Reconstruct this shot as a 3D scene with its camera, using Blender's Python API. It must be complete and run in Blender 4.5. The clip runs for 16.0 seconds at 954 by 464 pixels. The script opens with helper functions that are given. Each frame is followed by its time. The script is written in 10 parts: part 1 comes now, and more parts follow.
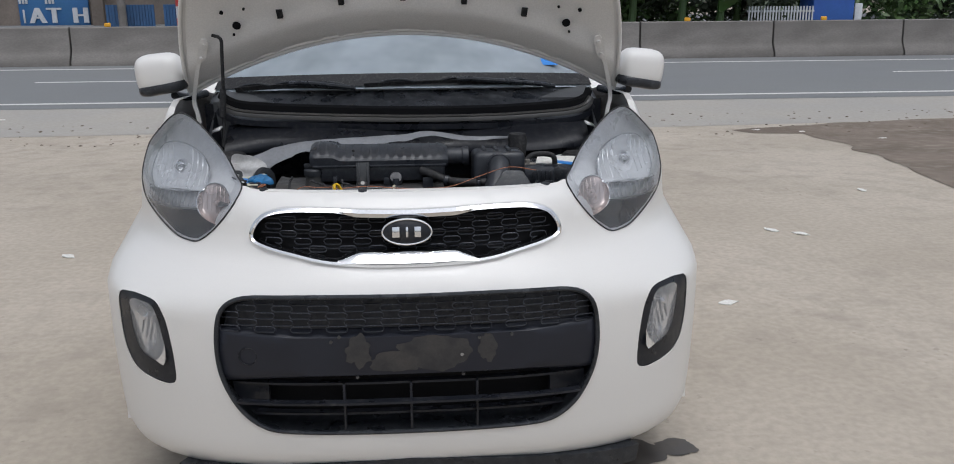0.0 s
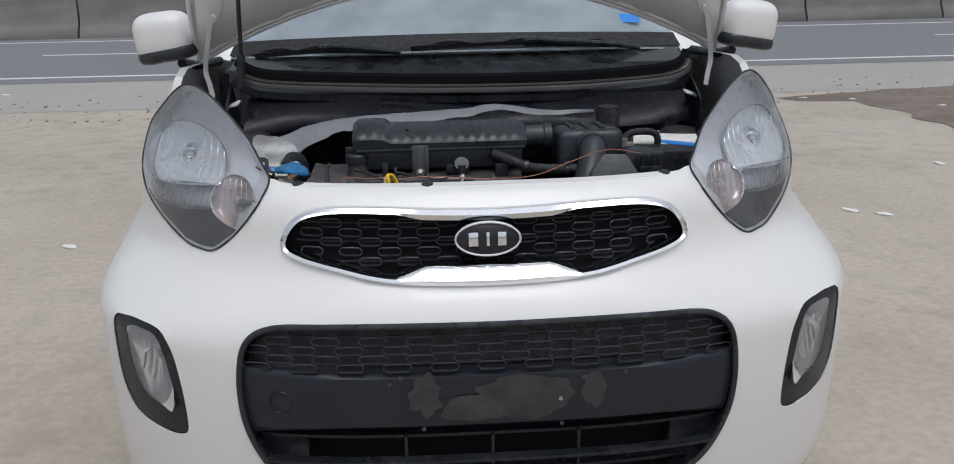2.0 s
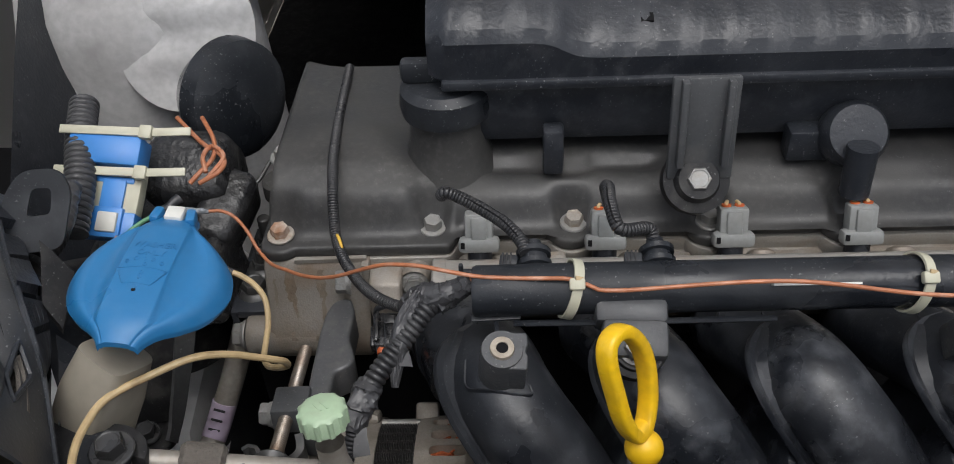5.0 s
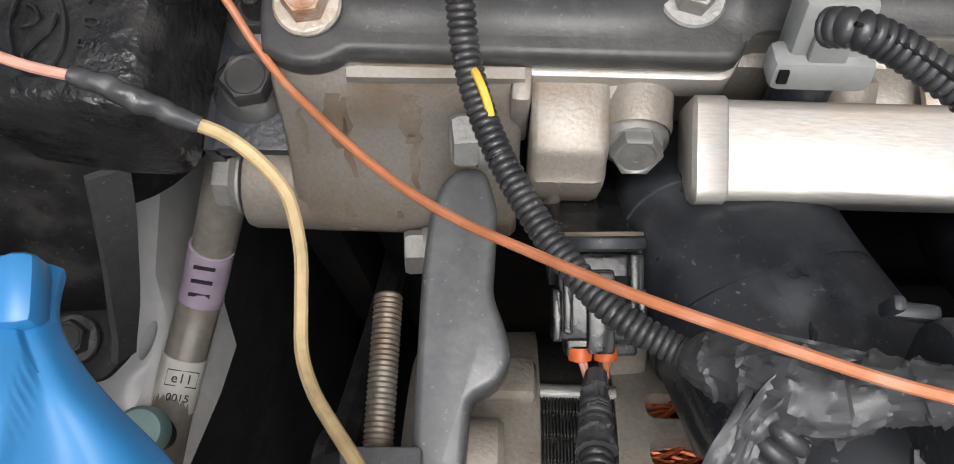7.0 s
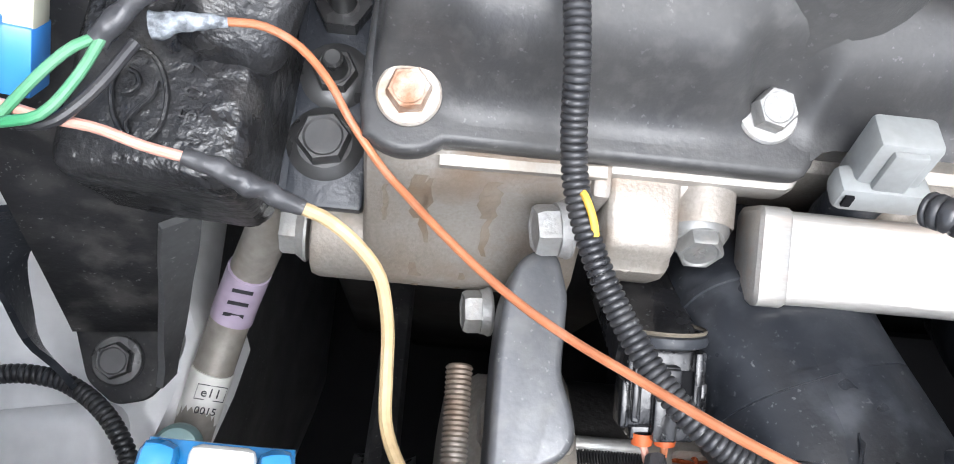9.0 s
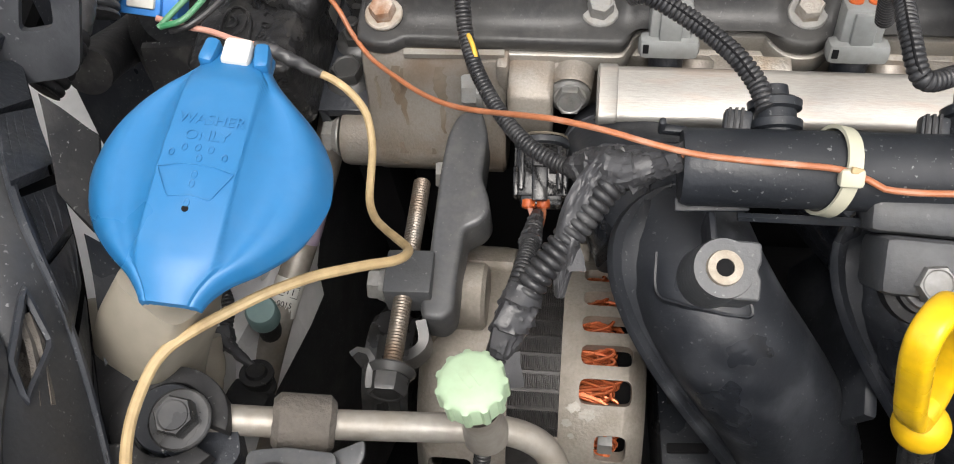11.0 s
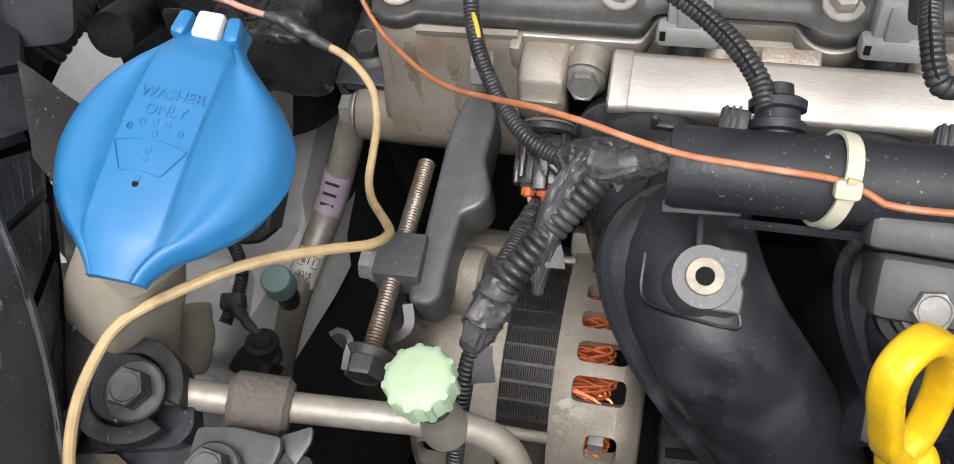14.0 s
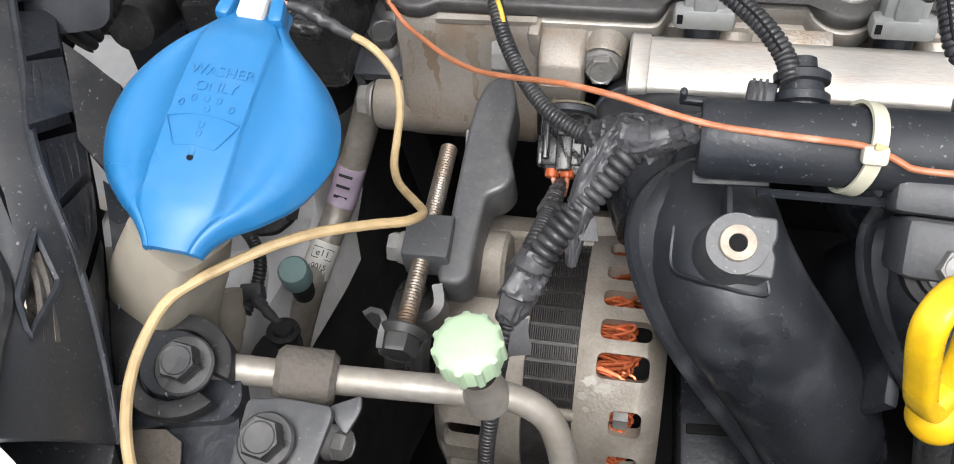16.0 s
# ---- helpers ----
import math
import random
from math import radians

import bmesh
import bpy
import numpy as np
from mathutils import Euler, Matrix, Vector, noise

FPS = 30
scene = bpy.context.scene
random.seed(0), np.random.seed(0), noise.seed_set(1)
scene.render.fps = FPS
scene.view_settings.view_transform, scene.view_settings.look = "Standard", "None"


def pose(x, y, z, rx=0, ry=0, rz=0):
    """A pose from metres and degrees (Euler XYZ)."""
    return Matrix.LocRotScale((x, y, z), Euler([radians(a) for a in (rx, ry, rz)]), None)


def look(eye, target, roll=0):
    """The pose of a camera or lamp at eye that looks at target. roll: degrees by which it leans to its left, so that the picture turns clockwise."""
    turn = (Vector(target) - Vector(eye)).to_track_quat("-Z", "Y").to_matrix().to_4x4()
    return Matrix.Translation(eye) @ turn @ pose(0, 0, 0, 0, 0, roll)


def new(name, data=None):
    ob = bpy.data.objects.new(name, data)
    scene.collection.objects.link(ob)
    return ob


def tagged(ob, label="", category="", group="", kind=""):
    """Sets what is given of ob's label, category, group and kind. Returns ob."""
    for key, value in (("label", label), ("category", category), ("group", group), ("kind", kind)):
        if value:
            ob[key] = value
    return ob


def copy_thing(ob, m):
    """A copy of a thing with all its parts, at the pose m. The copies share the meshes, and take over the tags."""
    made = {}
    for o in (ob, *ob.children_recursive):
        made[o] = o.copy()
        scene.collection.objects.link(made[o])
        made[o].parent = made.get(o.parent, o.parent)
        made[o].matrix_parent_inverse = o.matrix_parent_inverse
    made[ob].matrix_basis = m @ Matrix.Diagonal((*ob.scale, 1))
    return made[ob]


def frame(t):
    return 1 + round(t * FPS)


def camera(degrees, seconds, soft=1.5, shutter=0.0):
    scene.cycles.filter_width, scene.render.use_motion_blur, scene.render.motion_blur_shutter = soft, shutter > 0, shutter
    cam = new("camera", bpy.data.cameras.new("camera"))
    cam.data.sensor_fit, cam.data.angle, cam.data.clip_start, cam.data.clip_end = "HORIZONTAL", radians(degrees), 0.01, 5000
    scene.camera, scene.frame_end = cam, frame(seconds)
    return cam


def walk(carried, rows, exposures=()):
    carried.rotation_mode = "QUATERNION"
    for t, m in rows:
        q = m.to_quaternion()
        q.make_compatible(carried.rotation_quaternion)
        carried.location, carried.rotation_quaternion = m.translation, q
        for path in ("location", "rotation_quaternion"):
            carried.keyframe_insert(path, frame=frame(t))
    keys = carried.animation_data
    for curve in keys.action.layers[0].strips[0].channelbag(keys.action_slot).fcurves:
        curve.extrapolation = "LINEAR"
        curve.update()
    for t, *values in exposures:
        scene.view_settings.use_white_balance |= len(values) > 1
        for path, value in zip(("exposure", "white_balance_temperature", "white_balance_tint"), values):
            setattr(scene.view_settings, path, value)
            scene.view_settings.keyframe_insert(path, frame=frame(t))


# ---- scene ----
cam = camera(56.0, 16.0, soft=1.0)
PATH = [
    (0, (0.017, -2.093, 1.443), (0.157, -0.173, 0.9), -0.3),
    (0.5, (0.012, -2.082, 1.429), (0.126, -0.168, 0.863), -0.2),
    (1, (-0.023, -1.964, 1.402), (0.085, -0.049, 0.838), 0.0),
    (1.5, (-0.09, -1.766, 1.392), (0.024, 0.146, 0.817), -0.6),
    (2, (-0.109, -1.554, 1.364), (-0.001, 0.349, 0.759), -1.0),
    (2.5, (-0.109, -1.284, 1.356), (-0.042, 0.589, 0.657), -0.6),
    (3, (-0.131, -0.974, 1.328), (-0.09, 0.865, 0.542), -1.0),
    (3.5, (-0.187, -0.679, 1.296), (-0.143, 1.132, 0.449), -1.5),
    (3.7, (-0.17, -0.557, 1.285), (-0.19, 1.229, 0.385), -1.9),
    (5.8, (-0.271, 0.127, 1.134), (-0.375, 1.33, -0.46), -4.1),
    (6, (-0.28, 0.159, 1.119), (-0.391, 1.24, -0.56), -4.6),
    (6.5, (-0.306, 0.229, 1.073), (-0.357, 1.017, -0.765), -2.6),
    (7, (-0.317, 0.262, 1.043), (-0.352, 0.834, -0.874), -1.6),
    (7.5, (-0.339, 0.283, 1.034), (-0.247, 0.73, -0.913), 14.9),
    (8, (-0.356, 0.294, 1.039), (-0.21, 0.699, -0.914), 24.3),
    (8.5, (-0.362, 0.298, 1.052), (-0.219, 0.715, -0.899), 23.8),
    (9, (-0.356, 0.291, 1.064), (-0.231, 0.743, -0.881), 20.5),
    (9.5, (-0.332, 0.243, 1.091), (-0.343, 0.819, -0.824), 4.6),
    (10, (-0.3, 0.194, 1.117), (-0.448, 0.87, -0.759), -6.2),
    (10.2, (-0.289, 0.174, 1.132), (-0.461, 0.908, -0.721), -7.6),
    (12.3, (-0.273, 0.113, 1.156), (-0.537, 1.035, -0.6), -12.0),
    (12.5, (-0.273, 0.118, 1.153), (-0.553, 1.02, -0.611), -12.6),
    (13, (-0.266, 0.124, 1.145), (-0.599, 0.987, -0.628), -13.9),
    (13.5, (-0.252, 0.133, 1.143), (-0.638, 0.945, -0.643), -16.5),
    (14, (-0.242, 0.143, 1.141), (-0.659, 0.928, -0.65), -18.6),
    (14.5, (-0.243, 0.135, 1.139), (-0.658, 0.925, -0.65), -18.2),
    (15, (-0.248, 0.133, 1.138), (-0.642, 0.936, -0.651), -17.2),
    (15.5, (-0.247, 0.129, 1.146), (-0.637, 0.945, -0.638), -17.6),
    (16, (-0.258, 0.126, 1.145), (-0.627, 0.944, -0.643), -16.3),
]
walk(cam, [(t, look(eye, target, roll)) for t, eye, target, roll in PATH],
     [(0.0, -0.15, 6120.0, 10.0), (3.7, -0.2, 5980.0, 10.0), (5.8, 0.6, 6600.0, 10.0), (6.5, 0.8, 6600.0, 10.0), (7.5, 1.4, 6350.0, 10.0), (9.0, 1.93, 6000.0, 10.0), (9.5, 2.0, 6600.0, 10.0), (10.2, 1.55, 6700.0, 10.0),
      (12.3, 0.9, 6700.0, 10.0), (14.0, 1.08, 6580.0, 10.0), (14.6, 1.31, 6520.0, 10.0), (16.0, 1.32, 6440.0, 10.0)])

# ---- daylight: overcast sky and a broad, weak sun ----
world = bpy.data.worlds.new("overcast")
scene.world = world
world.use_nodes = True
wn = world.node_tree
wn.nodes.clear()
sky = wn.nodes.new("ShaderNodeTexSky")
sky.sky_type = "NISHITA"
sky.sun_disc = False
sky.sun_elevation, sky.sun_rotation = radians(71.5), radians(164)
sky.dust_density = 4.0
grey = wn.nodes.new("ShaderNodeHueSaturation")
grey.inputs["Saturation"].default_value = 0.30
back = wn.nodes.new("ShaderNodeBackground")
back.inputs["Strength"].default_value = 0.148
wout = wn.nodes.new("ShaderNodeOutputWorld")
wn.links.new(sky.outputs[0], grey.inputs["Color"])
wn.links.new(grey.outputs[0], back.inputs["Color"])
wn.links.new(back.outputs[0], wout.inputs["Surface"])
sun_data = bpy.data.lights.new("sun", "SUN")
sun_data.energy, sun_data.angle, sun_data.color = 0.95, radians(45), (1.0, 0.98, 0.95)
sun = new("sun", sun_data)
sun.matrix_world = look((0.46, -1.60, 5.0), (0, 0, 0))


# ---- mesh helpers ----
def V(*a):
    return Vector(a)


def merged(*bms):
    out = bmesh.new()
    for b in bms:
        me = bpy.data.meshes.new("t")
        b.to_mesh(me)
        out.from_mesh(me)
        bpy.data.meshes.remove(me)
        b.free()
    return out


def moved(bm, m):
    bmesh.ops.transform(bm, matrix=m, verts=bm.verts)
    return bm


def box(c, s, rot=(0, 0, 0), bev=0.0, seg=2):
    bm = bmesh.new()
    bmesh.ops.create_cube(bm, size=1.0)
    bmesh.ops.scale(bm, vec=s, verts=bm.verts)
    if bev:
        bmesh.ops.bevel(bm, geom=bm.edges[:], offset=bev, segments=seg, affect="EDGES", profile=0.5)
    return moved(bm, pose(*c, *rot))


def frame_to(p0, p1):
    """A matrix whose z runs from p0 towards p1."""
    p0, p1 = Vector(p0), Vector(p1)
    return Matrix.Translation(p0) @ (p1 - p0).to_track_quat("Z", "Y").to_matrix().to_4x4()


def lathe(profile, p0, p1, n=24):
    """A turned body: (radius, height) pairs along the line from p0 towards p1."""
    bm = bmesh.new()
    rings = []
    for r, h in profile:
        if r < 1e-6:
            rings.append([bm.verts.new((0, 0, h))])
        else:
            rings.append([bm.verts.new((r * math.cos(2 * math.pi * k / n), r * math.sin(2 * math.pi * k / n), h)) for k in range(n)])
    for a, b in zip(rings, rings[1:]):
        for k in range(n):
            q = [a[k % len(a)], a[(k + 1) % len(a)], b[(k + 1) % len(b)], b[k % len(b)]]
            f = []
            for v in q:
                if v not in f:
                    f.append(v)
            if len(f) > 2:
                bm.faces.new(f)
    return moved(bm, frame_to(p0, p1))


def cyl(p0, p1, r, r1=None, n=20, bev=0.0):
    h = (Vector(p1) - Vector(p0)).length
    r1 = r if r1 is None else r1
    b = min(bev, h * 0.45)
    prof = [(0, 0), (r - b, 0), (r, b), (r1, h - b), (r1 - b, h), (0, h)] if b else [(0, 0), (r, 0), (r1, h), (0, h)]
    return lathe(prof, p0, p1, n)


def spline(pts, res=8, closed=False):
    """Points along a smooth line through the given ones."""
    P = [Vector(p) for p in pts]
    n, out = len(P), []
    for i in range(n if closed else n - 1):
        if closed:
            a, b, c, d = P[i - 1], P[i], P[(i + 1) % n], P[(i + 2) % n]
        else:
            b, c = P[i], P[i + 1]
            a = P[i - 1] if i else b * 2 - c
            d = P[i + 2] if i + 2 < n else c * 2 - b
        for k in range(res):
            t = k / res
            out.append(0.5 * (2 * b + (c - a) * t + (2 * a - 5 * b + 4 * c - d) * t * t + (3 * b - a - 3 * c + d) * t ** 3))
    if not closed:
        out.append(P[-1].copy())
    return out


def even(line, step, closed=False):
    """The line cut anew into equal steps."""
    if closed:
        line = line + [line[0]]
    lens = [0.0]
    for a, b in zip(line, line[1:]):
        lens.append(lens[-1] + (b - a).length)
    n = max(2, int(round(lens[-1] / step)))
    out, j = [], 0
    for k in range(n + (0 if closed else 1)):
        s = lens[-1] * k / n
        while j < len(line) - 2 and lens[j + 1] < s:
            j += 1
        d = lens[j + 1] - lens[j]
        out.append(line[j].lerp(line[j + 1], (s - lens[j]) / d if d else 0))
    return out


def sweep(line, section, closed=False, twist=0.0, up=None, cap=True):
    """A body along a line. section(k, s) gives the outline's (a, b) pairs at step k, s metres on; a lies across, b along up."""
    bm = bmesh.new()
    n, rings, s = len(line), [], 0.0
    ref = Vector(up) if up else None
    side = None
    for k, p in enumerate(line):
        if closed:
            t = (line[(k + 1) % n] - line[k - 1]).normalized()
        else:
            t = (line[min(k + 1, n - 1)] - line[max(k - 1, 0)]).normalized()
        if ref:
            side = t.cross(ref).normalized()
        elif side is None:
            side = t.cross(V(0, 0, 1) if abs(t.z) < 0.9 else V(1, 0, 0)).normalized()
        else:
            side = (side - t * side.dot(t)).normalized()
        top = side.cross(t)
        if k:
            s += (p - line[k - 1]).length
        rings.append([bm.verts.new(p + side * a + top * b) for a, b in section(k, s)])
    m = len(rings[0])
    for k in range(n if closed else n - 1):
        a, b = rings[k], rings[(k + 1) % n]
        for j in range(m):
            bm.faces.new((a[j], a[(j + 1) % m], b[(j + 1) % m], b[j]))
    if cap and not closed:
        bm.faces.new(rings[0][::-1])
        bm.faces.new(rings[-1])
    bmesh.ops.recalc_face_normals(bm, faces=bm.faces[:])
    return bm


def ring(r, n=12, rb=None):
    return [(r * math.cos(2 * math.pi * k / n), (rb or r) * math.sin(2 * math.pi * k / n)) for k in range(n)]


def tube(pts, r, n=12, step=0.006, closed=False, smooth=True, r_end=None):
    line = even(spline(pts, 10, closed) if smooth else [Vector(p) for p in pts], step, closed)
    last = len(line) - 1
    return sweep(line, lambda k, s: ring(r if r_end is None else r + (r_end - r) * k / last, n), closed)


def corrugated(pts, r, pitch=0.0032, deep=0.12, n=14):
    """Ribbed conduit: rounded ribs with narrow grooves."""
    line = even(spline(pts, 12), pitch / 6)
    wave = (1.0, 1.005, 1.0, 1.0 - deep * 0.35, 1.0 - deep * 1.5, 1.0 - deep * 0.35)
    return sweep(line, lambda k, s: ring(r * wave[k % 6], n))


def wrinkled(pts, r, n=14, step=0.003, amp=0.25, freq=90, seed=0.0, lap=0.009):
    """Tape wound round a bundle: slanting overlaps, sharp creases and lumps."""
    line = even(spline(pts, 10), step)
    rfun = r if callable(r) else (lambda u: r)
    last = len(line) - 1

    def sec(k, s):
        out = []
        rr = rfun(k / last)
        for j in range(n):
            a = 2 * math.pi * j / n
            d = line[k] + V(math.cos(a), math.sin(a), 0.5) * rr
            lump = noise.noise(d * freq + V(seed, 0, 0))
            q = V(s * 160 + a * 0.8, math.cos(a) * 1.6, math.sin(a) * 1.6 + seed)
            crease = 1 - abs(noise.noise(q * 1.3)) * 2.2
            turnof = ((s / lap + a / (2 * math.pi) + 0.25 * lump) % 1.0)
            w = amp * lump + 0.13 * max(-0.4, crease) ** 3 - 0.05 + 0.13 * (turnof - 0.5)
            out.append((rr * (1 + w) * math.cos(a), rr * (1 + w) * math.sin(a)))
        return out
    return sweep(line, sec)


def plate(outline, depth, m=None, bev=0.0, seg=2):
    """A flat piece cut to an outline in x, y, going from z = 0 down to -depth."""
    bm = bmesh.new()
    vs = [bm.verts.new((x, y, 0)) for x, y in outline]
    f = bm.faces.new(vs)
    if f.normal.z < 0:
        f.normal_flip()
    bm.normal_update()
    got = bmesh.ops.extrude_face_region(bm, geom=[f])
    bmesh.ops.translate(bm, vec=(0, 0, -depth), verts=[v for v in got["geom"] if isinstance(v, bmesh.types.BMVert)])
    bmesh.ops.recalc_face_normals(bm, faces=bm.faces[:])
    if bev:
        rim = [e for e in bm.edges if len(e.link_faces) == 2 and any(len(g.verts) != 4 or abs(g.normal.z) > 0.9 for g in e.link_faces)
               and abs(e.verts[0].co.z - e.verts[1].co.z) < 1e-6]
        bmesh.ops.bevel(bm, geom=rim, offset=bev, segments=seg, affect="EDGES", profile=0.5)
    return moved(bm, m) if m else bm


def rounded(outline, r, n=4):
    """The outline with its corners cut round."""
    P = [Vector((*p, 0)) for p in outline]
    out = []
    for i, p in enumerate(P):
        a, b = P[i - 1] - p, P[(i + 1) % len(P)] - p
        d = min(r, a.length * 0.45, b.length * 0.45)
        p0, p1 = p + a.normalized() * d, p + b.normalized() * d
        for k in range(n + 1):
            t = k / n
            q = p0 * (1 - t) ** 2 + p * 2 * t * (1 - t) + p1 * t * t
            out.append((q.x, q.y))
    return out


def basis(o, x, y):
    """A matrix at o with its x axis along x and its y axis near y."""
    x = Vector(x).normalized()
    z = x.cross(Vector(y)).normalized()
    y = z.cross(x)
    m = Matrix((x, y, z)).transposed().to_4x4()
    return Matrix.Translation(o) @ m


def rough_up(bm, amp, freq, seed=0.0):
    for v in bm.verts:
        d = noise.noise_vector(v.co * freq + V(seed, seed, 0))
        v.co += d * amp
    return bm


def subdivided(bm, cuts=1):
    bmesh.ops.subdivide_edges(bm, edges=bm.edges[:], cuts=cuts, use_grid_fill=True)
    return bm


def inside(p, poly):
    c, n = False, len(poly)
    for i in range(n):
        (x0, y0), (x1, y1) = poly[i - 1], poly[i]
        if (y0 > p[1]) != (y1 > p[1]) and p[0] < (x1 - x0) * (p[1] - y0) / (y1 - y0) + x0:
            c = not c
    return c


def near_edge(p, loops, d):
    for poly in loops:
        for i in range(len(poly)):
            a, b = Vector(poly[i - 1]), Vector(poly[i])
            q = Vector(p)
            ab = b - a
            t = max(0, min(1, (q - a).dot(ab) / max(ab.length_squared, 1e-12)))
            if (a + ab * t - q).length < d:
                return True
    return False


def skin(outer, holes, xs, zs, place, depth=0.0, lead=None, rim=True):
    """A curved sheet: the flat outline with its holes is cut into triangles and each (x, z) is lifted to place(x, z).
    Its edges are turned back by depth along lead."""
    from mathutils.geometry import delaunay_2d_cdt
    if len(outer) < 7:
        outer = [tuple(Vector(a).lerp(Vector(b), k / 20)) for a, b in zip(outer, outer[1:] + outer[:1]) for k in range(20)]
    loops = [outer] + holes
    pts, edges = [], []
    for poly in loops:
        o = len(pts)
        pts += [Vector(p) for p in poly]
        edges += [(o + i, o + (i + 1) % len(poly)) for i in range(len(poly))]
    for x in xs:
        for z in zs:
            if inside((x, z), outer) and not any(inside((x, z), h) for h in holes) and not near_edge((x, z), loops, 0.008):
                pts.append(Vector((x, z)))
    co, _, tris, _, _, _ = delaunay_2d_cdt(pts, edges, [], 0, 1e-6)
    bm = bmesh.new()
    vs = [bm.verts.new(place(p.x, p.y)) for p in co]
    for t in tris:
        c = sum((co[i] for i in t), Vector((0, 0))) / 3
        if inside(c, outer) and not any(inside(c, h) for h in holes):
            try:
                bm.faces.new([vs[i] for i in t])
            except ValueError:
                pass
    for v in [v for v in bm.verts if not v.link_faces]:
        bm.verts.remove(v)
    bmesh.ops.recalc_face_normals(bm, faces=bm.faces[:])
    if rim and depth:
        bnd = [e for e in bm.edges if len(e.link_faces) == 1]
        got = bmesh.ops.extrude_edge_only(bm, edges=bnd)
        bmesh.ops.translate(bm, vec=Vector(lead or (0, 1, 0)) * depth, verts=[g for g in got["geom"] if isinstance(g, bmesh.types.BMVert)])
    return bm


def thing(name, base, label, category, group="", kind=""):
    ob = new(name)
    ob.empty_display_size = 0.02
    ob.location = base
    return tagged(ob, label, category, group, kind)


def finish(name, bm, mat, sharp=35):
    me = bpy.data.meshes.new(name)
    bm.to_mesh(me)
    bm.free()
    me.shade_smooth()
    me.set_sharp_from_angle(angle=radians(sharp))
    for m in mat if isinstance(mat, (list, tuple)) else (mat,):
        me.materials.append(m)
    return me


def part(name, bm, mat, parent, label="", sharp=35):
    """One mesh object under a thing or a part; the mesh is given in world metres."""
    ob = new(name, finish(name, bm, mat, sharp))
    ob.parent = parent
    if parent.type == "EMPTY":
        ob.matrix_parent_inverse = Matrix.Translation(-parent.location)
    return tagged(ob, label)


def solo(name, bm, mat, label, category, group="", kind="", sharp=35):
    return tagged(new(name, finish(name, bm, mat, sharp)), label, category, group, kind)


def piece(name, mesh, m, parent):
    """A small repeat under a thing, on a mesh that it shares with its like."""
    ob = new(name, mesh)
    ob.parent = parent
    if parent.type == "EMPTY":
        ob.matrix_parent_inverse = Matrix.Translation(-parent.location)
    ob.matrix_basis = m
    return ob


def text_mesh(body, size, depth=0.0003):
    cu = bpy.data.curves.new("text", "FONT")
    cu.body, cu.size, cu.extrude, cu.resolution_u = body, size, depth, 3
    cu.align_x = "CENTER"
    cu.align_y = "CENTER"
    ob = bpy.data.objects.new("text", cu)
    me = bpy.data.meshes.new_from_object(ob)
    bpy.data.objects.remove(ob)
    bpy.data.curves.remove(cu)
    bm = bmesh.new()
    bm.from_mesh(me)
    bpy.data.meshes.remove(me)
    return bm


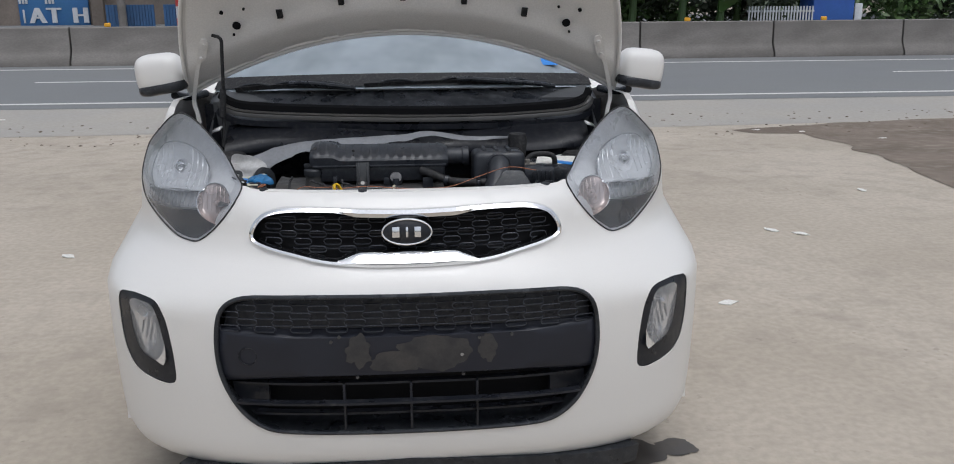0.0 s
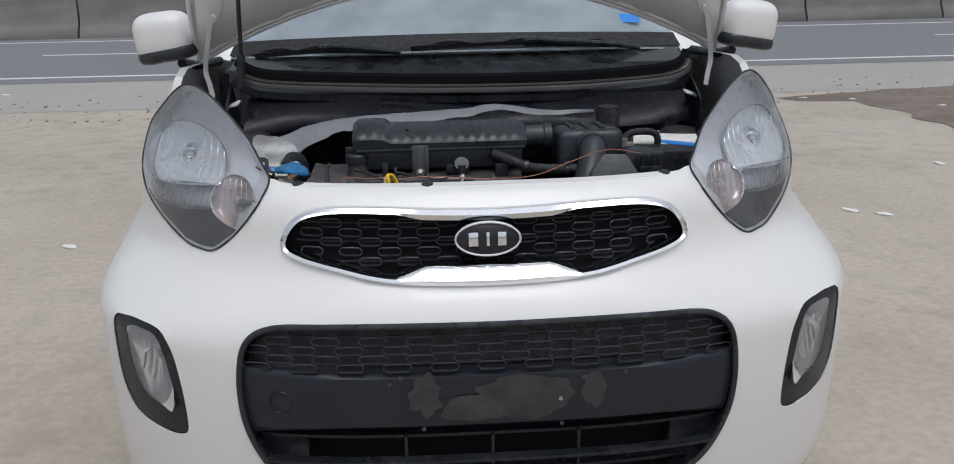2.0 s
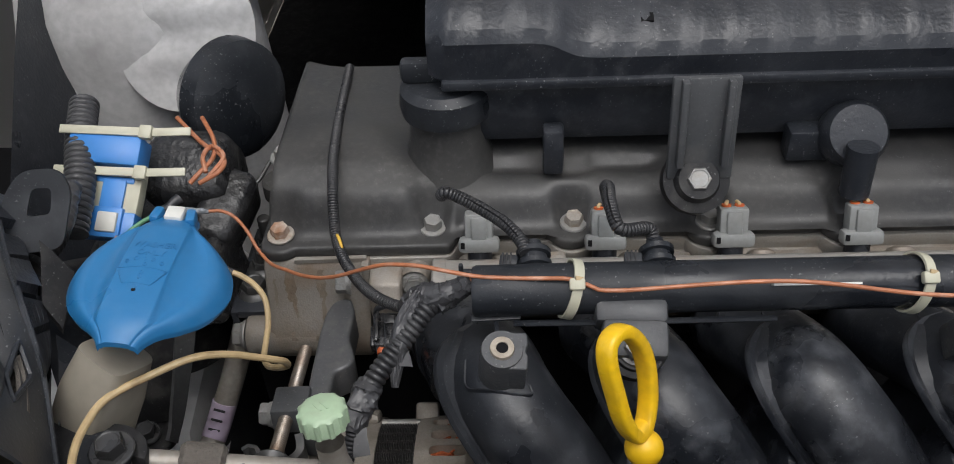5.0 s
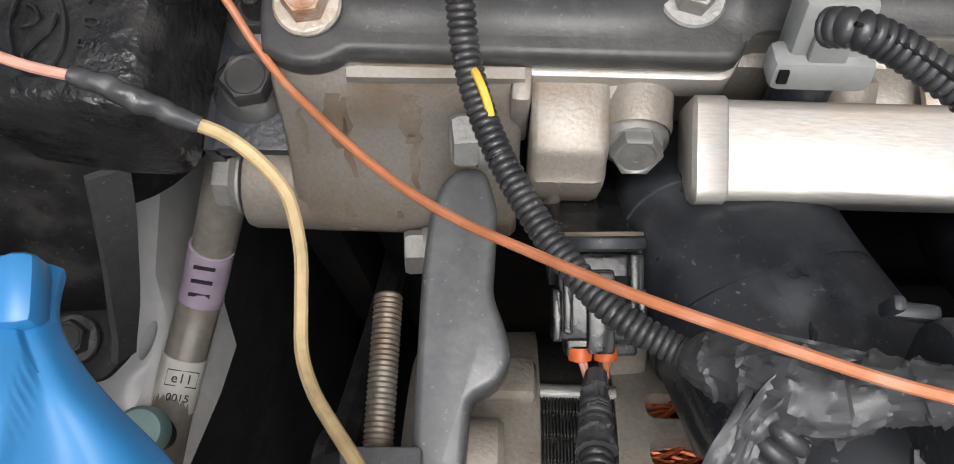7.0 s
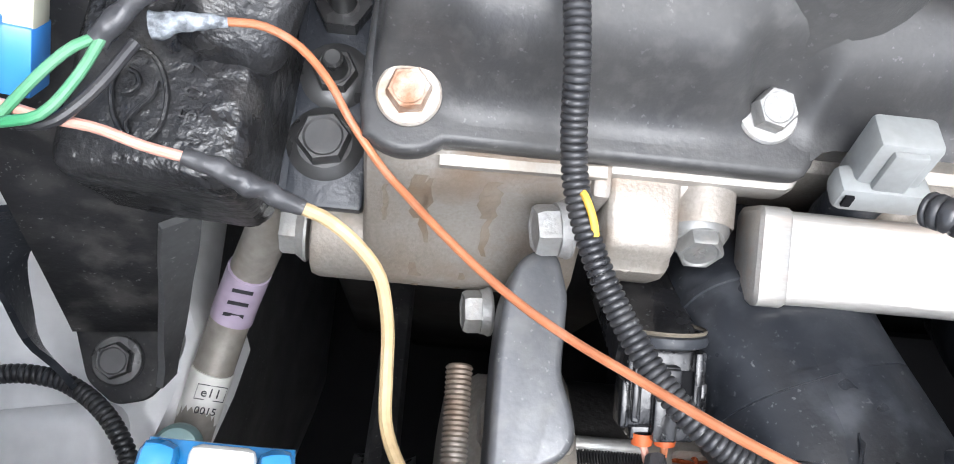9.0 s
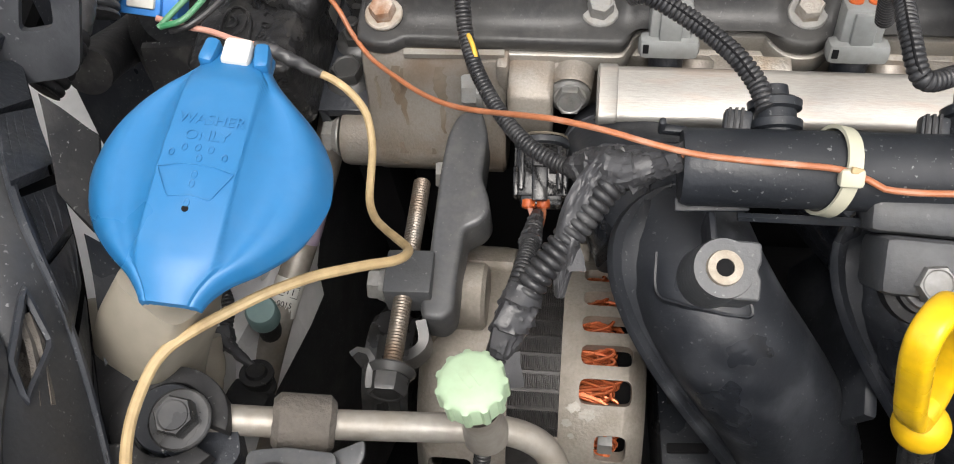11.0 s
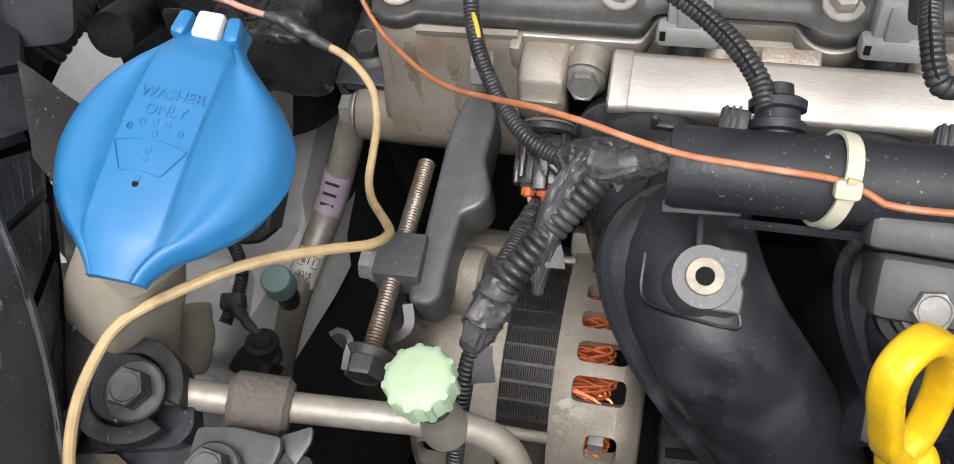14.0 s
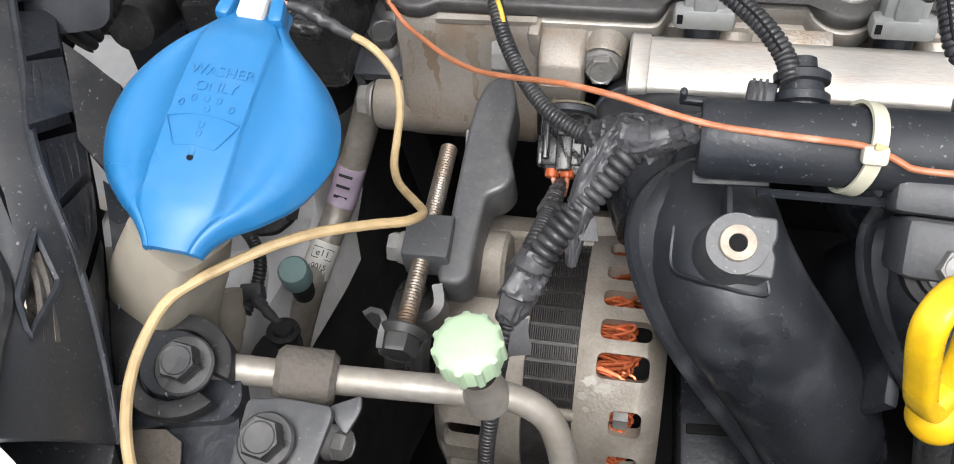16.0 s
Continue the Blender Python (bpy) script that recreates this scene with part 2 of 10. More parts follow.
# ---- materials ----
def surface(name, colour, rough=0.5, metal=0.0, second=None, big=8.0, fine=120.0, mix=0.5, bump=0.1, bump_scale=None, dust=None, dust_amount=0.0,
            dust_scale=30.0, rough_vary=0.12, coat=0.0, spec=0.5, stretch=(1, 1, 1), contrast=(0.35, 0.65), vary=0.0, alpha=1.0, transmit=0.0, bump_dist=0.002, specks=0.0, speck_colour=(0.45, 0.45, 0.44), speck_scale=620.0):
    """A painted, cast, moulded or mineral surface: two colours in large patches, fine grain, dust in spots and a fine relief."""
    m = bpy.data.materials.new(name)
    m.use_nodes = True
    nt = m.node_tree
    L, N = nt.links.new, nt.nodes.new
    b = nt.nodes["Principled BSDF"]
    tc = N("ShaderNodeTexCoord")
    mp = N("ShaderNodeMapping")
    mp.inputs["Scale"].default_value = stretch
    L(tc.outputs["Object"], mp.inputs["Vector"])

    def field(scale, detail=4.0, lo=contrast[0], hi=contrast[1]):
        n = N("ShaderNodeTexNoise")
        n.inputs["Scale"].default_value, n.inputs["Detail"].default_value = scale, detail
        L(mp.outputs[0], n.inputs["Vector"])
        r = N("ShaderNodeMapRange")
        r.inputs["From Min"].default_value, r.inputs["From Max"].default_value = lo, hi
        L(n.outputs["Fac"], r.inputs["Value"])
        return n, r

    def blend(fac, a, c):
        x = N("ShaderNodeMix")
        x.data_type = "RGBA"
        for sock, v in ((x.inputs[0], fac), (x.inputs[6], a), (x.inputs[7], c)):
            if isinstance(v, bpy.types.NodeSocket):
                L(v, sock)
            else:
                sock.default_value = v if isinstance(v, float) else (*v, 1)
        return x.outputs[2]

    def times(sock, k):
        x = N("ShaderNodeMath")
        x.operation = "MULTIPLY"
        L(sock, x.inputs[0])
        x.inputs[1].default_value = k
        return x.outputs[0]

    second = second or tuple(c * 0.72 for c in colour)
    _, large = field(big)
    gn, small = field(fine, 6.0)
    col = blend(times(large.outputs[0], mix), colour, second)
    col = blend(times(small.outputs[0], mix * 0.35), col, tuple(c * 0.6 for c in second))
    rsock = None
    if dust:
        _, d1 = field(dust_scale, 8.0, 0.48, 0.68)
        _, d2 = field(big * 0.7, 3.0, 0.3, 0.7)
        x = N("ShaderNodeMath")
        x.operation = "MULTIPLY"
        L(d1.outputs[0], x.inputs[0])
        L(d2.outputs[0], x.inputs[1])
        f = times(x.outputs[0], dust_amount)
        col = blend(f, col, dust)
    if specks:
        _, sp = field(speck_scale, 2.0, 0.66, 0.74)
        _, sw = field(big * 1.7, 2.0, 0.35, 0.7)
        x = N("ShaderNodeMath")
        x.operation = "MULTIPLY"
        L(sp.outputs[0], x.inputs[0])
        L(sw.outputs[0], x.inputs[1])
        col = blend(times(x.outputs[0], specks), col, speck_colour)
    if vary:
        oi = N("ShaderNodeObjectInfo")
        hs = N("ShaderNodeHueSaturation")
        r = N("ShaderNodeMapRange")
        r.inputs["To Min"].default_value, r.inputs["To Max"].default_value = 1 - vary, 1 + vary
        L(oi.outputs["Random"], r.inputs["Value"])
        L(r.outputs[0], hs.inputs["Value"])
        L(col, hs.inputs["Color"])
        col = hs.outputs[0]
    L(col, b.inputs["Base Color"])
    r = N("ShaderNodeMapRange")
    r.inputs["To Min"].default_value, r.inputs["To Max"].default_value = max(0.02, rough - rough_vary), min(1, rough + rough_vary)
    L(large.outputs[0], r.inputs["Value"])
    L(r.outputs[0], b.inputs["Roughness"])
    b.inputs["Metallic"].default_value = metal
    b.inputs["Specular IOR Level"].default_value = spec
    b.inputs["Coat Weight"].default_value = coat
    b.inputs["Coat Roughness"].default_value = 0.06
    b.inputs["Transmission Weight"].default_value = transmit
    b.inputs["Alpha"].default_value = alpha
    if bump:
        bn = N("ShaderNodeBump")
        bn.inputs["Strength"].default_value, bn.inputs["Distance"].default_value = bump, bump_dist
        if bump_scale:
            g, _ = field(bump_scale, 5.0)
            L(g.outputs["Fac"], bn.inputs["Height"])
        else:
            L(gn.outputs["Fac"], bn.inputs["Height"])
        L(bn.outputs[0], b.inputs["Normal"])
    return m


def glass(name, tint, haze, rough=0.05, film=(0.75, 0.77, 0.8), ior=1.5):
    """Thin clear sheet: mostly lets light through, with gloss by angle; haze lays a milky film over it."""
    m = bpy.data.materials.new(name)
    m.use_nodes = True
    nt = m.node_tree
    nt.nodes.clear()
    L, N = nt.links.new, nt.nodes.new
    out = N("ShaderNodeOutputMaterial")
    tr, gl, df = N("ShaderNodeBsdfTransparent"), N("ShaderNodeBsdfGlossy"), N("ShaderNodeBsdfDiffuse")
    tr.inputs[0].default_value = (*tint, 1)
    gl.inputs["Roughness"].default_value = rough
    df.inputs[0].default_value = (*film, 1)
    fr = N("ShaderNodeFresnel")
    fr.inputs["IOR"].default_value = ior
    tc, nz = N("ShaderNodeTexCoord"), N("ShaderNodeTexNoise")
    nz.inputs["Scale"].default_value = 7.0
    L(tc.outputs["Object"], nz.inputs["Vector"])
    r = N("ShaderNodeMapRange")
    r.inputs["To Min"].default_value, r.inputs["To Max"].default_value = haze * 0.6, haze * 1.4
    L(nz.outputs["Fac"], r.inputs["Value"])
    a, c = N("ShaderNodeMixShader"), N("ShaderNodeMixShader")
    L(r.outputs[0], a.inputs[0])
    L(tr.outputs[0], a.inputs[1])
    L(df.outputs[0], a.inputs[2])
    L(fr.outputs[0], c.inputs[0])
    L(a.outputs[0], c.inputs[1])
    L(gl.outputs[0], c.inputs[2])
    L(c.outputs[0], out.inputs["Surface"])
    return m


M = {}
dirt = (0.20, 0.19, 0.175)
M["white_paint"] = surface("white_paint", (0.72, 0.705, 0.680), 0.34, second=(0.68, 0.67, 0.655), big=1.2, fine=300, mix=0.12, bump=0.01, coat=0.2, rough_vary=0.05)
M["inner_paint"] = surface("inner_paint", (0.86, 0.86, 0.86), 0.38, second=(0.79, 0.79, 0.785), big=9, dust=dirt, dust_amount=0.10, coat=0.25)
M["dirty_paint"] = surface("dirty_paint", (0.52, 0.52, 0.52), 0.5, second=(0.36, 0.35, 0.34), big=14, fine=160, mix=0.8, bump=0.05, dust=dirt, dust_amount=0.5, dust_scale=22)
M["hood_under"] = surface("hood_under", (0.84, 0.82, 0.785), 0.4, second=(0.74, 0.71, 0.67), big=5, fine=200, mix=0.5, bump=0.03)
M["black_plastic"] = surface("black_plastic", (0.013, 0.015, 0.019), 0.40, second=(0.023, 0.026, 0.031), big=14, fine=420, mix=0.6, bump=0.10, dust=(0.12, 0.125, 0.135), dust_amount=0.30, dust_scale=34, specks=0.6, spec=0.40, rough_vary=0.30)
M["dusty_black"] = surface("dusty_black", (0.018, 0.0205, 0.026), 0.38, second=(0.030, 0.034, 0.042), big=16, fine=380, mix=0.6, bump=0.2, dust=(0.22, 0.22, 0.23), dust_amount=0.12, dust_scale=90, specks=0.4, spec=0.45)
M["cover_black"] = surface("cover_black", (0.039, 0.039, 0.040), 0.40, second=(0.072, 0.070, 0.066), big=30, fine=900, mix=0.6, bump=0.07, dust=(0.26, 0.25, 0.23), dust_amount=0.10, dust_scale=240, specks=0.15, spec=0.32)
M["cast_black"] = surface("cast_black", (0.012, 0.012, 0.013), 0.30, second=(0.030, 0.030, 0.031), big=40, fine=220, mix=0.7, bump=0.8, bump_scale=170, dust=dirt, dust_amount=0.25, dust_scale=70)
M["grey_plastic"] = surface("grey_plastic", (0.075, 0.078, 0.083), 0.45, second=(0.055, 0.057, 0.06), big=18, fine=500, mix=0.6, bump=0.1, dust=dirt, dust_amount=0.3, dust_scale=80, specks=0.4, spec=0.38)
M["rubber"] = surface("rubber", (0.012, 0.012, 0.013), 0.62, second=(0.028, 0.028, 0.03), big=30, fine=300, mix=0.7, bump=0.15, dust=dirt, dust_amount=0.25, dust_scale=90, specks=0.4, spec=0.32)
M["conduit"] = surface("conduit", (0.021, 0.021, 0.023), 0.38, second=(0.037, 0.037, 0.039), big=60, fine=500, mix=0.6, bump=0.08, dust=dirt, dust_amount=0.12, dust_scale=120, specks=0.4)
M["tape"] = surface("tape", (0.042, 0.042, 0.045), 0.42, second=(0.062, 0.062, 0.065), big=70, fine=300, mix=0.7, bump=0.3, bump_scale=160, dust=(0.12, 0.12, 0.125), dust_amount=0.18, dust_scale=110, specks=0.4)
M["alloy"] = surface("alloy", (0.315, 0.292, 0.262), 0.5, 0.35, second=(0.20, 0.165, 0.13), big=26, fine=900, mix=0.75, bump=0.24, bump_scale=900, dust=(0.17, 0.10, 0.05), dust_amount=0.85, dust_scale=38, bump_dist=0.0008)
M["alloy_bright"] = surface("alloy_bright", (0.37, 0.355, 0.325), 0.45, 0.4, second=(0.33, 0.30, 0.26), big=40, fine=900, mix=0.7, bump=0.15, bump_scale=900, dust=(0.24, 0.17, 0.11), dust_amount=0.5, dust_scale=60, bump_dist=0.0006)
M["gloss_black"] = surface("gloss_black", (0.010, 0.010, 0.011), 0.24, second=(0.018, 0.018, 0.02), big=60, fine=400, mix=0.6, bump=0.06, dust=dirt, dust_amount=0.15, dust_scale=160, specks=0.4)
M["conduit_grey"] = surface("conduit_grey", (0.022, 0.022, 0.024), 0.40, second=(0.035, 0.035, 0.037), big=60, fine=500, mix=0.6, bump=0.08, dust=(0.14, 0.14, 0.14), dust_amount=0.3, dust_scale=120, specks=0.4)
M["seal_tan"] = surface("seal_tan", (0.16, 0.135, 0.10), 0.6, second=(0.10, 0.085, 0.065), big=120, mix=0.7, bump=0.05)
M["alternator_alloy"] = surface("alternator_alloy", (0.36, 0.33, 0.29), 0.55, 0.3, second=(0.25, 0.22, 0.185), big=30, fine=700, mix=0.8, bump=0.35, bump_scale=700, dust=(0.12, 0.10, 0.08), dust_amount=0.5, dust_scale=60, bump_dist=0.0008)
M["rail_metal"] = surface("rail_metal", (0.41, 0.40, 0.38), 0.40, 0.55, second=(0.36, 0.335, 0.30), big=14, fine=260, mix=0.7, bump=0.05, stretch=(1, 6, 6), dust=(0.40, 0.27, 0.19), dust_amount=0.55, dust_scale=40)
M["pipe_metal"] = surface("pipe_metal", (0.37, 0.35, 0.32), 0.5, 0.4, second=(0.28, 0.25, 0.21), big=30, fine=300, mix=0.8, bump=0.12, dust=(0.22, 0.18, 0.14), dust_amount=0.5, dust_scale=60)
M["bolt_metal"] = surface("bolt_metal", (0.34, 0.34, 0.33), 0.52, 0.5, second=(0.30, 0.29, 0.275), big=90, fine=600, mix=0.7, bump=0.2, dust=(0.3, 0.26, 0.2), dust_amount=0.4, dust_scale=200)
M["rust_bolt"] = surface("rust_bolt", (0.46, 0.33, 0.25), 0.6, 0.25, second=(0.30, 0.15, 0.08), big=150, fine=700, mix=0.95, bump=0.4, dust=(0.62, 0.58, 0.52), dust_amount=0.9, dust_scale=160)
M["washer_metal"] = surface("washer_metal", (0.44, 0.41, 0.37), 0.5, 0.4, second=(0.38, 0.30, 0.22), big=120, fine=700, mix=0.8, bump=0.3, dust=(0.66, 0.62, 0.56), dust_amount=0.6, dust_scale=160)
M["dark_bolt"] = surface("dark_bolt", (0.055, 0.055, 0.056), 0.36, 0.5, second=(0.10, 0.10, 0.10), big=80, fine=500, mix=0.7, bump=0.03, dust=dirt, dust_amount=0.3, dust_scale=150)
M["thread_metal"] = surface("thread_metal", (0.30, 0.28, 0.25), 0.4, 0.7, second=(0.16, 0.11, 0.075), big=50, fine=500, mix=0.9, bump=0.1)
M["steel_grey"] = surface("steel_grey", (0.115, 0.117, 0.12), 0.45, 0.35, second=(0.075, 0.076, 0.078), big=22, fine=400, mix=0.7, bump=0.05, dust=(0.3, 0.29, 0.27), dust_amount=0.35, dust_scale=90, specks=0.4)
M["blue_cap"] = surface("blue_cap", (0.018, 0.152, 0.355), 0.38, second=(0.023, 0.166, 0.380), big=20, fine=260, mix=0.3, bump=0.012, dust=(0.45, 0.62, 0.80), dust_amount=0.05, dust_scale=120, coat=0.12, rough_vary=0.12)
M["blue_plastic"] = surface("blue_plastic", (0.045, 0.22, 0.60), 0.4, second=(0.05, 0.25, 0.64), big=40, mix=0.5, bump=0.03)
M["white_plastic"] = surface("white_plastic", (0.66, 0.66, 0.62), 0.45, second=(0.56, 0.54, 0.48), big=50, mix=0.6, bump=0.04)
M["tie_plastic"] = surface("tie_plastic", (0.56, 0.55, 0.43), 0.45, second=(0.58, 0.55, 0.42), big=60, mix=0.6, bump=0.03, transmit=0.1)
M["connector_grey"] = surface("connector_grey", (0.27, 0.28, 0.275), 0.45, second=(0.22, 0.22, 0.21), big=60, fine=400, mix=0.6, bump=0.05, dust=dirt, dust_amount=0.4, dust_scale=110)
M["bottle"] = surface("bottle", (0.40, 0.365, 0.30), 0.5, second=(0.31, 0.27, 0.205), big=22, mix=0.7, bump=0.05, transmit=0.25)
M["green_cap"] = surface("green_cap", (0.35, 0.47, 0.31), 0.45, second=(0.41, 0.53, 0.37), big=60, fine=300, mix=0.6, bump=0.05, dust=(0.35, 0.35, 0.25), dust_amount=0.25, dust_scale=150)
M["teal_cap"] = surface("teal_cap", (0.24, 0.37, 0.36), 0.45, second=(0.18, 0.29, 0.29), big=80, mix=0.6, bump=0.06)
M["yellow_plastic"] = surface("yellow_plastic", (0.85, 0.53, 0.012), 0.36, second=(0.78, 0.45, 0.01), big=30, fine=300, mix=0.6, bump=0.05, dust=(0.25, 0.15, 0.05), dust_amount=0.4, dust_scale=90)
M["orange_wire"] = surface("orange_wire", (0.47, 0.17, 0.075), 0.42, second=(0.37, 0.13, 0.06), big=60, mix=0.8, bump=0.04, dust=(0.62, 0.42, 0.32), dust_amount=0.4, dust_scale=140)
M["beige_wire"] = surface("beige_wire", (0.57, 0.43, 0.235), 0.45, second=(0.46, 0.33, 0.17), big=70, mix=0.8, bump=0.06, dust=(0.22, 0.15, 0.08), dust_amount=0.8, dust_scale=130)
M["pink_wire"] = surface("pink_wire", (0.62, 0.33, 0.26), 0.45, second=(0.52, 0.26, 0.2), big=70, mix=0.8, bump=0.04)
M["green_wire"] = surface("green_wire", (0.05, 0.25, 0.11), 0.45, second=(0.16, 0.33, 0.2), big=90, mix=0.8, bump=0.04)
M["yellow_wire"] = surface("yellow_wire", (0.66, 0.40, 0.07), 0.45, second=(0.7, 0.42, 0.04), big=90, mix=0.6, bump=0.03)
M["seal_orange"] = surface("seal_orange", (0.55, 0.12, 0.03), 0.5, second=(0.42, 0.08, 0.02), big=200, mix=0.7, bump=0.05)
M["copper"] = surface("copper", (0.60, 0.16, 0.06), 0.28, 0.55, second=(0.50, 0.12, 0.045), big=90, mix=0.8, bump=0.05)
M["lamination"] = surface("lamination", (0.035, 0.034, 0.034), 0.42, 0.4, second=(0.065, 0.062, 0.06), big=60, fine=500, mix=0.8, bump=0.2, dust=dirt, dust_amount=0.25, dust_scale=100)
M["dusty_tape"] = surface("dusty_tape", (0.06, 0.065, 0.072), 0.6, second=(0.34, 0.37, 0.40), big=420, fine=1500, mix=0.95, bump=0.5, bump_scale=700, dust=(0.50, 0.53, 0.56), dust_amount=0.55, dust_scale=380)
M["label_white"] = surface("label_white", (0.80, 0.79, 0.75), 0.5, second=(0.70, 0.68, 0.63), big=60, mix=0.7, bump=0.03)
M["label_purple"] = surface("label_purple", (0.44, 0.37, 0.47), 0.5, second=(0.38, 0.31, 0.41), big=60, mix=0.7, bump=0.03)
M["ink"] = surface("ink", (0.03, 0.03, 0.035), 0.6, mix=0.3, bump=0.0)
M["foam"] = surface("foam", (0.135, 0.115, 0.095), 0.85, second=(0.11, 0.10, 0.09), big=50, fine=600, mix=0.8, bump=0.5, bump_scale=500)
M["chrome"] = surface("chrome", (0.86, 0.87, 0.88), 0.09, 1.0, second=(0.8, 0.8, 0.81), big=20, fine=200, mix=0.4, bump=0.02, rough_vary=0.04)
M["reflector"] = surface("reflector", (0.82, 0.83, 0.85), 0.2, 0.45, second=(0.66, 0.67, 0.69), big=20, fine=200, mix=0.5, bump=0.25, bump_scale=70)
M["lamp_grey"] = surface("lamp_grey", (0.72, 0.73, 0.75), 0.35, 0.15, second=(0.50, 0.51, 0.53), big=14, mix=0.6, bump=0.04)
M["grille_black"] = surface("grille_black", (0.010, 0.0115, 0.016), 0.34, second=(0.019, 0.021, 0.028), big=12, fine=400, mix=0.6, bump=0.05, dust=dirt, dust_amount=0.15, dust_scale=60, spec=0.32)
M["ring_grey"] = surface("ring_grey", (0.045, 0.049, 0.060), 0.30, second=(0.022, 0.023, 0.026), big=20, mix=0.5, bump=0.03)
M["plate_board"] = surface("plate_board", (0.016, 0.018, 0.026), 0.40, second=(0.022, 0.024, 0.033), big=9, fine=300, mix=0.6, bump=0.04, spec=0.32)
M["board_stain"] = surface("board_stain", (0.050, 0.046, 0.044), 0.6, second=(0.026, 0.026, 0.028), big=22, fine=200, mix=0.95, bump=0.06, contrast=(0.3, 0.7))
# near-black colour that stands in for deep shade in gaps, holes and recesses
M["void_shade"] = surface("void_shade", (0.008, 0.008, 0.009), 0.8, second=(0.014, 0.014, 0.015), big=12, mix=0.6, bump=0.1, spec=0.1)
M["concrete"] = surface("concrete", (0.485, 0.426, 0.352), 0.85, second=(0.40, 0.350, 0.285), big=0.7, fine=30, mix=0.9, bump=0.45, bump_scale=38, dust=(0.26, 0.225, 0.185), dust_amount=0.65, dust_scale=5.0, bump_dist=0.004, specks=0.6, speck_colour=(0.20, 0.175, 0.145), speck_scale=24.0)

M["oil_wet"] = surface("oil_wet", (0.07, 0.062, 0.055), 0.45, second=(0.12, 0.105, 0.09), big=12, fine=60, mix=0.8, bump=0.1)
M["asphalt"] = surface("asphalt", (0.17, 0.175, 0.18), 0.85, second=(0.205, 0.21, 0.21), big=0.4, fine=30, mix=0.7, bump=0.3, bump_scale=90, bump_dist=0.004)
M["shoulder"] = surface("shoulder", (0.34, 0.325, 0.30), 0.9, second=(0.40, 0.37, 0.325), big=0.7, fine=24, mix=0.8, bump=0.3, bump_scale=70)
M["dirt_ground"] = surface("dirt_ground", (0.20, 0.16, 0.125), 0.95, second=(0.14, 0.11, 0.085), big=1.6, fine=18, mix=0.8, bump=0.6, bump_scale=26, dust=(0.34, 0.30, 0.25), dust_amount=0.6, dust_scale=9, bump_dist=0.02)
M["road_paint"] = surface("road_paint", (0.70, 0.69, 0.66), 0.7, second=(0.55, 0.54, 0.52), big=3, fine=40, mix=0.6, bump=0.1)
M["barrier"] = surface("barrier", (0.225, 0.21, 0.195), 0.9, second=(0.15, 0.14, 0.13), big=1.1, fine=22, mix=0.8, bump=0.2, bump_scale=50, stretch=(1, 1, 2.5), vary=0.06)
M["reflector_yellow"] = surface("reflector_yellow", (0.85, 0.42, 0.03), 0.4, mix=0.3, bump=0.02)
M["glass_lens"] = glass("glass_lens", (0.95, 0.96, 0.97), 0.10, 0.03)
M["glass_fog"] = glass("glass_fog", (0.97, 0.97, 0.98), 0.08, 0.04)
# strong bluish film: the sky's reflection painted into the pane
M["glass_pane"] = glass("glass_pane", (0.42, 0.52, 0.56), 0.46, 0.02, (0.62, 0.70, 0.76), 1.75)
M["blue_sheet"] = surface("blue_sheet", (0.04, 0.13, 0.30), 0.6, second=(0.05, 0.10, 0.2), big=0.9, fine=15, mix=0.7, bump=0.1)
M["sign_blue"] = surface("sign_blue", (0.035, 0.14, 0.36), 0.6, second=(0.05, 0.16, 0.33), big=1.2, fine=15, mix=0.7, bump=0.05)
M["sign_white"] = surface("sign_white", (0.62, 0.64, 0.66), 0.6, second=(0.5, 0.52, 0.55), big=3, fine=20, mix=0.6, bump=0.05)
M["brick_wall"] = surface("brick_wall", (0.24, 0.20, 0.17), 0.9, second=(0.17, 0.145, 0.125), big=1.2, fine=12, mix=0.8, bump=0.4, bump_scale=14)
M["post_red"] = surface("post_red", (0.5, 0.05, 0.04), 0.5, mix=0.4, bump=0.02)
M["leaf"] = surface("leaf", (0.045, 0.10, 0.025), 0.5, second=(0.075, 0.12, 0.035), big=1.5, fine=20, mix=0.9, bump=0.1, vary=0.25)
M["leaf_dark"] = surface("leaf_dark", (0.075, 0.105, 0.060), 0.55, second=(0.095, 0.115, 0.075), big=1.2, fine=20, mix=0.9, bump=0.1)
M["bark"] = surface("bark", (0.12, 0.09, 0.07), 0.9, second=(0.08, 0.06, 0.05), big=5, fine=30, mix=0.8, bump=0.5, bump_scale=25)
M["battery_blue"] = surface("battery_blue", (0.02, 0.22, 0.66), 0.4, mix=0.3, bump=0.02)


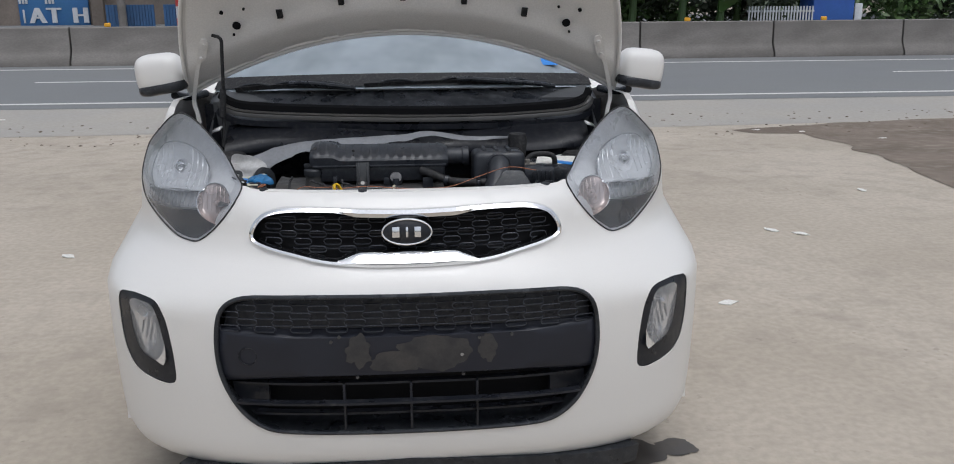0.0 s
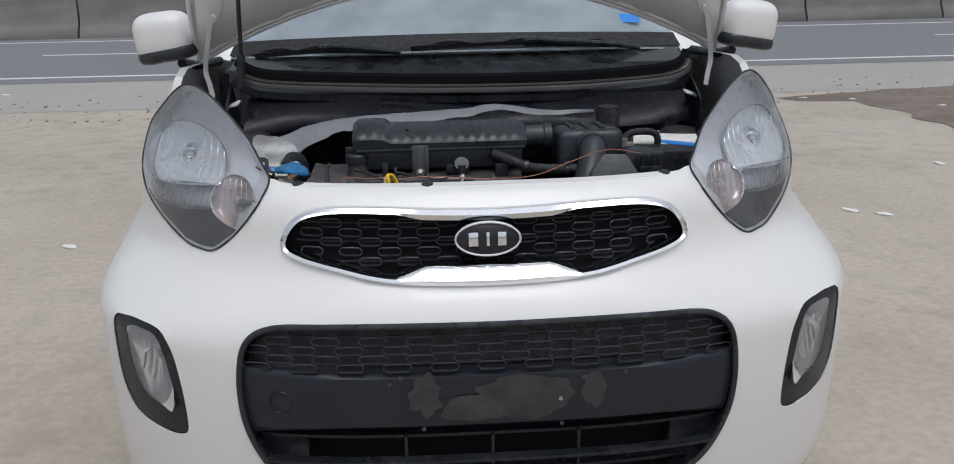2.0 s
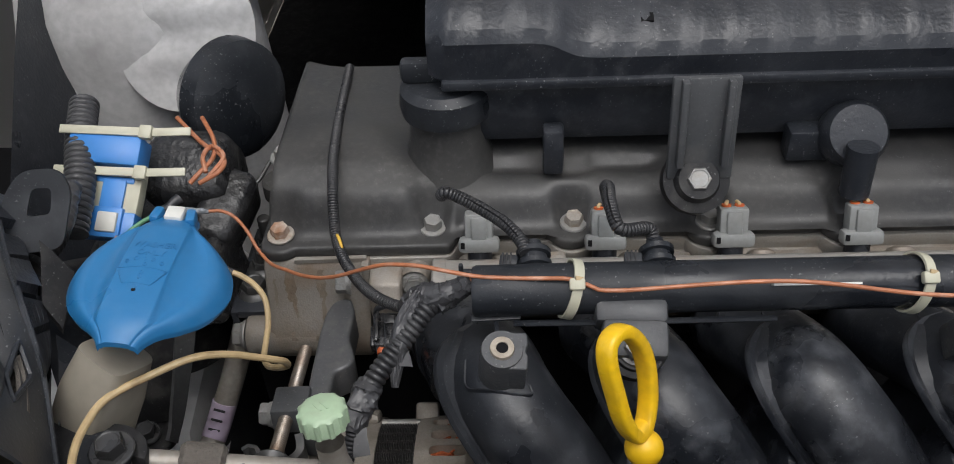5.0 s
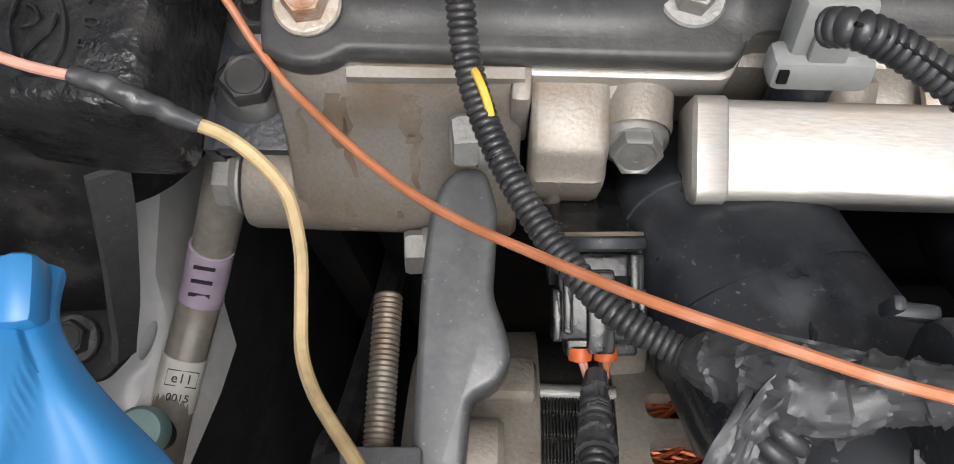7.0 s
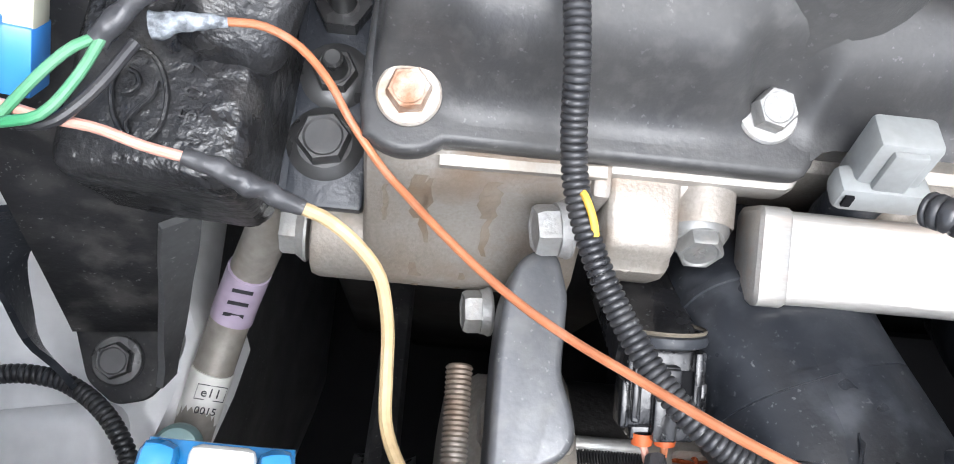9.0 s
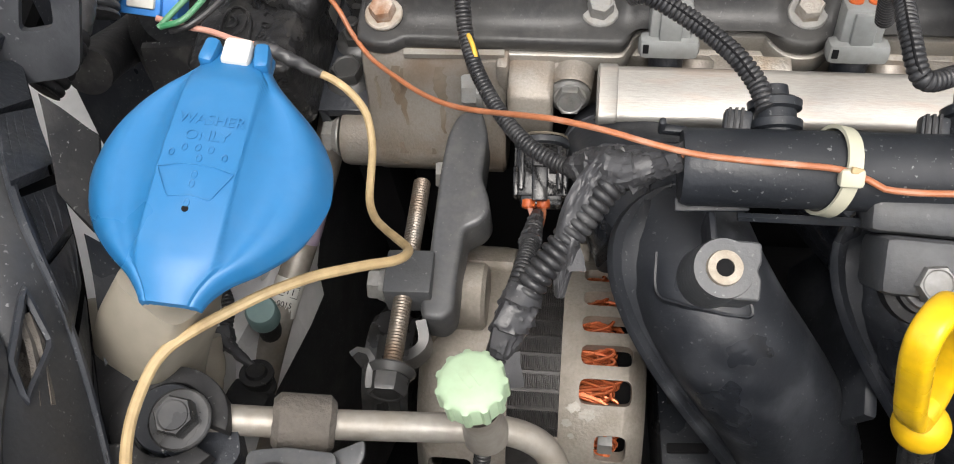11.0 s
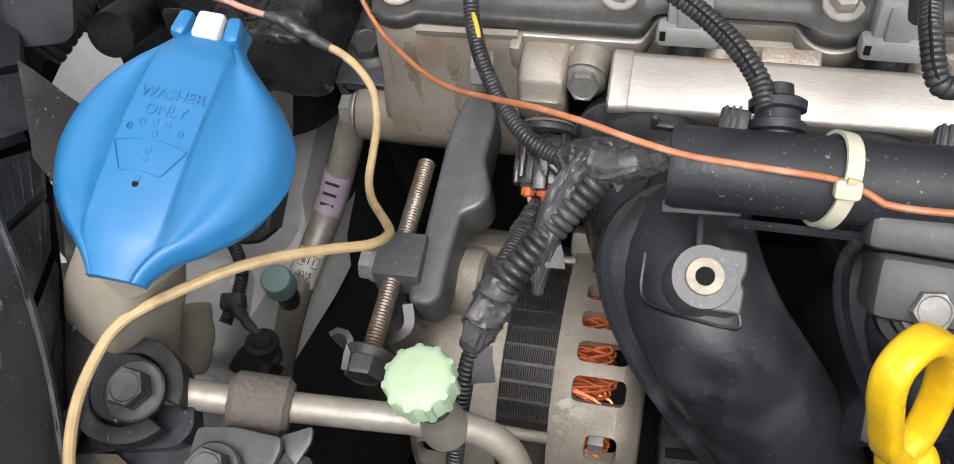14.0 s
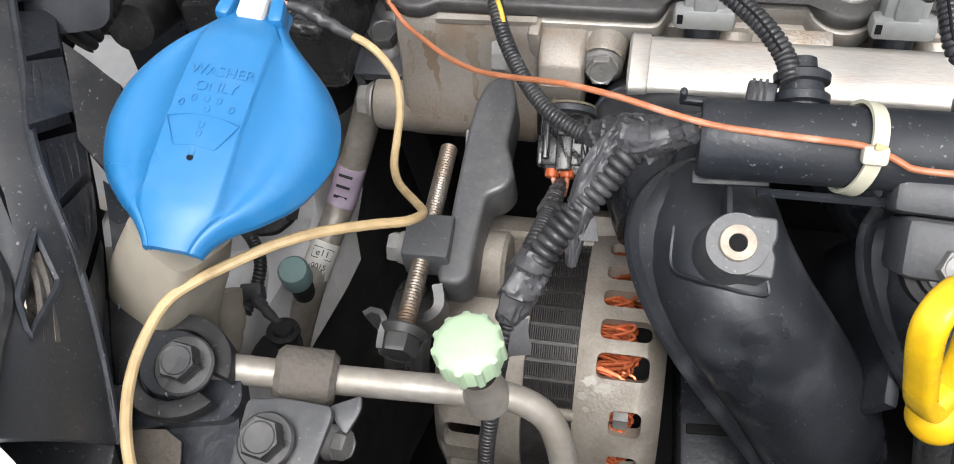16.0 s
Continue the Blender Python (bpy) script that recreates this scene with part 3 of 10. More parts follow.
M["turn_metal"] = surface("turn_metal", (0.50, 0.43, 0.41), 0.22, 0.6, second=(0.36, 0.28, 0.26), big=30, mix=0.5, bump=0.15, bump_scale=90)
M["cabin_grey"] = surface("cabin_grey", (0.05, 0.053, 0.057), 0.7, second=(0.065, 0.067, 0.07), big=6, mix=0.5, bump=0.1)
M["rust_stain"] = surface("rust_stain", (0.16, 0.115, 0.075), 0.7, 0.1, second=(0.21, 0.175, 0.14), big=90, fine=500, mix=0.9, bump=0.2)
M["lip_grey"] = surface("lip_grey", (0.27, 0.28, 0.30), 0.5, second=(0.20, 0.205, 0.22), big=9, fine=120, mix=0.6, bump=0.05, dust=dirt, dust_amount=0.3)
M["arm_steel"] = surface("arm_steel", (0.105, 0.107, 0.112), 0.48, 0.3, second=(0.075, 0.077, 0.08), big=22, fine=500, mix=0.7, bump=0.04, dust=(0.26, 0.25, 0.23), dust_amount=0.3, dust_scale=120, specks=0.5)
M["seal_grey"] = surface("seal_grey", (0.04, 0.04, 0.039), 0.42, second=(0.075, 0.07, 0.062), big=5, fine=160, mix=0.7, bump=0.1, stretch=(0.3, 1, 1), dust=dirt, dust_amount=0.3)
M["fog_metal"] = surface("fog_metal", (0.86, 0.86, 0.86), 0.16, 0.75, second=(0.60, 0.61, 0.62), big=26, fine=200, mix=0.6, bump=0.25, bump_scale=60)
M["housing_grey"] = surface("housing_grey", (0.050, 0.052, 0.056), 0.42, second=(0.036, 0.037, 0.04), big=14, fine=500, mix=0.6, bump=0.08, dust=dirt, dust_amount=0.2, dust_scale=70, specks=0.6, spec=0.38)
M["sleeve_tan"] = surface("sleeve_tan", (0.42, 0.37, 0.30), 0.55, second=(0.32, 0.27, 0.21), big=150, fine=700, mix=0.8, bump=0.2)
# dust streaks also paint in the plastic's pale sheen
M["manifold_black"] = surface("manifold_black", (0.012, 0.0135, 0.017), 0.36, second=(0.022, 0.025, 0.031), big=24, fine=420, mix=0.6, bump=0.08, bump_scale=420, dust=(0.19, 0.20, 0.22), dust_amount=0.34, dust_scale=70, specks=0.25, rough_vary=0.25)
M["shed_blue"] = surface("shed_blue", (0.03, 0.10, 0.42), 0.6, second=(0.04, 0.12, 0.36), big=1.5, fine=15, mix=0.6, bump=0.05)
M["corner_grey"] = surface("corner_grey", (0.46, 0.47, 0.49), 0.22, 0.3, second=(0.34, 0.345, 0.36), big=30, mix=0.5, bump=0.05)
M["steel_bolt"] = surface("steel_bolt", (0.26, 0.26, 0.255), 0.5, 0.5, second=(0.18, 0.175, 0.165), big=120, fine=600, mix=0.7, bump=0.05, dust=(0.34, 0.31, 0.27), dust_amount=0.5, dust_scale=200)


# ---- ground, road, barrier and distance ----
def ground_z(y):
    t = max(0.0, min(1.0, (y - 3.0) / 5.0))
    return -0.2 * t * t * (3 - 2 * t)


def strip(x0, x1, y0, y1, lift, nx=2, ny=2, wobble=0.0):
    """A sheet on the ground; wobble lets its near edge wander."""
    bm = bmesh.new()
    grid = []
    for j in range(ny + 1):
        row = []
        for i in range(nx + 1):
            x, y = x0 + (x1 - x0) * i / nx, y0 + (y1 - y0) * j / ny
            if wobble and j == 0:
                y += wobble * noise.noise((x * 0.7, 0, 3)) + wobble * 0.5 * noise.noise((x * 3.1, 0, 7))
            row.append(bm.verts.new((x, y, ground_z(y) + lift)))
        grid.append(row)
    for j in range(ny):
        for i in range(nx):
            bm.faces.new((grid[j][i], grid[j][i + 1], grid[j + 1][i + 1], grid[j + 1][i]))
    return bm


def blob(cx, cy, rx, ry, lift, seed, n=40, rag=0.35, turn=0.0):
    """A stain with a ragged outline."""
    loop = []
    for k in range(n):
        a = 2 * math.pi * k / n
        r = 1 + rag * noise.noise((math.cos(a) * 1.5 + seed, math.sin(a) * 1.5, seed)) + 0.3 * rag * noise.noise((math.cos(a) * 6 + seed, math.sin(a) * 6, seed))
        x, y = rx * r * math.cos(a), ry * r * math.sin(a)
        c, s = math.cos(turn), math.sin(turn)
        loop.append((cx + c * x - s * y, cy + s * x + c * y))
    return draped(loop, lift)


def draped(loop, lift):
    """A patch that lies on the ground within an outline."""
    return skin(loop, [], [0.5 * k for k in range(-20, 41)], [2.5 + 0.25 * k for k in range(26)], lambda x, y: V(x, y, ground_z(y) + lift), rim=False)


ys = [-400, -60, -20, -8, -4, 0, 3] + [3 + 0.5 * k for k in range(1, 11)] + [12, 20, 40, 120, 900]
bm = bmesh.new()
rows = [[bm.verts.new((x, y, ground_z(y))) for x in (-900, -100, -30, -10, 0, 10, 30, 100, 900)] for y in ys]
for a, b in zip(rows, rows[1:]):
    for i in range(8):
        bm.faces.new((a[i], a[i + 1], b[i + 1], b[i]))
solo("ground", bm, M["concrete"], "worn pale concrete yard with dust and faint cracks", "ground", kind="structure")
solo("shoulder", strip(-200, 200, 8.0, 11.0, 0.003, 160, 2, 0.5), M["shoulder"], "dusty road shoulder beside the carriageway", "shoulder", kind="structure")
road = solo("road", strip(-300, 300, 10.2, 40.0, 0.006, 40, 4), M["asphalt"], "grey asphalt road behind the car", "road", kind="structure")
edge_d = [(3.60, 7.60), (3.75, 7.36), (4.2, 7.25), (4.30, 6.5), (4.14, 5.4), (4.0, 4.67), (3.87, 3.9), (3.75, 3.2), (3.7, 2.4), (5.0, 1.5), (16, 1.5), (18, 8.3), (10, 8.25), (6, 8.2), (4.6, 7.95)]
fine_d = [(p.x + 0.10 * noise.noise((p.x * 2.3, p.y * 2.3, 0)), p.y + 0.10 * noise.noise((p.x * 2.3, p.y * 2.3, 5))) for p in even([V(*p, 0) for p in edge_d], 0.15, True)]
solo("dirt_patch", draped(fine_d, 0.004),
     M["dirt_ground"], "bare brown earth at the edge of the yard", "earth", kind="stuff")
for y0, w in ((10.66, 0.13), (15.80, 0.13)):
    solo("road_line", strip(-150, 150, y0, y0 + w, 0.010, 60, 1), M["road_paint"], "white painted edge line on the asphalt", "road marking", "road lines", "structure")
for k in range(-6, 7):
    x = 8.65 + 14.9 * k
    solo("lane_dash", strip(x, x + 5.2, 13.5, 13.62, 0.010, 2, 1), M["road_paint"], "white painted lane dash on the asphalt", "road marking", "lane dashes", "structure")
for cx, cy, rx, ry, sd, mt in ((0.83, 0.42, 0.07, 0.05, 1, "oil_wet"), (0.66, 0.40, 0.13, 0.09, 2, "oil_wet"), (-0.62, 0.12, 0.03, 0.02, 4, "oil_wet"), (-0.52, 0.13, 0.035, 0.018, 7, "oil_wet"), (-0.44, 0.14, 0.025, 0.015, 8, "oil_wet"), (-0.34, 0.15, 0.045, 0.015, 11, "oil_wet")):
    solo("stain", blob(cx, cy, rx, ry, 0.0035 + sd * 0.0002, sd), M[mt], "dark damp spot on the concrete", "stain", kind="stuff")
rng = random.Random(5)
leaf_bm = lambda: moved(subdivided(plate([(0, -0.03), (0.035, -0.012), (0.06, 0.005), (0.02, 0.03), (-0.03, 0.018), (-0.05, -0.01)], 0.004), 1), pose(0, 0, 0.006))
for x, y in ((2.13, 2.88), (2.27, 2.79), (3.85, 7.6), (4.3, 7.4), (-1.86, 2.72), (-5.0, 9.3), (1.45, 1.7), (3.2, 3.9), (4.9, 6.8)):
    ob = solo("litter", rough_up(moved(leaf_bm(), pose(x, y, ground_z(y), 0, 0, rng.uniform(0, 180))), 0.006, 30), M["label_white"], "scrap of pale dry litter on the ground", "litter", "litter on the yard")
pebbles = bmesh.new()
for k in range(260):
    x, y = rng.uniform(-6, 7), rng.uniform(7.2, 9.0)
    r = rng.uniform(0.006, 0.018)
    pebbles = pebbles
    bmesh.ops.create_icosphere(pebbles, subdivisions=1, radius=r, matrix=pose(x, y, ground_z(y) + r * 0.3) @ Matrix.Diagonal((1.3, 1, 0.6, 1)))
solo("gravel", pebbles, M["dirt_ground"], "loose gravel along the road's edge", "gravel", kind="stuff")

# concrete barrier segments
prof = [(-0.26, 0), (0.26, 0), (0.26, 0.08), (0.17, 0.22), (0.12, 0.30), (0.09, 0.74), (0.07, 0.755), (-0.07, 0.755), (-0.09, 0.74), (-0.12, 0.30), (-0.17, 0.22), (-0.26, 0.08)]
seg = bmesh.new()
L0 = 2.86
ends = [[seg.verts.new((x, y, z)) for y, z in prof] for x in (-L0 / 2, L0 / 2)]
for j in range(len(prof)):
    seg.faces.new((ends[0][j], ends[0][(j + 1) % len(prof)], ends[1][(j + 1) % len(prof)], ends[1][j]))
seg.faces.new(ends[0][::-1])
seg.faces.new(ends[1])
bmesh.ops.recalc_face_normals(seg, faces=seg.faces[:])
first = solo("barrier_segment", seg, M["barrier"], "weathered grey concrete road barrier segment", "barrier", "barrier segments")
first.matrix_basis = pose(3.42, 17.0, -0.2, 0, 0, 1.0)
for k in range(-14, 15):
    if k:
        copy_thing(first, pose(3.42 + 2.9 * k, 17.0 + 0.05 * k, -0.2, 0, 0, 1.0))
for x in (-8.3, -6.0, -0.9, 5.9, 8.9, 13.0):
    solo("barrier_reflector", box((x, 16.98 + 0.017 * (x - 3.4), 0.595), (0.12, 0.06, 0.075), bev=0.012), M["reflector_yellow"], "yellow reflector block on top of the concrete barrier", "reflector", "barrier reflectors")

# far side of the road
wall = thing("brick_building", (-14, 34, -0.2), "low brown brick roadside building with a blue sign", "building")
part("wall", box((-14, 36, 2.3), (17, 3, 5.0)), M["brick_wall"], wall)
part("roof", box((-14, 36, 4.95), (17.6, 3.6, 0.3)), M["barrier"], wall)
sign = part("signboard", box((-13.51, 34.4, 0.58), (2.60, 0.12, 1.86), bev=0.02), M["sign_blue"], wall, "faded blue signboard with white lettering")
for x, s in ((-14.12, "A"), (-13.50, "T"), (-12.52, "H")):
    part("letter", merged(*[moved(text_mesh(s, 0.82, 0.02), pose(x + d, 34.31 - 0.002 * d, 0.15, 90, 0, 0)) for d in (-0.05, 0.0, 0.05)]), M["sign_white"], sign)
part("letter", box((-14.63, 34.32, 0.15), (0.07, 0.03, 0.5), bev=0.01), M["sign_white"], sign)
for x in (-14.72, -14.60, -14.48, -13.75, -13.62, -13.5):
    part("letter", box((x, 34.32, 0.72), (0.09, 0.03, 0.22), bev=0.01), M["sign_white"], sign)
part("post", box((-11.75, 34.1, 1.3), (0.45, 0.35, 3.0), bev=0.03), M["brick_wall"], wall)
fence = thing("sheet_fence", (-9.5, 33, -0.2), "blue corrugated sheet metal fence by the road", "fence")
for k in range(24):
    x = -11.1 + k * 0.11
    if -9.4 < x < -9.1:
        continue
    part("panel", box((x, 33.0, 0.19), (0.10, 0.05 if k % 2 else 0.08, 0.80), bev=0.008, seg=1), M["blue_sheet"], fence)
pole = thing("marker_pole", (-7.8, 30, -0.2), "red and white striped marker pole by the road", "pole")
for k in range(10):
    part("band", cyl((-7.8, 30, -0.2 + 0.4 * k), (-7.8, 30, 0.2 + 0.4 * k), 0.07, n=14), M["post_red" if k % 2 == 0 else "sign_white"], pole)
lamp_post = thing("concrete_pole", (-10.45, 32.6, -0.2), "grey concrete utility pole by the road", "pole")
part("shaft", cyl((-10.45, 32.6, -0.2), (-10.45, 32.6, 8.0), 0.15, 0.11), M["barrier"], lamp_post)


def leaf_sheet(l, w, fold=0.25, n=6):
    """One long leaf along +x, drooping, folded along its rib."""
    bm = bmesh.new()
    left, mid, right = [], [], []
    for k in range(n + 1):
        t = k / n
        hw = w * math.sin(math.pi * (0.06 + 0.92 * t)) ** 0.7
        x, z = l * t, -0.55 * l * t * t
        mid.append(bm.verts.new((x, 0, z)))
        left.append(bm.verts.new((x, hw, z + fold * hw)))
        right.append(bm.verts.new((x, -hw, z + fold * hw)))
    for k in range(n):
        bm.faces.new((mid[k], mid[k + 1], left[k + 1], left[k]))
        bm.faces.new((right[k], right[k + 1], mid[k + 1], mid[k]))
    return bm


def banana_plant(x, y, h, seed):
    rg = random.Random(seed)
    t = thing("banana_plant", (x, y, -0.2), "broad-leaved green banana plant behind the barrier", "plant", "banana plants")
    part("stem", tube([(x, y, -0.2), (x + 0.05, y, h * 0.3), (x, y, h * 0.6)], 0.13, 10, 0.2, r_end=0.07), M["leaf"], t)
    mesh = finish("leaf", leaf_sheet(1.7, 0.28), M["leaf"])
    for k in range(13):
        piece("leaf", mesh, pose(x, y, h * rg.uniform(0.35, 0.62), rg.uniform(-25, 25), -rg.uniform(15, 65), 360 * k / 13 + rg.uniform(-14, 14)) @ Matrix.Scale(rg.uniform(0.7, 1.25), 4), t)


def tree(x, y, h, spread, seed, name="tree", mt="leaf_dark", clumps=900, low=0.25, label="dense dark green tree behind the road"):
    rg = random.Random(seed)
    t = thing(name, (x, y, -0.2), label, name)
    limbs = [tube([(x, y, -0.3), (x + rg.uniform(-.1, .1), y, h * 0.3), (x, y, h * 0.55)], h * 0.03, 8, 0.3, r_end=h * 0.015)]
    tips = []
    for k in range(7):
        a = rg.uniform(0, 6.28)
        e = V(x + spread * 0.7 * math.cos(a), y + spread * 0.7 * math.sin(a), h * rg.uniform(0.5, 0.9))
        limbs.append(tube([(x, y, h * rg.uniform(0.25, 0.5)), tuple(V(x, y, h * 0.5).lerp(e, 0.5) + V(0, 0, 0.15)), tuple(e)], h * 0.012, 6, 0.3, r_end=h * 0.004))
        tips.append(e)
        if name == "bush":
            tips.append(V(e.x, e.y, h * rg.uniform(0.1, 0.5)))
    part("trunk", merged(*limbs), M["bark"], t)
    verts, faces = [], []
    for k in range(clumps):
        c = rg.choice(tips) + V(rg.gauss(0, 0.33), rg.gauss(0, 0.33), rg.gauss(0, 0.28)) * spread
        if c.z < h * low:
            continue
        s = rg.uniform(0.07, 0.17)
        u = V(rg.gauss(0, 1), rg.gauss(0, 1), rg.gauss(0, 0.6)).normalized()
        w = u.cross(V(rg.gauss(0, 1), rg.gauss(0, 1), rg.gauss(0, 1))).normalized()
        o = len(verts)
        verts += [c - u * s, c + w * s * 0.45, c + u * s, c - w * s * 0.45]
        faces.append((o, o + 1, o + 2, o + 3))
    me = bpy.data.meshes.new("crown")
    me.from_pydata(verts, [], faces)
    me.materials.append(M[mt])
    ob = new("crown", me)
    ob.parent = t
    ob.matrix_parent_inverse = Matrix.Translation(-t.location)


for k, (x, y, h) in enumerate(((4.9, 23.2, 3.0), (6.3, 23.6, 3.4), (7.6, 23.2, 3.1), (3.4, 24, 3.4), (8.9, 23.8, 2.6), (9.9, 25.2, 2.4))):
    banana_plant(x, y, h, 10 + k)
for k, (x, y, h, s) in enumerate(((-6.2, 33, 5.5, 2.6), (-3.5, 36, 6, 3), (1, 37, 6, 3), (6, 36, 6, 3.2), (11, 38, 6.5, 3.3), (17.5, 34, 5, 2.8), (20.5, 32, 4.4, 2.6), (24, 35, 6, 3.2), (-24, 40, 7, 3.5), (30, 40, 7, 4))):
    tree(x, y, h, s, 40 + k, low=0.05, clumps=2600)
for k in range(16):
    tree(1.0 + k * 1.55, 25.6 + 1.1 * (k % 3), 2.3 + 0.4 * math.sin(k * 2.1), 1.25, 80 + k, "bush", "leaf" if k % 2 else "leaf_dark", 2600, 0.0, "low leafy bush behind the barrier")
picket = thing("picket_fence", (13.4, 31, -0.2), "white vertical bar fence among the plants", "fence")
for k in range(22):
    part("bar", box((9.86 + k * 0.09, 24.0, 0.21), (0.04, 0.035, 0.86)), M["sign_white"], picket)
for z in (0.05, 0.5):
    part("rail", box((10.81, 24.03, z), (2.0, 0.03, 0.05)), M["sign_white"], picket)
gate = thing("blue_shed", (12.43, 24.6, -0.2), "small blue sheet metal shed among the plants", "shed")
part("wall", box((12.43, 24.6, 0.4), (1.24, 1.0, 1.2), bev=0.03), M["shed_blue"], gate)
part("roof", box((12.43, 24.6, 1.04), (1.4, 1.2, 0.08), bev=0.02), M["barrier"], gate)
part("door", box((13.19, 24.12, 0.25), (0.22, 0.05, 0.9), bev=0.01), M["sign_white"], gate)
far = bmesh.new()
rg = random.Random(9)
prev = None
for k in range(121):
    x = -300 + 5 * k
    h = 6 + 2.5 * noise.noise((x * 0.05, 0, 0)) + rg.uniform(-0.6, 0.6)
    a, b = far.verts.new((x, 62, -0.3)), far.verts.new((x, 64, h))
    if prev:
        far.faces.new((prev[0], a, b, prev[1]))
    prev = (a, b)
solo("backdrop", far, M["leaf_dark"], "distant line of dark trees across the road", "trees", kind="structure")


# ---- the car's outer shell ----
def curve1(pairs):
    xs, vs = [p[0] for p in pairs], [p[1] for p in pairs]

    def f(x):
        if x <= xs[0]:
            return vs[0]
        for i in range(len(xs) - 1):
            if x <= xs[i + 1]:
                t = (x - xs[i]) / (xs[i + 1] - xs[i])
                m0 = (vs[i + 1] - vs[max(i - 1, 0)]) / (xs[i + 1] - xs[max(i - 1, 0)])
                j = min(i + 2, len(xs) - 1)
                m1 = (vs[j] - vs[i]) / (xs[j] - xs[i])
                d = xs[i + 1] - xs[i]
                h = t * t * (3 - 2 * t)
                return vs[i] + (vs[i + 1] - vs[i]) * h + d * (m0 * t * (1 - t) ** 2 - m1 * t * t * (1 - t))
        return vs[-1]
    return f


nose = curve1([(0.18, 0.06), (0.22, 0.0), (0.27, -0.035), (0.36, -0.052), (0.48, -0.066), (0.60, -0.070), (0.70, -0.062), (0.75, -0.034), (0.785, -0.004), (0.83, 0.018),
               (0.89, 0.032), (0.915, 0.046), (0.928, 0.060), (0.938, 0.080), (0.95, 0.102), (0.965, 0.130), (0.98, 0.147), (1.0, 0.163), (1.025, 0.177), (1.06, 0.19), (1.10, 0.205), (1.14, 0.25)])


def front_y(x, z):
    q = min(abs(x) / (0.83 + 0.012 * max(0.0, min(1.0, (0.78 - z) / 0.12))), 0.9999) ** 3
    t = max(0.0, min(1.0, (z - 0.66) / 0.14))
    grow = 1.0 + 0.8 * t * t * (3 - 2 * t)
    return nose(z) + 0.5 * (1 - math.sqrt(1 - q)) * grow


def front(x, z, off=0.0):
    return V(x, front_y(x, z) + off, z)


car = thing("car", (0, 1.7, 0), "white small hatchback with its bonnet propped open", "car")
half_lamp_in = [(0.412, 0.945), (0.422, 0.918), (0.448, 0.882), (0.488, 0.838), (0.528, 0.809)]
half_lamp_out = [(0.56, 0.806), (0.60, 0.811), (0.665, 0.836), (0.725, 0.862), (0.757, 0.90), (0.767, 0.94), (0.765, 0.975), (0.738, 1.003), (0.695, 1.040), (0.655, 1.074), (0.618, 1.094)]
edge_half = [(0.0, 0.937), (0.10, 0.938), (0.20, 0.939), (0.27, 0.940), (0.355, 0.940), (0.372, 0.940), (0.388, 0.941), (0.400, 0.944)]
right_side = [(0.30, 0.236), (0.50, 0.218), (0.66, 0.205), (0.75, 0.215), (0.808, 0.26), (0.829, 0.40), (0.834, 0.58), (0.829, 0.69), (0.812, 0.78), (0.790, 0.84), (0.776, 0.90)]
outer = [(0.0, 0.250)] + right_side + half_lamp_out[:5][::-1] + half_lamp_in[::-1] + edge_half[::-1]
outer = outer + [(-x, z) for x, z in outer[::-1] if x > 0]


def mirror_loop(half):
    return half + [(-x, z) for x, z in half[::-1] if x > 0]


grille_half = [(0.0, 0.901), (0.10, 0.903), (0.20, 0.907), (0.28, 0.907), (0.325, 0.901), (0.355, 0.889), (0.375, 0.868), (0.385, 0.845), (0.381, 0.826), (0.345, 0.811), (0.28, 0.797), (0.20, 0.782), (0.11, 0.776), (0.0, 0.774)]
grille_loop = mirror_loop(grille_half)
intake_half = [(0.0, 0.712), (0.15, 0.713), (0.30, 0.712), (0.385, 0.709), (0.43, 0.697), (0.455, 0.672), (0.466, 0.63), (0.470, 0.57), (0.464, 0.51), (0.445, 0.455), (0.415, 0.405), (0.372, 0.370), (0.32, 0.356), (0.2, 0.352), (0.0, 0.350)]
intake_loop = mirror_loop(intake_half)
fog_loop = [(0.678, 0.684), (0.628, 0.678), (0.606, 0.648), (0.596, 0.610), (0.588, 0.545), (0.588, 0.480), (0.602, 0.463), (0.630, 0.459), (0.684, 0.467), (0.718, 0.483), (0.742, 0.525), (0.751, 0.60), (0.747, 0.668), (0.715, 0.681)]
smooth2 = lambda loop, d: [(q.x, q.y) for q in even(spline([V(x, z, 0) for x, z in loop], 6, True), d, True)]
fog_loop = smooth2(fog_loop, 0.012)
fog_left = [(-x, z) for x, z in fog_loop]
xs = [s * v for v in [0.035 * k for k in range(20)] + [0.70, 0.725, 0.745, 0.76, 0.775, 0.788, 0.80, 0.81, 0.817] for s in (1, -1)]
zs = [0.20 + 0.022 * k for k in range(42)]
bumper = part("front_bumper", skin(outer, [grille_loop, intake_loop, fog_loop, fog_left], sorted(set(xs)), zs, front, 0.003), M["white_paint"], car, "white painted plastic front bumper", sharp=50)
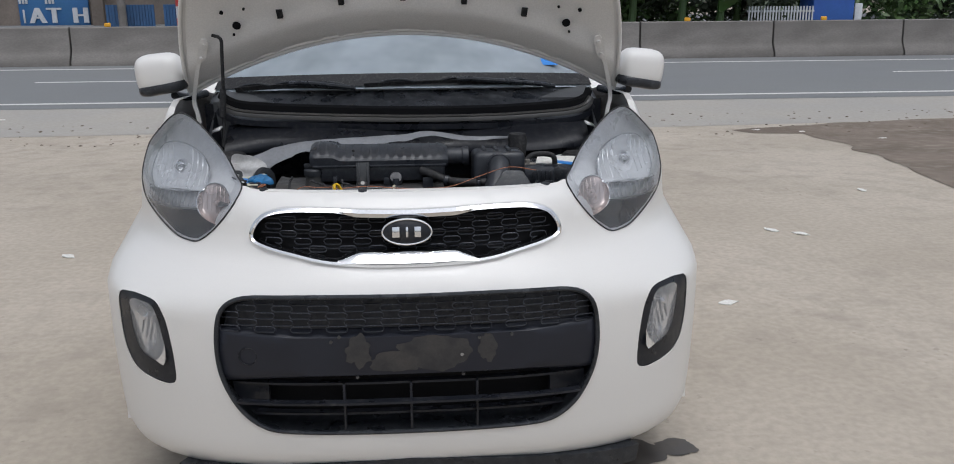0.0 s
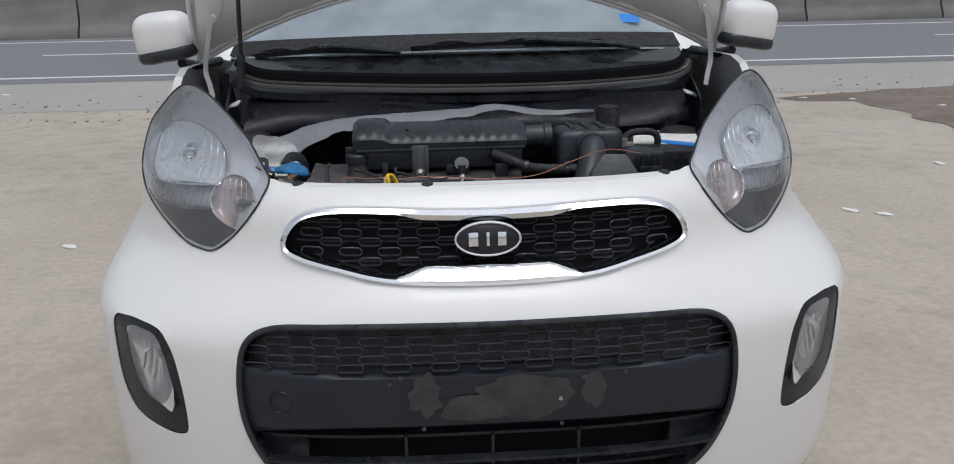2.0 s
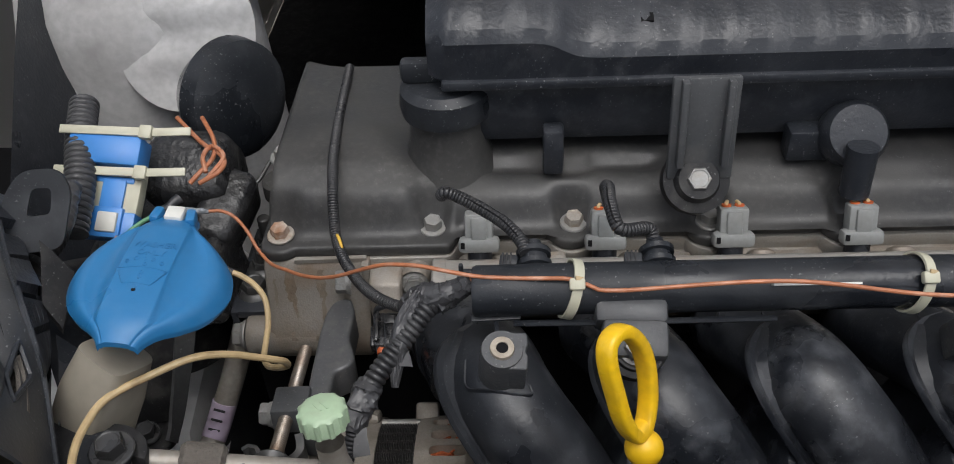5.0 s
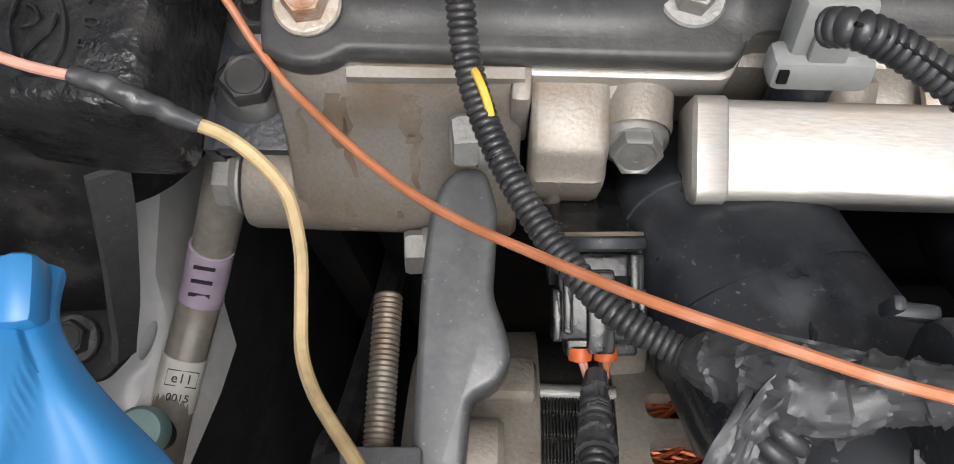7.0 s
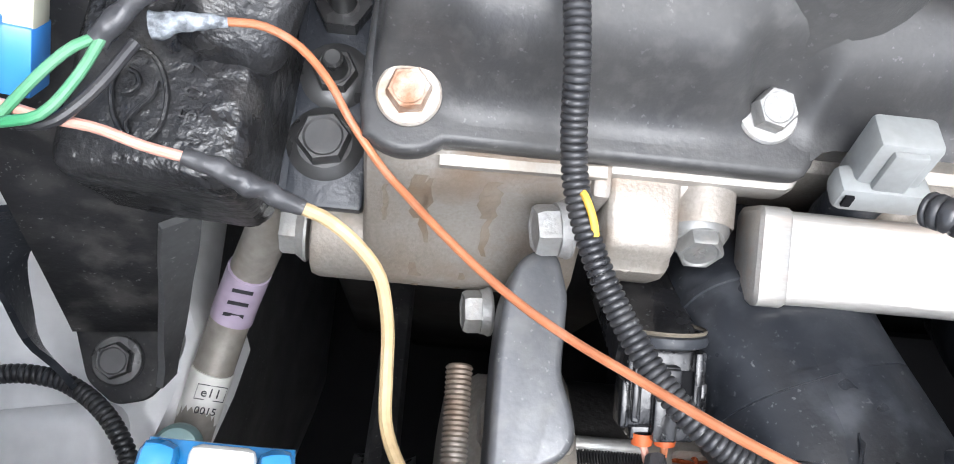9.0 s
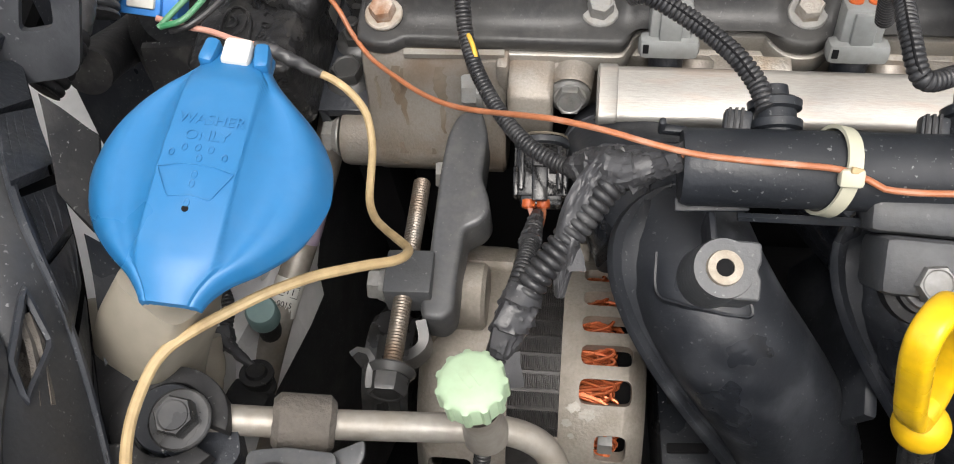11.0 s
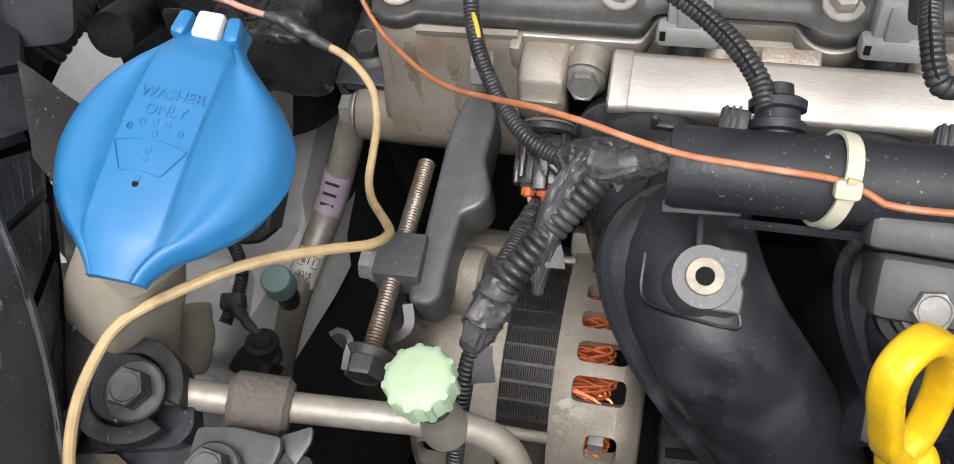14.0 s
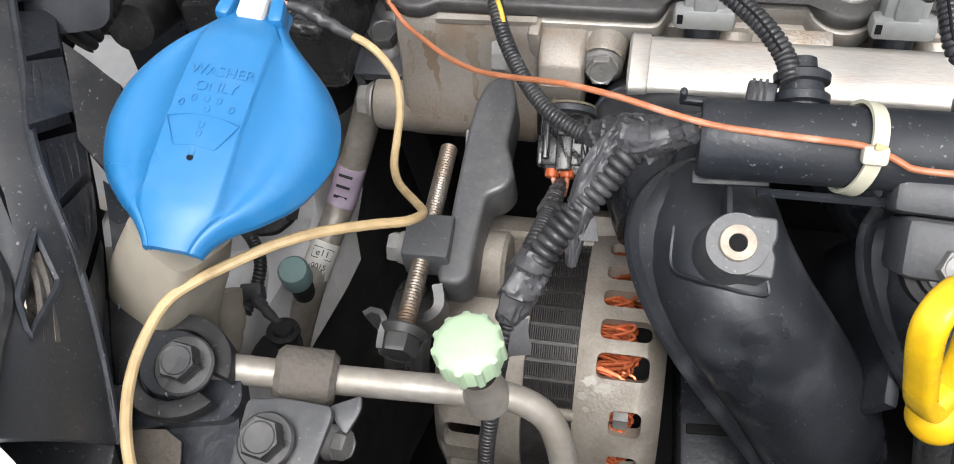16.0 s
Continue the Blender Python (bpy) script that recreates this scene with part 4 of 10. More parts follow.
# dark lip under the bumper
lip_top = curve1([(0.0, 0.262), (0.30, 0.246), (0.50, 0.228), (0.66, 0.214), (0.74, 0.216)])
part("bumper_lip", sweep([V(x, front_y(x, 0.29) + 0.030, lip_top(abs(x)) - 0.040) for x in np.linspace(-0.60, 0.60, 57)], lambda k, s: [(-0.012, -0.008 - 0.012 * min(1.0, min(k, 56 - k) / 9)), (0.02, -0.008 - 0.012 * min(1.0, min(k, 56 - k) / 9)), (0.025, 0.042), (-0.012, 0.042)], up=(0, 0, 1)), M["black_plastic"], car, "black plastic lower lip")

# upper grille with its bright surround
# near-black sheet, shade behind the grille put into its colour
grille = part("grille_backing", skin(grille_loop, [], [0.05 * k for k in range(-8, 9)], [0.8, 0.83, 0.86, 0.89], lambda x, z: front(x, z, 0.040)), M["void_shade"], car)
ring_line = even(spline([front(x, z, -0.002) for x, z in grille_loop], 6, True), 0.012, True)


def surround(k, s):
    p = ring_line[k]
    w = 0.0075
    if abs(p.x) < 0.15:
        w += (0.010 if p.z > 0.85 else 0.018) * min(1.0, (0.15 - abs(p.x)) / 0.05)
    lift = 0.5 * (w - 0.0075)
    return [(0.010, -w - lift), (-0.004, -w * 0.8 - lift), (-0.009, -lift), (-0.004, w * 0.8 - lift), (0.010, w - lift)]


bm = bmesh.new()
n = len(ring_line)
rings = []
mid = V(0, 0, 0.842)
for k, p in enumerate(ring_line):
    t = (ring_line[(k + 1) % n] - ring_line[k - 1]).normalized()
    inward = t.cross(V(0, 1, 0)).normalized()
    if inward.dot(mid - p) < 0:
        inward = -inward
    w = 0.011
    if abs(p.x) < 0.17:
        w += (0.012 if p.z > 0.85 else 0.022) * min(1.0, (0.17 - abs(p.x)) / 0.05)
    rings.append([bm.verts.new(p + inward * a + V(0, b, 0)) for a, b in ((-0.004, 0.006), (-0.002, -0.004), (w * 0.3, -0.009), (w * 0.75, -0.006 + (0.38 * (w - 0.011) if p.z < 0.85 else 0.0)), (w, 0.004 + (0.55 * (w - 0.011) if p.z < 0.85 else 0.0)), (w, 0.034), (-0.002, 0.034))])
for k in range(n):
    for j in range(7):
        bm.faces.new((rings[k][j], rings[k][(j + 1) % 7], rings[(k + 1) % n][(j + 1) % 7], rings[(k + 1) % n][j]))
bmesh.ops.recalc_face_normals(bm, faces=bm.faces[:])
part("grille_surround", bm, M["chrome"], car, "chrome grille surround")


def slot_ring(w, h, t, d, corner=6):
    """A flat oval link with an open middle, facing -y."""
    bm = bmesh.new()
    loops = []
    for ww, hh, y in ((w, h, 0.0), (w - t * 0.5, h - t * 0.5, -d), (w - t, h - t, -d), (w - t * 1.3, h - t * 1.3, d)):
        pts = []
        for sx, a0 in ((1, -math.pi / 2), (-1, math.pi / 2)):
            for k in range(corner + 1):
                a = a0 + math.pi * k / corner
                r = hh / 2
                pts.append(bm.verts.new((sx * (ww / 2 - r) + r * math.cos(a) * 1.0, y, r * math.sin(a))))
        loops.append(pts)
    m = len(loops[0])
    for a, b in zip(loops, loops[1:]):
        for j in range(m):
            bm.faces.new((a[j], a[(j + 1) % m], b[(j + 1) % m], b[j]))
    bmesh.ops.recalc_face_normals(bm, faces=bm.faces[:])
    return bm


link = finish("link", slot_ring(0.0455, 0.0190, 0.0034, 0.0025), M["ring_grey"])
dx, dz = 0.0365, 0.0172
inner_loop = [(x * 0.965, 0.842 + (z - 0.842) * 0.80) for x, z in grille_loop]
for r in range(-4, 5):
    for c in range(-12, 13):
        if (c + r) % 2:
            continue
        x, z = c * dx, 0.842 + r * dz
        if inside((x, z), inner_loop) and (abs(x) / 0.062) ** 2 + ((z - 0.846) / 0.03) ** 2 > 0.7 and inside((x - 0.02, z), inner_loop) and inside((x + 0.02, z), inner_loop):
            a = math.degrees(math.atan2(front_y(x + 0.02, z) - front_y(x - 0.02, z), 0.04))
            piece("link", link, pose(x, front_y(x, z) + 0.020, z, 12, 0, a), grille)
bars = [sweep([front(x, 0.842 + r * dz * 2, 0.026) for x in np.linspace(-0.36, 0.36, 25)], lambda k, s: [(-0.002, -0.0012), (0.004, -0.0012), (0.004, 0.0012), (-0.002, 0.0012)], up=(0, 0, 1)) for r in (-1, 0, 1)]
part("grille_web", merged(*bars), M["grille_black"], grille)
# oval badge: plain bright bars on black
badge = part("badge", lathe([(0, 0), (1.0, 0), (1.0, 0.010), (0.93, 0.014), (0, 0.015)], (0, 0, 0), (0, 0, 1), 48), M["grille_black"], car, "oval black badge with bright bars")
badge.data.transform(pose(0, front_y(0, 0.85) + 0.004, 0.850, 90 - 8, 0, 0) @ Matrix.Diagonal((0.060, 0.031, 1, 1)))
bm = sweep([V(0.060 * math.cos(a), 0.031 * math.sin(a), 0.014) for a in np.linspace(0, 2 * math.pi, 49)[:-1]], lambda k, s: ring(0.0028, 8), True)
part("badge_rim", moved(bm, pose(0, front_y(0, 0.85) + 0.004, 0.850, 82, 0, 0)), M["chrome"], badge)
for x, w in ((-0.027, 0.018), (0.0, 0.006), (0.026, 0.016)):
    part("badge_bar", moved(box((x, 0, 0.017), (w, 0.026, 0.003), bev=0.001), pose(0, front_y(0, 0.85) + 0.004, 0.850, 82, 0, 0)), M["chrome"], badge)

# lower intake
# near-black sheet that paints the shade deep inside the intake
back_in = part("intake_backing", skin(intake_loop, [], [0.06 * k for k in range(-8, 9)], [0.4, 0.5, 0.6], lambda x, z: front(x, z, 0.10)), M["void_shade"], car)
bm = bmesh.new()
line = even(spline([front(x, z, 0.0) for x, z in intake_loop], 6, True), 0.015, True)
part("intake_frame", sweep(line, lambda k, s: ring(0.006, 8), True), M["black_plastic"], back_in)
wall_bm = bmesh.new()
a0 = [wall_bm.verts.new(p) for p in line]
a1 = [wall_bm.verts.new(p + V(0, 0.10, 0)) for p in line]
for k in range(len(line)):
    wall_bm.faces.new((a0[k], a0[(k + 1) % len(line)], a1[(k + 1) % len(line)], a1[k]))
part("intake_wall", wall_bm, M["black_plastic"], back_in)
small = finish("link", slot_ring(0.054, 0.0185, 0.0036, 0.0025), M["ring_grey"])
for r in range(5):
    for c in range(-13, 14):
        if (c + r) % 2:
            continue
        x, z = c * 0.0435, 0.700 - r * 0.0172
        lim = 0.435 if r else 0.40
        if abs(x) < lim:
            a = math.degrees(math.atan2(front_y(x + 0.02, z) - front_y(x - 0.02, z), 0.04))
            piece("link", small, pose(x, front_y(x, z) + 0.012, z, 4, 0, a), back_in)
part("mesh_backing", skin([(-0.452, 0.625), (0.452, 0.625), (0.45, 0.67), (0.41, 0.705), (-0.41, 0.705), (-0.45, 0.67)], [], [0.05 * k for k in range(-9, 10)], [0.65, 0.68], lambda x, z: front(x, z, 0.035)), M["grille_black"], back_in)
board_loop = [(-0.464, 0.628), (0.464, 0.624), (0.466, 0.56), (0.460, 0.512), (0.454, 0.496), (-0.454, 0.492), (-0.462, 0.515), (-0.467, 0.56)]
board = part("number_board", skin(board_loop, [], [0.04 * k for k in range(-12, 13)], [0.51 + 0.02 * k for k in range(6)], lambda x, z: front(x, z, 0.010), 0.02), M["plate_board"], back_in, "black mounting board with worn glue patches")


def patch(cx, cz, rx, rz, seed, off):
    n = 36
    loop = []
    for k in range(n):
        a = 2 * math.pi * k / n
        r = 1 + 0.35 * noise.noise((2 * math.cos(a) + seed, 2 * math.sin(a), seed)) + 0.12 * noise.noise((6 * math.cos(a) + seed, 6 * math.sin(a), seed))
        loop.append((cx + rx * r * math.cos(a), cz + rz * r * math.sin(a)))
    return skin(loop, [], [0.012 * k for k in range(-30, 31)], [0.5 + 0.012 * k for k in range(12)], lambda x, z: front(x, z, off), rim=False)


for cx, cz, rx, rz, sd in ((0.06, 0.565, 0.095, 0.046, 3.1), (-0.03, 0.545, 0.07, 0.030, 5.7), (-0.125, 0.575, 0.030, 0.044, 8.3), (0.19, 0.575, 0.022, 0.038, 1.7)):
    part("glue_patch", patch(cx, cz, rx, rz, sd, 0.0088 - 0.0002 * sd), M["board_stain"], board)
for x, z in ((-0.17, 0.612), (0.127, 0.558), (-0.19, 0.60), (0.17, 0.60), (0.25, 0.605), (-0.13, 0.505), (0.13, 0.505)):
    part("screw", cyl(front(x, z, 0.012), front(x, z, 0.006), 0.004, n=10), M["bolt_metal" if x == 0.127 else "dark_bolt"], board)
part("tow_cover", moved(sweep([V(0.022 * math.cos(a), 0.022 * math.sin(a), 0) for a in np.linspace(0, 6.2832, 33)[:-1]], lambda k, s: ring(0.0014, 6), True), pose(-0.395, front_y(0.395, 0.56) + 0.009, 0.560, 90, 0, -6)), M["grille_black"], board)
for z, y in ((0.478, 0.045), (0.436, 0.012), (0.392, 0.045)):
    hw = 0.44 - max(0, 0.45 - z) * 0.9
    part("slat", sweep([front(x, z, y) for x in np.linspace(-hw, hw, 25)], lambda k, s: [(-0.006, -0.003), (0.016, -0.003), (0.016, 0.003), (-0.006, 0.003)], up=(0, 0, 1)), M["grille_black"], back_in)
for x in (-0.165, 0.0, 0.165):
    part("slat_post", box((x, front_y(x, 0.42) + 0.018, 0.42), (0.006, 0.02, 0.125), bev=0.0015), M["grille_black"], back_in)
for s in (-1, 1):
    part("duct_plate", box((s * 0.40, front_y(0.40, 0.46) + 0.05, 0.455), (0.09, 0.01, 0.07), (0, 0, s * 8)), M["grille_black"], back_in)

# fog lamps
lens_loop = [(0.711, 0.663), (0.670, 0.671), (0.640, 0.664), (0.627, 0.635), (0.619, 0.600), (0.610, 0.545), (0.614, 0.516), (0.628, 0.509), (0.675, 0.520), (0.700, 0.549), (0.713, 0.603)]
lens_loop = smooth2([(0.664 + (x - 0.665) * 0.97, 0.596 + (z - 0.595) * 0.97) for x, z in lens_loop], 0.010)
for s in (1, -1):
    fl, ll = [(s * x, z) for x, z in fog_loop], [(s * x, z) for x, z in lens_loop]
    gx, gz = [s * (0.60 + 0.012 * k) for k in range(14)], [0.46 + 0.012 * k for k in range(19)]
    sink = lambda x, z: 0.004 + 0.03 * max(0, 0.70 - abs(x)) ** 1.2
    fog = part("fog_lamp", skin(fl, [ll], gx, gz, lambda x, z: front(x, z, sink(x, z)), 0.03), M["grille_black"], car, "fog lamp in a black plastic surround")
    deep = lambda x, z: 0.026 - 8 * ((abs(x) - 0.665) ** 2) - 3.0 * (z - 0.60) ** 2
    part("fog_reflector", skin(ll, [], gx, gz, lambda x, z: front(x, z, sink(x, z) + deep(x, z)), 0.0), M["fog_metal"], fog)
    part("fog_bulb", lathe([(0.0, 0.012), (0.006, 0.010), (0.008, 0.0), (0.008, -0.02)], front(s * 0.668, 0.622, 0.022), front(s * 0.668, 0.622, -0.3), 16), M["chrome"], fog)
    part("fog_lens", skin(ll, [], gx, gz, lambda x, z: front(x, z, sink(x, z) + 0.001), rim=False), M["glass_fog"], fog).visible_shadow = False
    for k in range(7):
        x0 = 0.630 + 0.012 * k
        part("flute", tube([front(s * (x0 - 0.018 * q), 0.532 + 0.008 * k + 0.075 * q, sink(x0, 0.55) + 0.016 + 0.010 * q) for q in (0, 0.3, 0.6, 0.9)], 0.0030, 6, 0.01), M["fog_metal"], fog)
    part("screw", cyl(front(s * 0.645, 0.486, 0.016), front(s * 0.645, 0.486, 0.003), 0.004, n=10), M["dark_bolt"], fog)

# headlamps
lamp_half = half_lamp_in + half_lamp_out + [(0.580, 1.092), (0.541, 1.072), (0.503, 1.041), (0.465, 1.005), (0.434, 0.966)]
for s in (1, -1):
    lp = [(s * x, z) for x, z in lamp_half]
    gx, gz = [s * (0.44 + 0.02 * k) for k in range(17)], [0.81 + 0.02 * k for k in range(15)]
    lamp = part("headlamp", skin(lp, [], gx, gz, lambda x, z: front(x, z, -0.004 + 0.0), rim=False), M["glass_lens"], car, "hazy swept-back headlamp")
    lamp.visible_shadow = False
    mx, mz = s * 0.60, 0.935
    lq = [(mx + (x - mx) * 0.88, mz + (z - mz) * 0.88) for x, z in lp]
    part("lamp_housing", skin(lq, [], gx, gz, lambda x, z: front(x, z, 0.045), 0.0), M["lamp_grey"], lamp)
    ln = even(spline([front(x, z, 0.0) for x, z in lp], 5, True), 0.012, True)
    part("lamp_seal", sweep(ln, lambda k, q: ring(0.0022, 8), True), M["rubber"], lamp)
    wb = bmesh.new()
    u0, u1 = [wb.verts.new(p) for p in ln], [wb.verts.new(front(mx + (p.x - mx) * 0.86, mz + (p.z - mz) * 0.86, 0.046)) for p in ln]
    for k in range(len(ln)):
        wb.faces.new((u0[k], u0[(k + 1) % len(ln)], u1[(k + 1) % len(ln)], u1[k]))
    part("lamp_wall", wb, M["lamp_grey"], lamp)
    div = lambda x: 0.925 - (abs(x) - 0.52) * 0.14
    for nm, x, z, rx, rz, deep, mt in (("main_reflector", 0.610, 0.950, 0.100, 0.068, 0.034, "reflector"), ("turn_reflector", 0.484, 0.897, 0.049, 0.046, 0.028, "turn_metal")):
        turn = nm[0] == "t"
        ring2 = [(s * (x + rx * math.cos(a)), z + rz * math.sin(a)) for a in np.linspace(0, 6.2832, 61)[:-1]]
        if not turn:
            ring2 = [(u, max(w, div(u))) for u, w in ring2]
        bowl = lambda u, w: front(u, w, 0.013 + deep * max(0.0, 1 - ((abs(u) - x) / rx) ** 2 - ((w - z) / rz) ** 2) ** 0.8)
        bw = part(nm, skin(ring2, [], [s * (x + rx * (k / 12 - 1)) for k in range(25)], [z + rz * (k / 9 - 1) for k in range(19)], bowl), M[mt], lamp)
        part("rim", sweep(even([front(u, w, 0.012) for u, w in ring2], 0.004, True), lambda k, q: ring(0.0022, 8), True), M["chrome"], bw)
        c0 = front(s * (x - 0.004), z + (0.002 if turn else 0.006), 0.013 + deep)
        ax = V(0, -0.9, 0.06)
        if turn:
            part("bulb", lathe([(0.0, 0.020), (0.006, 0.018), (0.008, 0.012), (0.008, -0.01)], c0, c0 + ax, 16), M["turn_metal"], bw)
        else:
            part("bulb", lathe([(0.0, 0.030), (0.006, 0.029), (0.0085, 0.024), (0.0085, -0.01)], c0, c0 + ax, 20), M["chrome"], bw)
            part("bulb_ring", lathe([(0.011, 0.020), (0.015, 0.022), (0.018, 0.018), (0.019, 0.002), (0.021, -0.01)], c0, c0 + ax, 30), M["chrome"], bw)
        for k in range(7 if turn else 11):
            u = x + rx * ((k - 3) * 0.25 if turn else (k / 5.5 - 0.90))
            h = rz * math.sqrt(max(0.05, 1 - ((u - x) / rx) ** 2)) * 0.86
            if abs(u - x) > 0.022 or turn:
                part("flute", tube([bowl(s * u, max(z + h * q, div(u) + 0.004 if not turn else 0)) + V(0, -0.0008, 0) for q in (-0.5, -0.2, 0.2, 0.6, 1.0)], 0.0013 if turn else 0.0017, 6, 0.01), M[mt], bw)
    # clear ribbed corner under the main bowl, with its bright lower line
    line = [(0.722, 0.866), (0.69, 0.861), (0.64, 0.866), (0.585, 0.873), (0.53, 0.884)]
    part("lamp_divider", sweep(even(spline([front(s * x, div(x), 0.012) for x in (0.705, 0.66, 0.61, 0.56, 0.528)], 6), 0.008), lambda k, q: [(-0.006, -0.0012), (0.004, -0.0012), (0.004, 0.0012), (-0.006, 0.0012)], up=(0, 0, 1)), M["chrome"], lamp)
    part("corner_line", sweep(even(spline([front(s * x, z, 0.010) for x, z in line], 6), 0.008), lambda k, q: ring(0.0016, 8)), M["chrome"], lamp)
    wedge_at = curve1([(x, z) for x, z in line[::-1]])
    wl = [(s * x, z) for x, z in line] + [(s * x, div(x)) for x in (0.53, 0.57, 0.61, 0.65, 0.69, 0.715)]
    part("corner_reflector", skin(wl, [], [s * (0.53 + 0.012 * k) for k in range(16)], [0.86 + 0.01 * k for k in range(8)], lambda x, z: front(x, z, 0.024)), M["corner_grey"], lamp)
    for k in range(10):
        x = 0.545 + 0.014 * k
        lo, hi = wedge_at(x) + 0.003, div(x) - 0.003
        part("corner_rib", tube([front(s * (x + 0.006), lo, 0.022), front(s * (x - 0.006), hi, 0.022)], 0.0016, 6, 0.01), M["corner_grey"], lamp)
    low_loop = [(s * x, z) for x, z in ((0.533, 0.882), (0.585, 0.872), (0.64, 0.865), (0.69, 0.860), (0.728, 0.866), (0.718, 0.861), (0.665, 0.838), (0.60, 0.8135), (0.56, 0.8085), (0.531, 0.8115), (0.492, 0.840), (0.478, 0.852), (0.50, 0.858), (0.52, 0.868))]
    part("lower_mask", skin(low_loop, [], [s * (0.50 + 0.02 * k) for k in range(12)], [0.82 + 0.01 * k for k in range(6)], lambda x, z: front(x, z, 0.008)), M["grille_black"], lamp)

# inner rim of the bumper's top with push clips
for x in (-0.355, -0.108, 0.355):
    y = front_y(x, 0.94) + 0.006
    clip = part("push_clip", lathe([(0.0, 0.0030), (0.005, 0.0030), (0.0056, 0.0020), (0.0100, 0.0018), (0.0112, 0.0), (0.0112, -0.003)], (x, y, 0.9400), (x, y - 0.10, 1.9), 26), M["black_plastic"], bumper, "black push clip")
part("bumper_flange", sweep([V(x, front_y(x, 0.94) + 0.008, 0.9365) for x in np.linspace(-0.365, 0.365, 41)], lambda k, s: [(-0.014, -0.002), (0.012, -0.002), (0.012, 0.002), (-0.014, 0.002)], up=(0, 0, 1)), M["white_paint"], bumper)

# body behind the front: fenders, doors, roof, glass
def body_side(s):
    """Side panel from the front wing to the tail, with open wheel arches."""
    def place(y, z):
        t = max(0, (y - 3.0) / 0.55)
        wide = 0.825 + 0.012 * math.sin(min(1, max(0, (z - 0.25) / 0.65)) * math.pi) - 0.10 * t * t
        if z > 0.8:
            wide -= 0.75 * (z - 0.8) ** 2 + 0.10 * (z - 0.8)
        wide -= 0.13 * max(0.0, (0.80 - y) / 0.44) * max(0.0, min(1.0, (z - 0.58) / 0.12))
        return V(s * wide, y, z)
    arch = lambda yc: [(yc + 0.32 * math.cos(a), 0.29 + 0.32 * math.sin(a)) for a in np.linspace(math.pi, 0, 17)]
    loop = [(0.34, 0.22)] + arch(0.72) + [(1.1, 0.19), (2.7, 0.19)] + arch(3.08) + [(3.46, 0.25), (3.52, 0.6), (3.45, 0.98), (2.6, 1.03), (1.6, 1.015), (1.15, 1.06), (0.85, 1.075), (0.74, 1.068), (0.70, 1.0), (0.68, 0.86), (0.60, 0.68), (0.43, 0.58)]
    return skin(loop, [], [0.35 + 0.1 * k for k in range(32)], [0.2 + 0.05 * k for k in range(18)], place, 0.02, (-s, 0, 0))


for s in (1, -1):
    side = part("body_side", body_side(s), M["white_paint"], car, sharp=50)
    part("door_gap", tube([(s * 0.838, 1.25, 0.25), (s * 0.838, 1.22, 0.7), (s * 0.80, 1.25, 1.0)], 0.004, 6), M["rubber"], side)
    part("door_gap", tube([(s * 0.838, 2.15, 0.25), (s * 0.838, 2.2, 0.7), (s * 0.80, 2.25, 1.0)], 0.004, 6), M["rubber"], side)
    for y in (1.95, 2.85):
        part("door_handle", box((s * 0.835, y, 0.90), (0.03, 0.16, 0.03), bev=0.01), M["white_paint"], side)
    # near-black liner colour stands in for shade in the arch
    part("arch_liner", skin([(-0.10, 0.0), (0.10, 0.0), (0.10, 1.0), (-0.10, 1.0)], [], [-0.05, 0, 0.05], [0.05 * k for k in range(1, 20)], lambda a, q: V(s * (0.72 + a), 0.72 - 0.325 * math.cos(math.pi * q), 0.29 + 0.325 * math.sin(math.pi * q))), M["void_shade"], side)
    for yc in (0.72, 3.08):
        wheel = part("wheel", lathe([(0.0, 0.0), (0.19, 0.0), (0.20, 0.01), (0.27, 0.0), (0.29, 0.03), (0.29, 0.14), (0.27, 0.17), (0.0, 0.17)], (s * 0.815, yc, 0.29), (s * 0.0, yc, 0.29), 32), M["rubber"], car)
        part("rim", lathe([(0.0, -0.004), (0.05, -0.006), (0.17, 0.0), (0.185, -0.006), (0.19, 0.006)], (s * 0.815, yc, 0.29), (0, yc, 0.29), 32), M["lamp_grey"], wheel)

roof_line = curve1([(1.05, 1.10), (1.45, 1.30), (1.8, 1.44), (2.2, 1.485), (2.8, 1.46), (3.3, 1.36), (3.5, 1.20)])
def cabin(x, y):
    h = roof_line(y)
    q = min(1, abs(x) / 0.62)
    return V(x, y, h - 0.10 * q ** 3)
part("roof", skin([(-0.56, 1.80), (0.56, 1.80), (0.56, 3.3), (-0.56, 3.3)], [], [0.1 * k for k in range(-5, 6)], [1.8 + 0.12 * k for k in range(13)], cabin, 0.03, (0, 0, -1)), M["white_paint"], car)
ws_y0 = lambda x: 1.0 + 0.55 * (x / 0.72) ** 2 * 0.42
def screen(x, v):
    y0 = ws_y0(x)
    return V(x * (1 - 0.22 * v), y0 + (1.82 - y0) * v, 1.085 + 0.345 * v + 0.045 * math.sin(v * math.pi) * 1.0 - 0.03 * (x / 0.7) ** 2)
pane = part("windscreen", skin([(-0.70, 0), (0.70, 0), (0.70, 1), (-0.70, 1)], [], [0.1 * k for k in range(-6, 7)], [0.1 * k for k in range(1, 10)], screen), M["glass_pane"], car)
pane.visible_shadow = False
